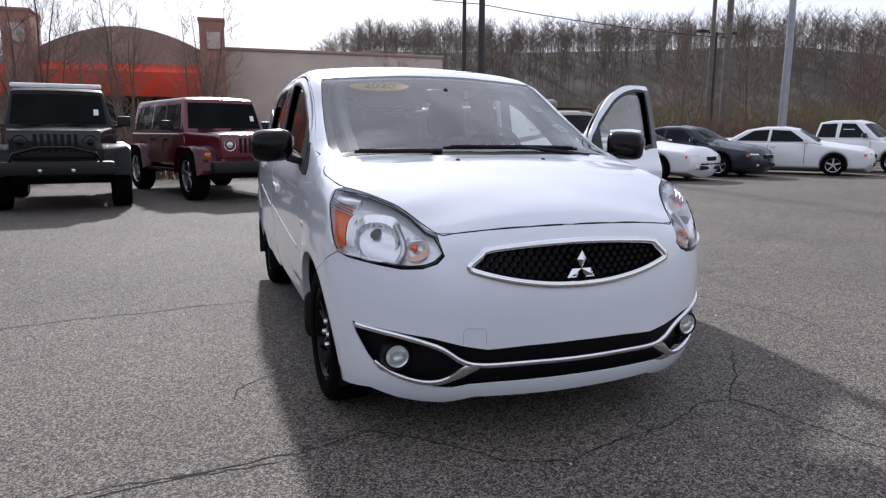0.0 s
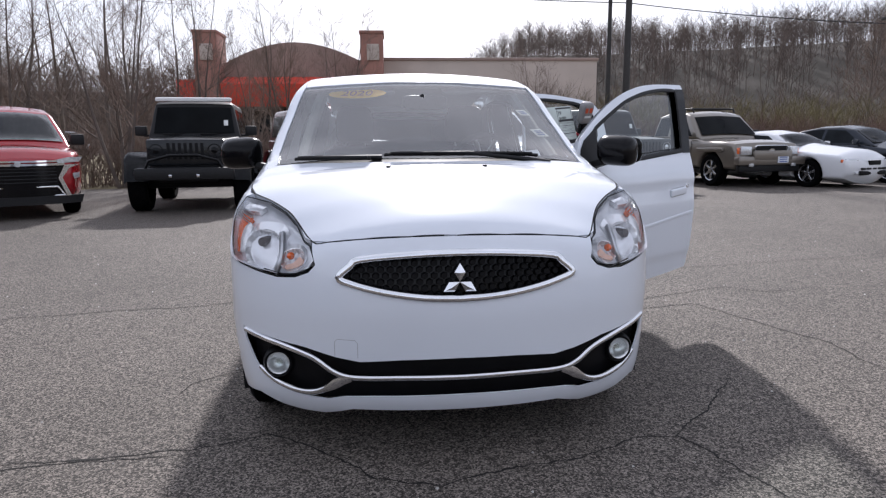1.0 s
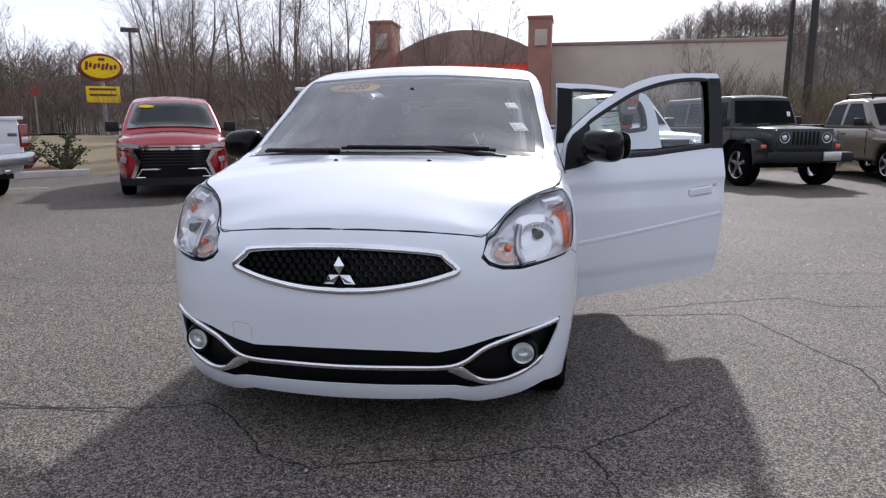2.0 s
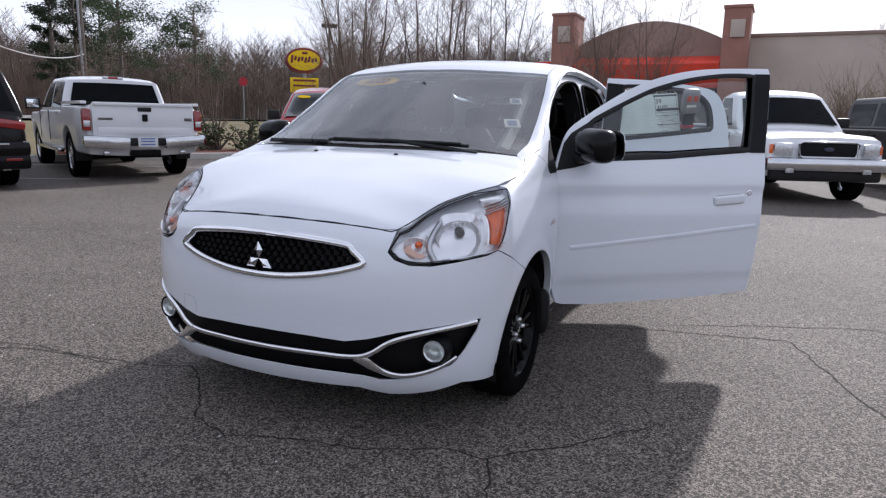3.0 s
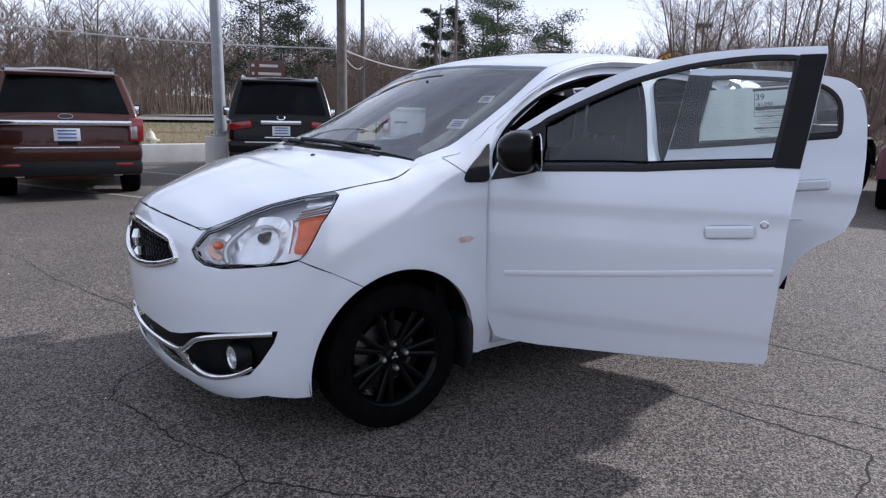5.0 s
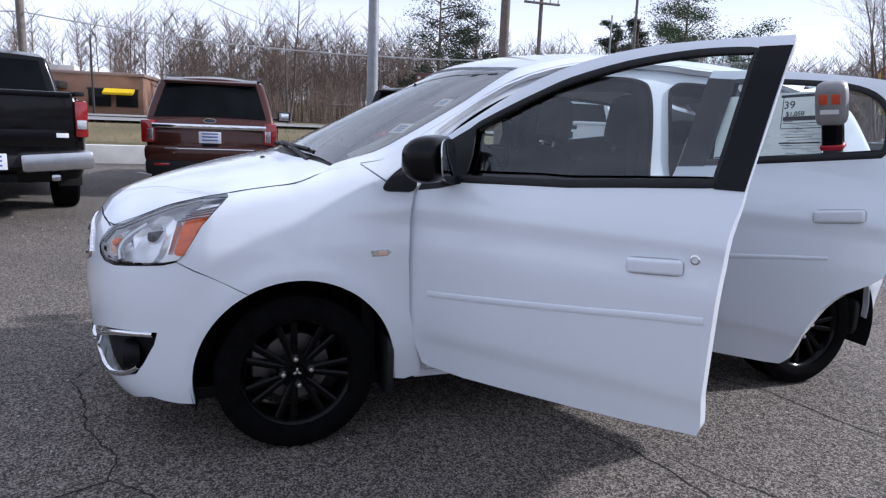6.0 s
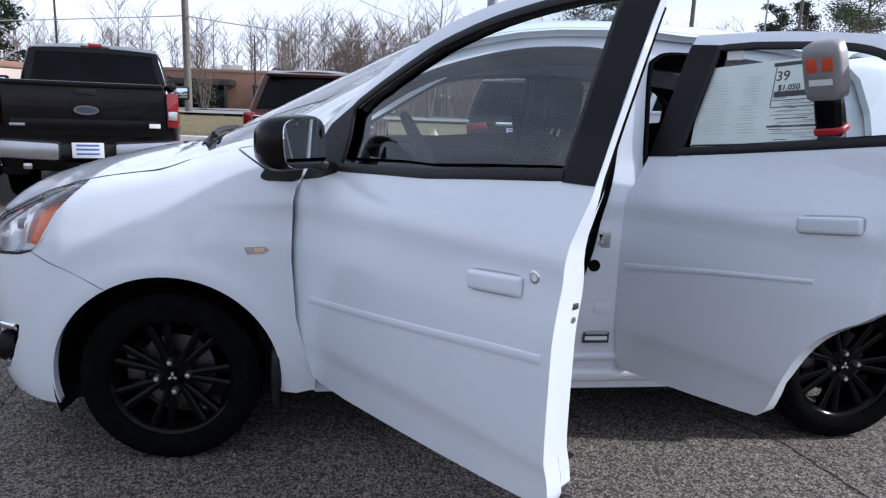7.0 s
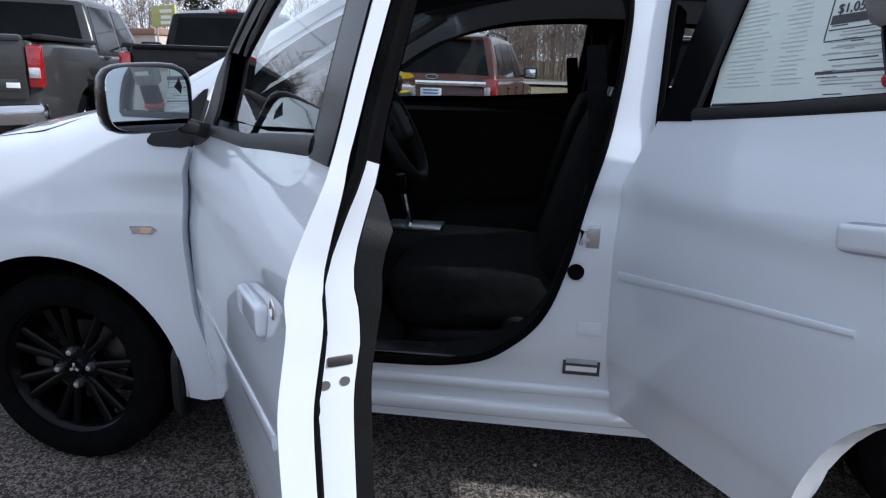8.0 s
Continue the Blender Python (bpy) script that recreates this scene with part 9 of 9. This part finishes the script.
# evergreen and ivy-clad trees
def leafy(name, label, x, y, h, crown_r, low, material, seed, n=1500, size=0.30, trunk=0.16, group=""):
    rng = random.Random(seed)
    t = empty(name, label, "tree", pose(x, y, float(land(x, y))), group)
    limbs, leaves = Twigs(), Twigs()
    limbs.stick(Vector((0, 0, -0.2)), Vector((0.05, 0.05, h * 0.6)), trunk, trunk * 0.6, 8)
    limbs.stick(Vector((0.05, 0.05, h * 0.6)), Vector((0.1, 0, h)), trunk * 0.6, 0.03, 6)
    clumps = []
    for k in range(26):
        z = low + (h - low) * (k + rng.random()) / 26
        a = rng.uniform(0, 6.28)
        reach = crown_r * (1 - 0.6 * abs((z - low) / (h - low) - 0.35)) * rng.uniform(0.35, 1.0)
        c = Vector((math.cos(a) * reach, math.sin(a) * reach, z + rng.uniform(-0.2, 0.4)))
        limbs.stick(Vector((0.03, 0.03, z - 0.35)), c, 0.05, 0.015, 4)
        clumps.append((c, rng.uniform(0.45, 0.95) * crown_r * 0.42))
    for _ in range(n):
        c, s = clumps[rng.randrange(len(clumps))]
        p = c + Vector((rng.gauss(0, 0.6), rng.gauss(0, 0.6), rng.gauss(0, 0.32))) * s
        leaves.leaf(p, size * rng.uniform(0.6, 1.3), rng)
    new("trunk", limbs.mesh("trunk", M_BARK)).parent = t
    new("crown", leaves.mesh("crown", material)).parent = t
    return t


leafy("pine_tree", "tall green pine with open crown", -36.0, 30.5, 9.6, 3.0, 3.2, M_PINE, 3, 15000, 0.11)
leafy("pine_tree", "green pine among bare woods", -39.5, 32.0, 8.0, 2.6, 2.6, M_PINE, 4, 12000, 0.11)
leafy("pine_tree", "green pine among bare woods", -33.0, 34.0, 7.4, 2.2, 2.4, M_PINE, 5, 10000, 0.11)
leafy("pine_tree", "dark evergreen behind the shop", -62.0, -31.0, 8.5, 2.6, 2.0, M_IVY, 6, 1600, 0.4)
for k, (x, y, h, r) in enumerate(((-33.5, 12.2, 7.6, 2.6), (-35.0, 15.0, 6.6, 2.0), (-30.5, 21.5, 6.2, 1.0), (-31.2, 23.4, 6.6, 1.1))):
    leafy("ivy_clad_tree", "dark ivy-clad tree across the road", x, y, h, r, 1.5, M_IVY, 20 + k, 11000, 0.095)
for k, (x, y, h) in enumerate(((-45.2, -12.6, 1.7), (-46.4, -10.6, 1.6))):
    leafy("round_shrub", "clipped dark green shrub by the restaurant", x, y, h, 1.3, 0.3, M_IVY, 30 + k, 1500, 0.14, 0.06)
for k, (x, y, h, r) in enumerate(((-13.9, 12.4, 0.75, 0.7), (-12.5, 12.9, 0.7, 0.65), (-14.8, 11.2, 0.65, 0.6), (-11.9, 13.6, 0.6, 0.55), (-13.0, 11.3, 0.5, 0.5))):
    leafy("shrub", "low green shrub in the planting bed", x, y, h, r, 0.12, M_SHRUB, 40 + k, 900, 0.075, 0.03, "shrubs in the bed")

# brush: thickets of thin stems
def brush(name, label, spots, height, material, seed, per=26):
    rng = random.Random(seed)
    tw = Twigs()
    for x, y, s in spots:
        z = float(land(x, y))
        for _ in range(per):
            a = rng.uniform(0, 6.28)
            r = rng.uniform(0, 0.55) * s
            p = Vector((x + r * math.cos(a), y + r * math.sin(a), z - 0.05))
            d = Vector((rng.gauss(0, 0.3), rng.gauss(0, 0.3), 1)).normalized()
            l = height * s * rng.uniform(0.45, 1.1)
            mid = p + d * l * 0.55
            tw.stick(p, mid, 0.012, 0.008, 3)
            for _ in range(3):
                e = (d + Vector((rng.gauss(0, 0.45), rng.gauss(0, 0.45), rng.gauss(0, 0.2)))).normalized()
                tip = mid + e * l * rng.uniform(0.25, 0.5)
                tw.stick(mid, tip, 0.007, 0.003, 3)
                tw.stick(mid.lerp(tip, 0.5), mid.lerp(tip, 0.5) + (e + Vector((rng.gauss(0, 0.7), rng.gauss(0, 0.7), 0.2))).normalized() * l * 0.2, 0.005, 0.0025, 3)
    ob = new(name, tw.mesh(name, material))
    return tagged(ob, label, "brush", kind="stuff")


rng = random.Random(21)
line = [(-9.5 + rng.uniform(-0.8, 0.8) + t * 12.5, 14.6 + t * 1.4 + rng.uniform(-0.1, 1.4), rng.uniform(0.7, 1.25)) for t in np.linspace(0, 1, 60)]
brush("brush", "bare brown brush along the north kerb", line, 1.5, M_TWIG, 1, 24)
line = [(rng.uniform(3, 24), rng.uniform(17.6, 22), rng.uniform(0.8, 1.5)) for _ in range(150)]
brush("brush", "brown and russet brush behind the row", line, 1.5, M_REDBUD, 2, 24)
line = [(rng.uniform(3, 45), rng.uniform(20, 29), rng.uniform(0.8, 1.7)) for _ in range(170)]
brush("brush", "yellow-green budding brush below the hill", line, 1.8, M_BUDS, 3, 22)
line = [(rng.uniform(22, 60), rng.uniform(17.5, 24), rng.uniform(0.8, 1.5)) for _ in range(120)]
brush("brush", "bare brown brush by the hill road", line, 1.4, M_TWIG, 4, 22)
line = [(-50 - rng.uniform(0, 16), rng.uniform(-2, 60), rng.uniform(1.0, 2.2)) for _ in range(260)]
brush("brush", "bare brown brush at the wood's edge", line, 2.3, M_TWIG, 5, 13)
line = [(-35 - (y - 14) * 0.25 - rng.uniform(0, 9), y, rng.uniform(1.0, 2.0)) for y in (rng.uniform(14, 62) for _ in range(200))]
brush("brush", "bare brown brush at the wood's edge", line, 2.2, M_TWIG, 6, 13)
line = [(-18.5 + rng.uniform(-6, 12), 33 + rng.uniform(-2, 12), rng.uniform(0.9, 1.8)) for _ in range(120)]
brush("brush", "bare brush before the store", line, 1.8, M_TWIG, 7, 14)

# far woods on the hill and round the horizon: thin stems past counting
WOOD_FORMS = []
for seed in range(7):
    rng = random.Random(300 + seed)
    tw = Twigs()
    top = Vector((rng.gauss(0, 0.05), rng.gauss(0, 0.05), 1))
    p = Vector((0, 0, 0))
    tw.stick(p, top * 0.5, 0.010, 0.007, 3)
    tw.stick(top * 0.5, top, 0.007, 0.0015, 3)
    for _ in range(26):
        a = p.lerp(top, rng.uniform(0.25, 0.97))
        g = rng.uniform(0, 6.28)
        l = rng.uniform(0.10, 0.30)
        d = Vector((math.cos(g) * 0.7, math.sin(g) * 0.7, rng.uniform(0.3, 1.1))).normalized()
        b = a + d * l
        tw.stick(a, b, 0.0036, 0.0012, 3)
        for t in (0.3, 0.5, 0.72, 0.9):
            c = a.lerp(b, t)
            tw.stick(c, c + (d + Vector((rng.gauss(0, 0.6), rng.gauss(0, 0.6), 0.3))).normalized() * l * 0.55, 0.0020, 0.0009, 3)
    WOOD_FORMS.append((np.array([tuple(q) for q in tw.v]), np.array(tw.f)))


def woods(name, label, spots, material, seed):
    rng = random.Random(seed)
    vs, fs, n = [], [], 0
    for x, y, h in spots:
        v, f = WOOD_FORMS[rng.randrange(len(WOOD_FORMS))]
        a = rng.uniform(0, 6.28)
        c, s = math.cos(a), math.sin(a)
        w = v @ np.array([[c, s, 0], [-s, c, 0], [0, 0, 1]]) * h
        vs.append(w + [x, y, float(land(x, y)) - 0.3])
        fs.append(f + n)
        n += len(v)
    vs, fs = np.concatenate(vs), np.concatenate(fs)
    me = bpy.data.meshes.new(name)
    me.vertices.add(len(vs))
    me.vertices.foreach_set("co", vs.ravel())
    me.loops.add(fs.size)
    me.loops.foreach_set("vertex_index", fs.ravel().astype(np.int32))
    me.polygons.add(len(fs))
    me.polygons.foreach_set("loop_start", np.arange(0, fs.size, 4, dtype=np.int32))
    me.update()
    me.materials.append(material)
    return tagged(new(name, me), label, "woods", kind="stuff")


rng = random.Random(33)
spots = []
for _ in range(2000):
    a = rng.uniform(3, 66)
    d = 84 + 72 * rng.random() ** 0.8
    spots.append((d * math.sin(radians(a)), d * math.cos(radians(a)), rng.uniform(3.6, 6.6)))
for _ in range(420):
    a = rng.uniform(14, 84)
    d = rng.uniform(42, 84)
    spots.append((d * math.sin(radians(a)), d * math.cos(radians(a)), rng.uniform(2.2, 4.6)))
woods("hill_woods", "bare woods covering the hill", spots, M_WOODS, 1)
spots = []
# eastern and southern trees stay out of view, added for reflections in paint and glass
for _ in range(620):
    a = rng.uniform(66, 318)
    d = rng.uniform(85, 130)
    if 210 < a < 318:
        d = rng.uniform(80, 120)
    spots.append((d * math.sin(radians(a)), d * math.cos(radians(a)), rng.uniform(7, 12)))
woods("horizon_woods", "bare woods round the horizon, added out of view east and south", spots, M_DARKWOODS, 2)
spots = []
for _ in range(420):
    a = rng.uniform(-62, 4)
    d = rng.uniform(85, 140)
    spots.append((d * math.sin(radians(a)), d * math.cos(radians(a)), rng.uniform(5, 8)))
for _ in range(700):
    a = rng.uniform(-44, 1)
    d = rng.uniform(88, 150)
    spots.append((d * math.sin(radians(a)), d * math.cos(radians(a)), rng.uniform(4.0, 6.5)))
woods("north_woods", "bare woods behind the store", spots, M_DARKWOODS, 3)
spots = []
rng = random.Random(91)
for _ in range(620):
    spots.append((rng.uniform(-92, -54), rng.uniform(-4, 75), rng.uniform(5.0, 8.5)))
for _ in range(520):
    a = rng.uniform(-62, -4)
    d = rng.uniform(56, 84)
    if abs(a + 35.2) < 3.5 and d < 70:
        continue
    spots.append((d * math.sin(radians(a)), d * math.cos(radians(a)), rng.uniform(4.5, 7.5)))
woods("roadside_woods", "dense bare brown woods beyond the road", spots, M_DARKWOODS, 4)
# grass blades on the near verge
rng = random.Random(5)
gr = Twigs()
for _ in range(9000):
    x, y = rng.uniform(-24, -13.95), rng.uniform(-8, 8)
    z = float(0.75 * smooth(-14.2, -24, x)) - 0.03
    p = Vector((x, y, z))
    gr.v += [p + Vector((-0.012, 0, 0)), p + Vector((0.012, rng.uniform(-0.01, 0.01), 0)), p + Vector((rng.gauss(0, 0.03), rng.gauss(0, 0.03), rng.uniform(0.04, 0.12)))]
    b = len(gr.v)
    gr.f.append((b - 3, b - 2, b - 1))
tagged(new("grass", gr.mesh("grass", M_BUDS)), "short dormant grass on the verge", "grass", kind="stuff")
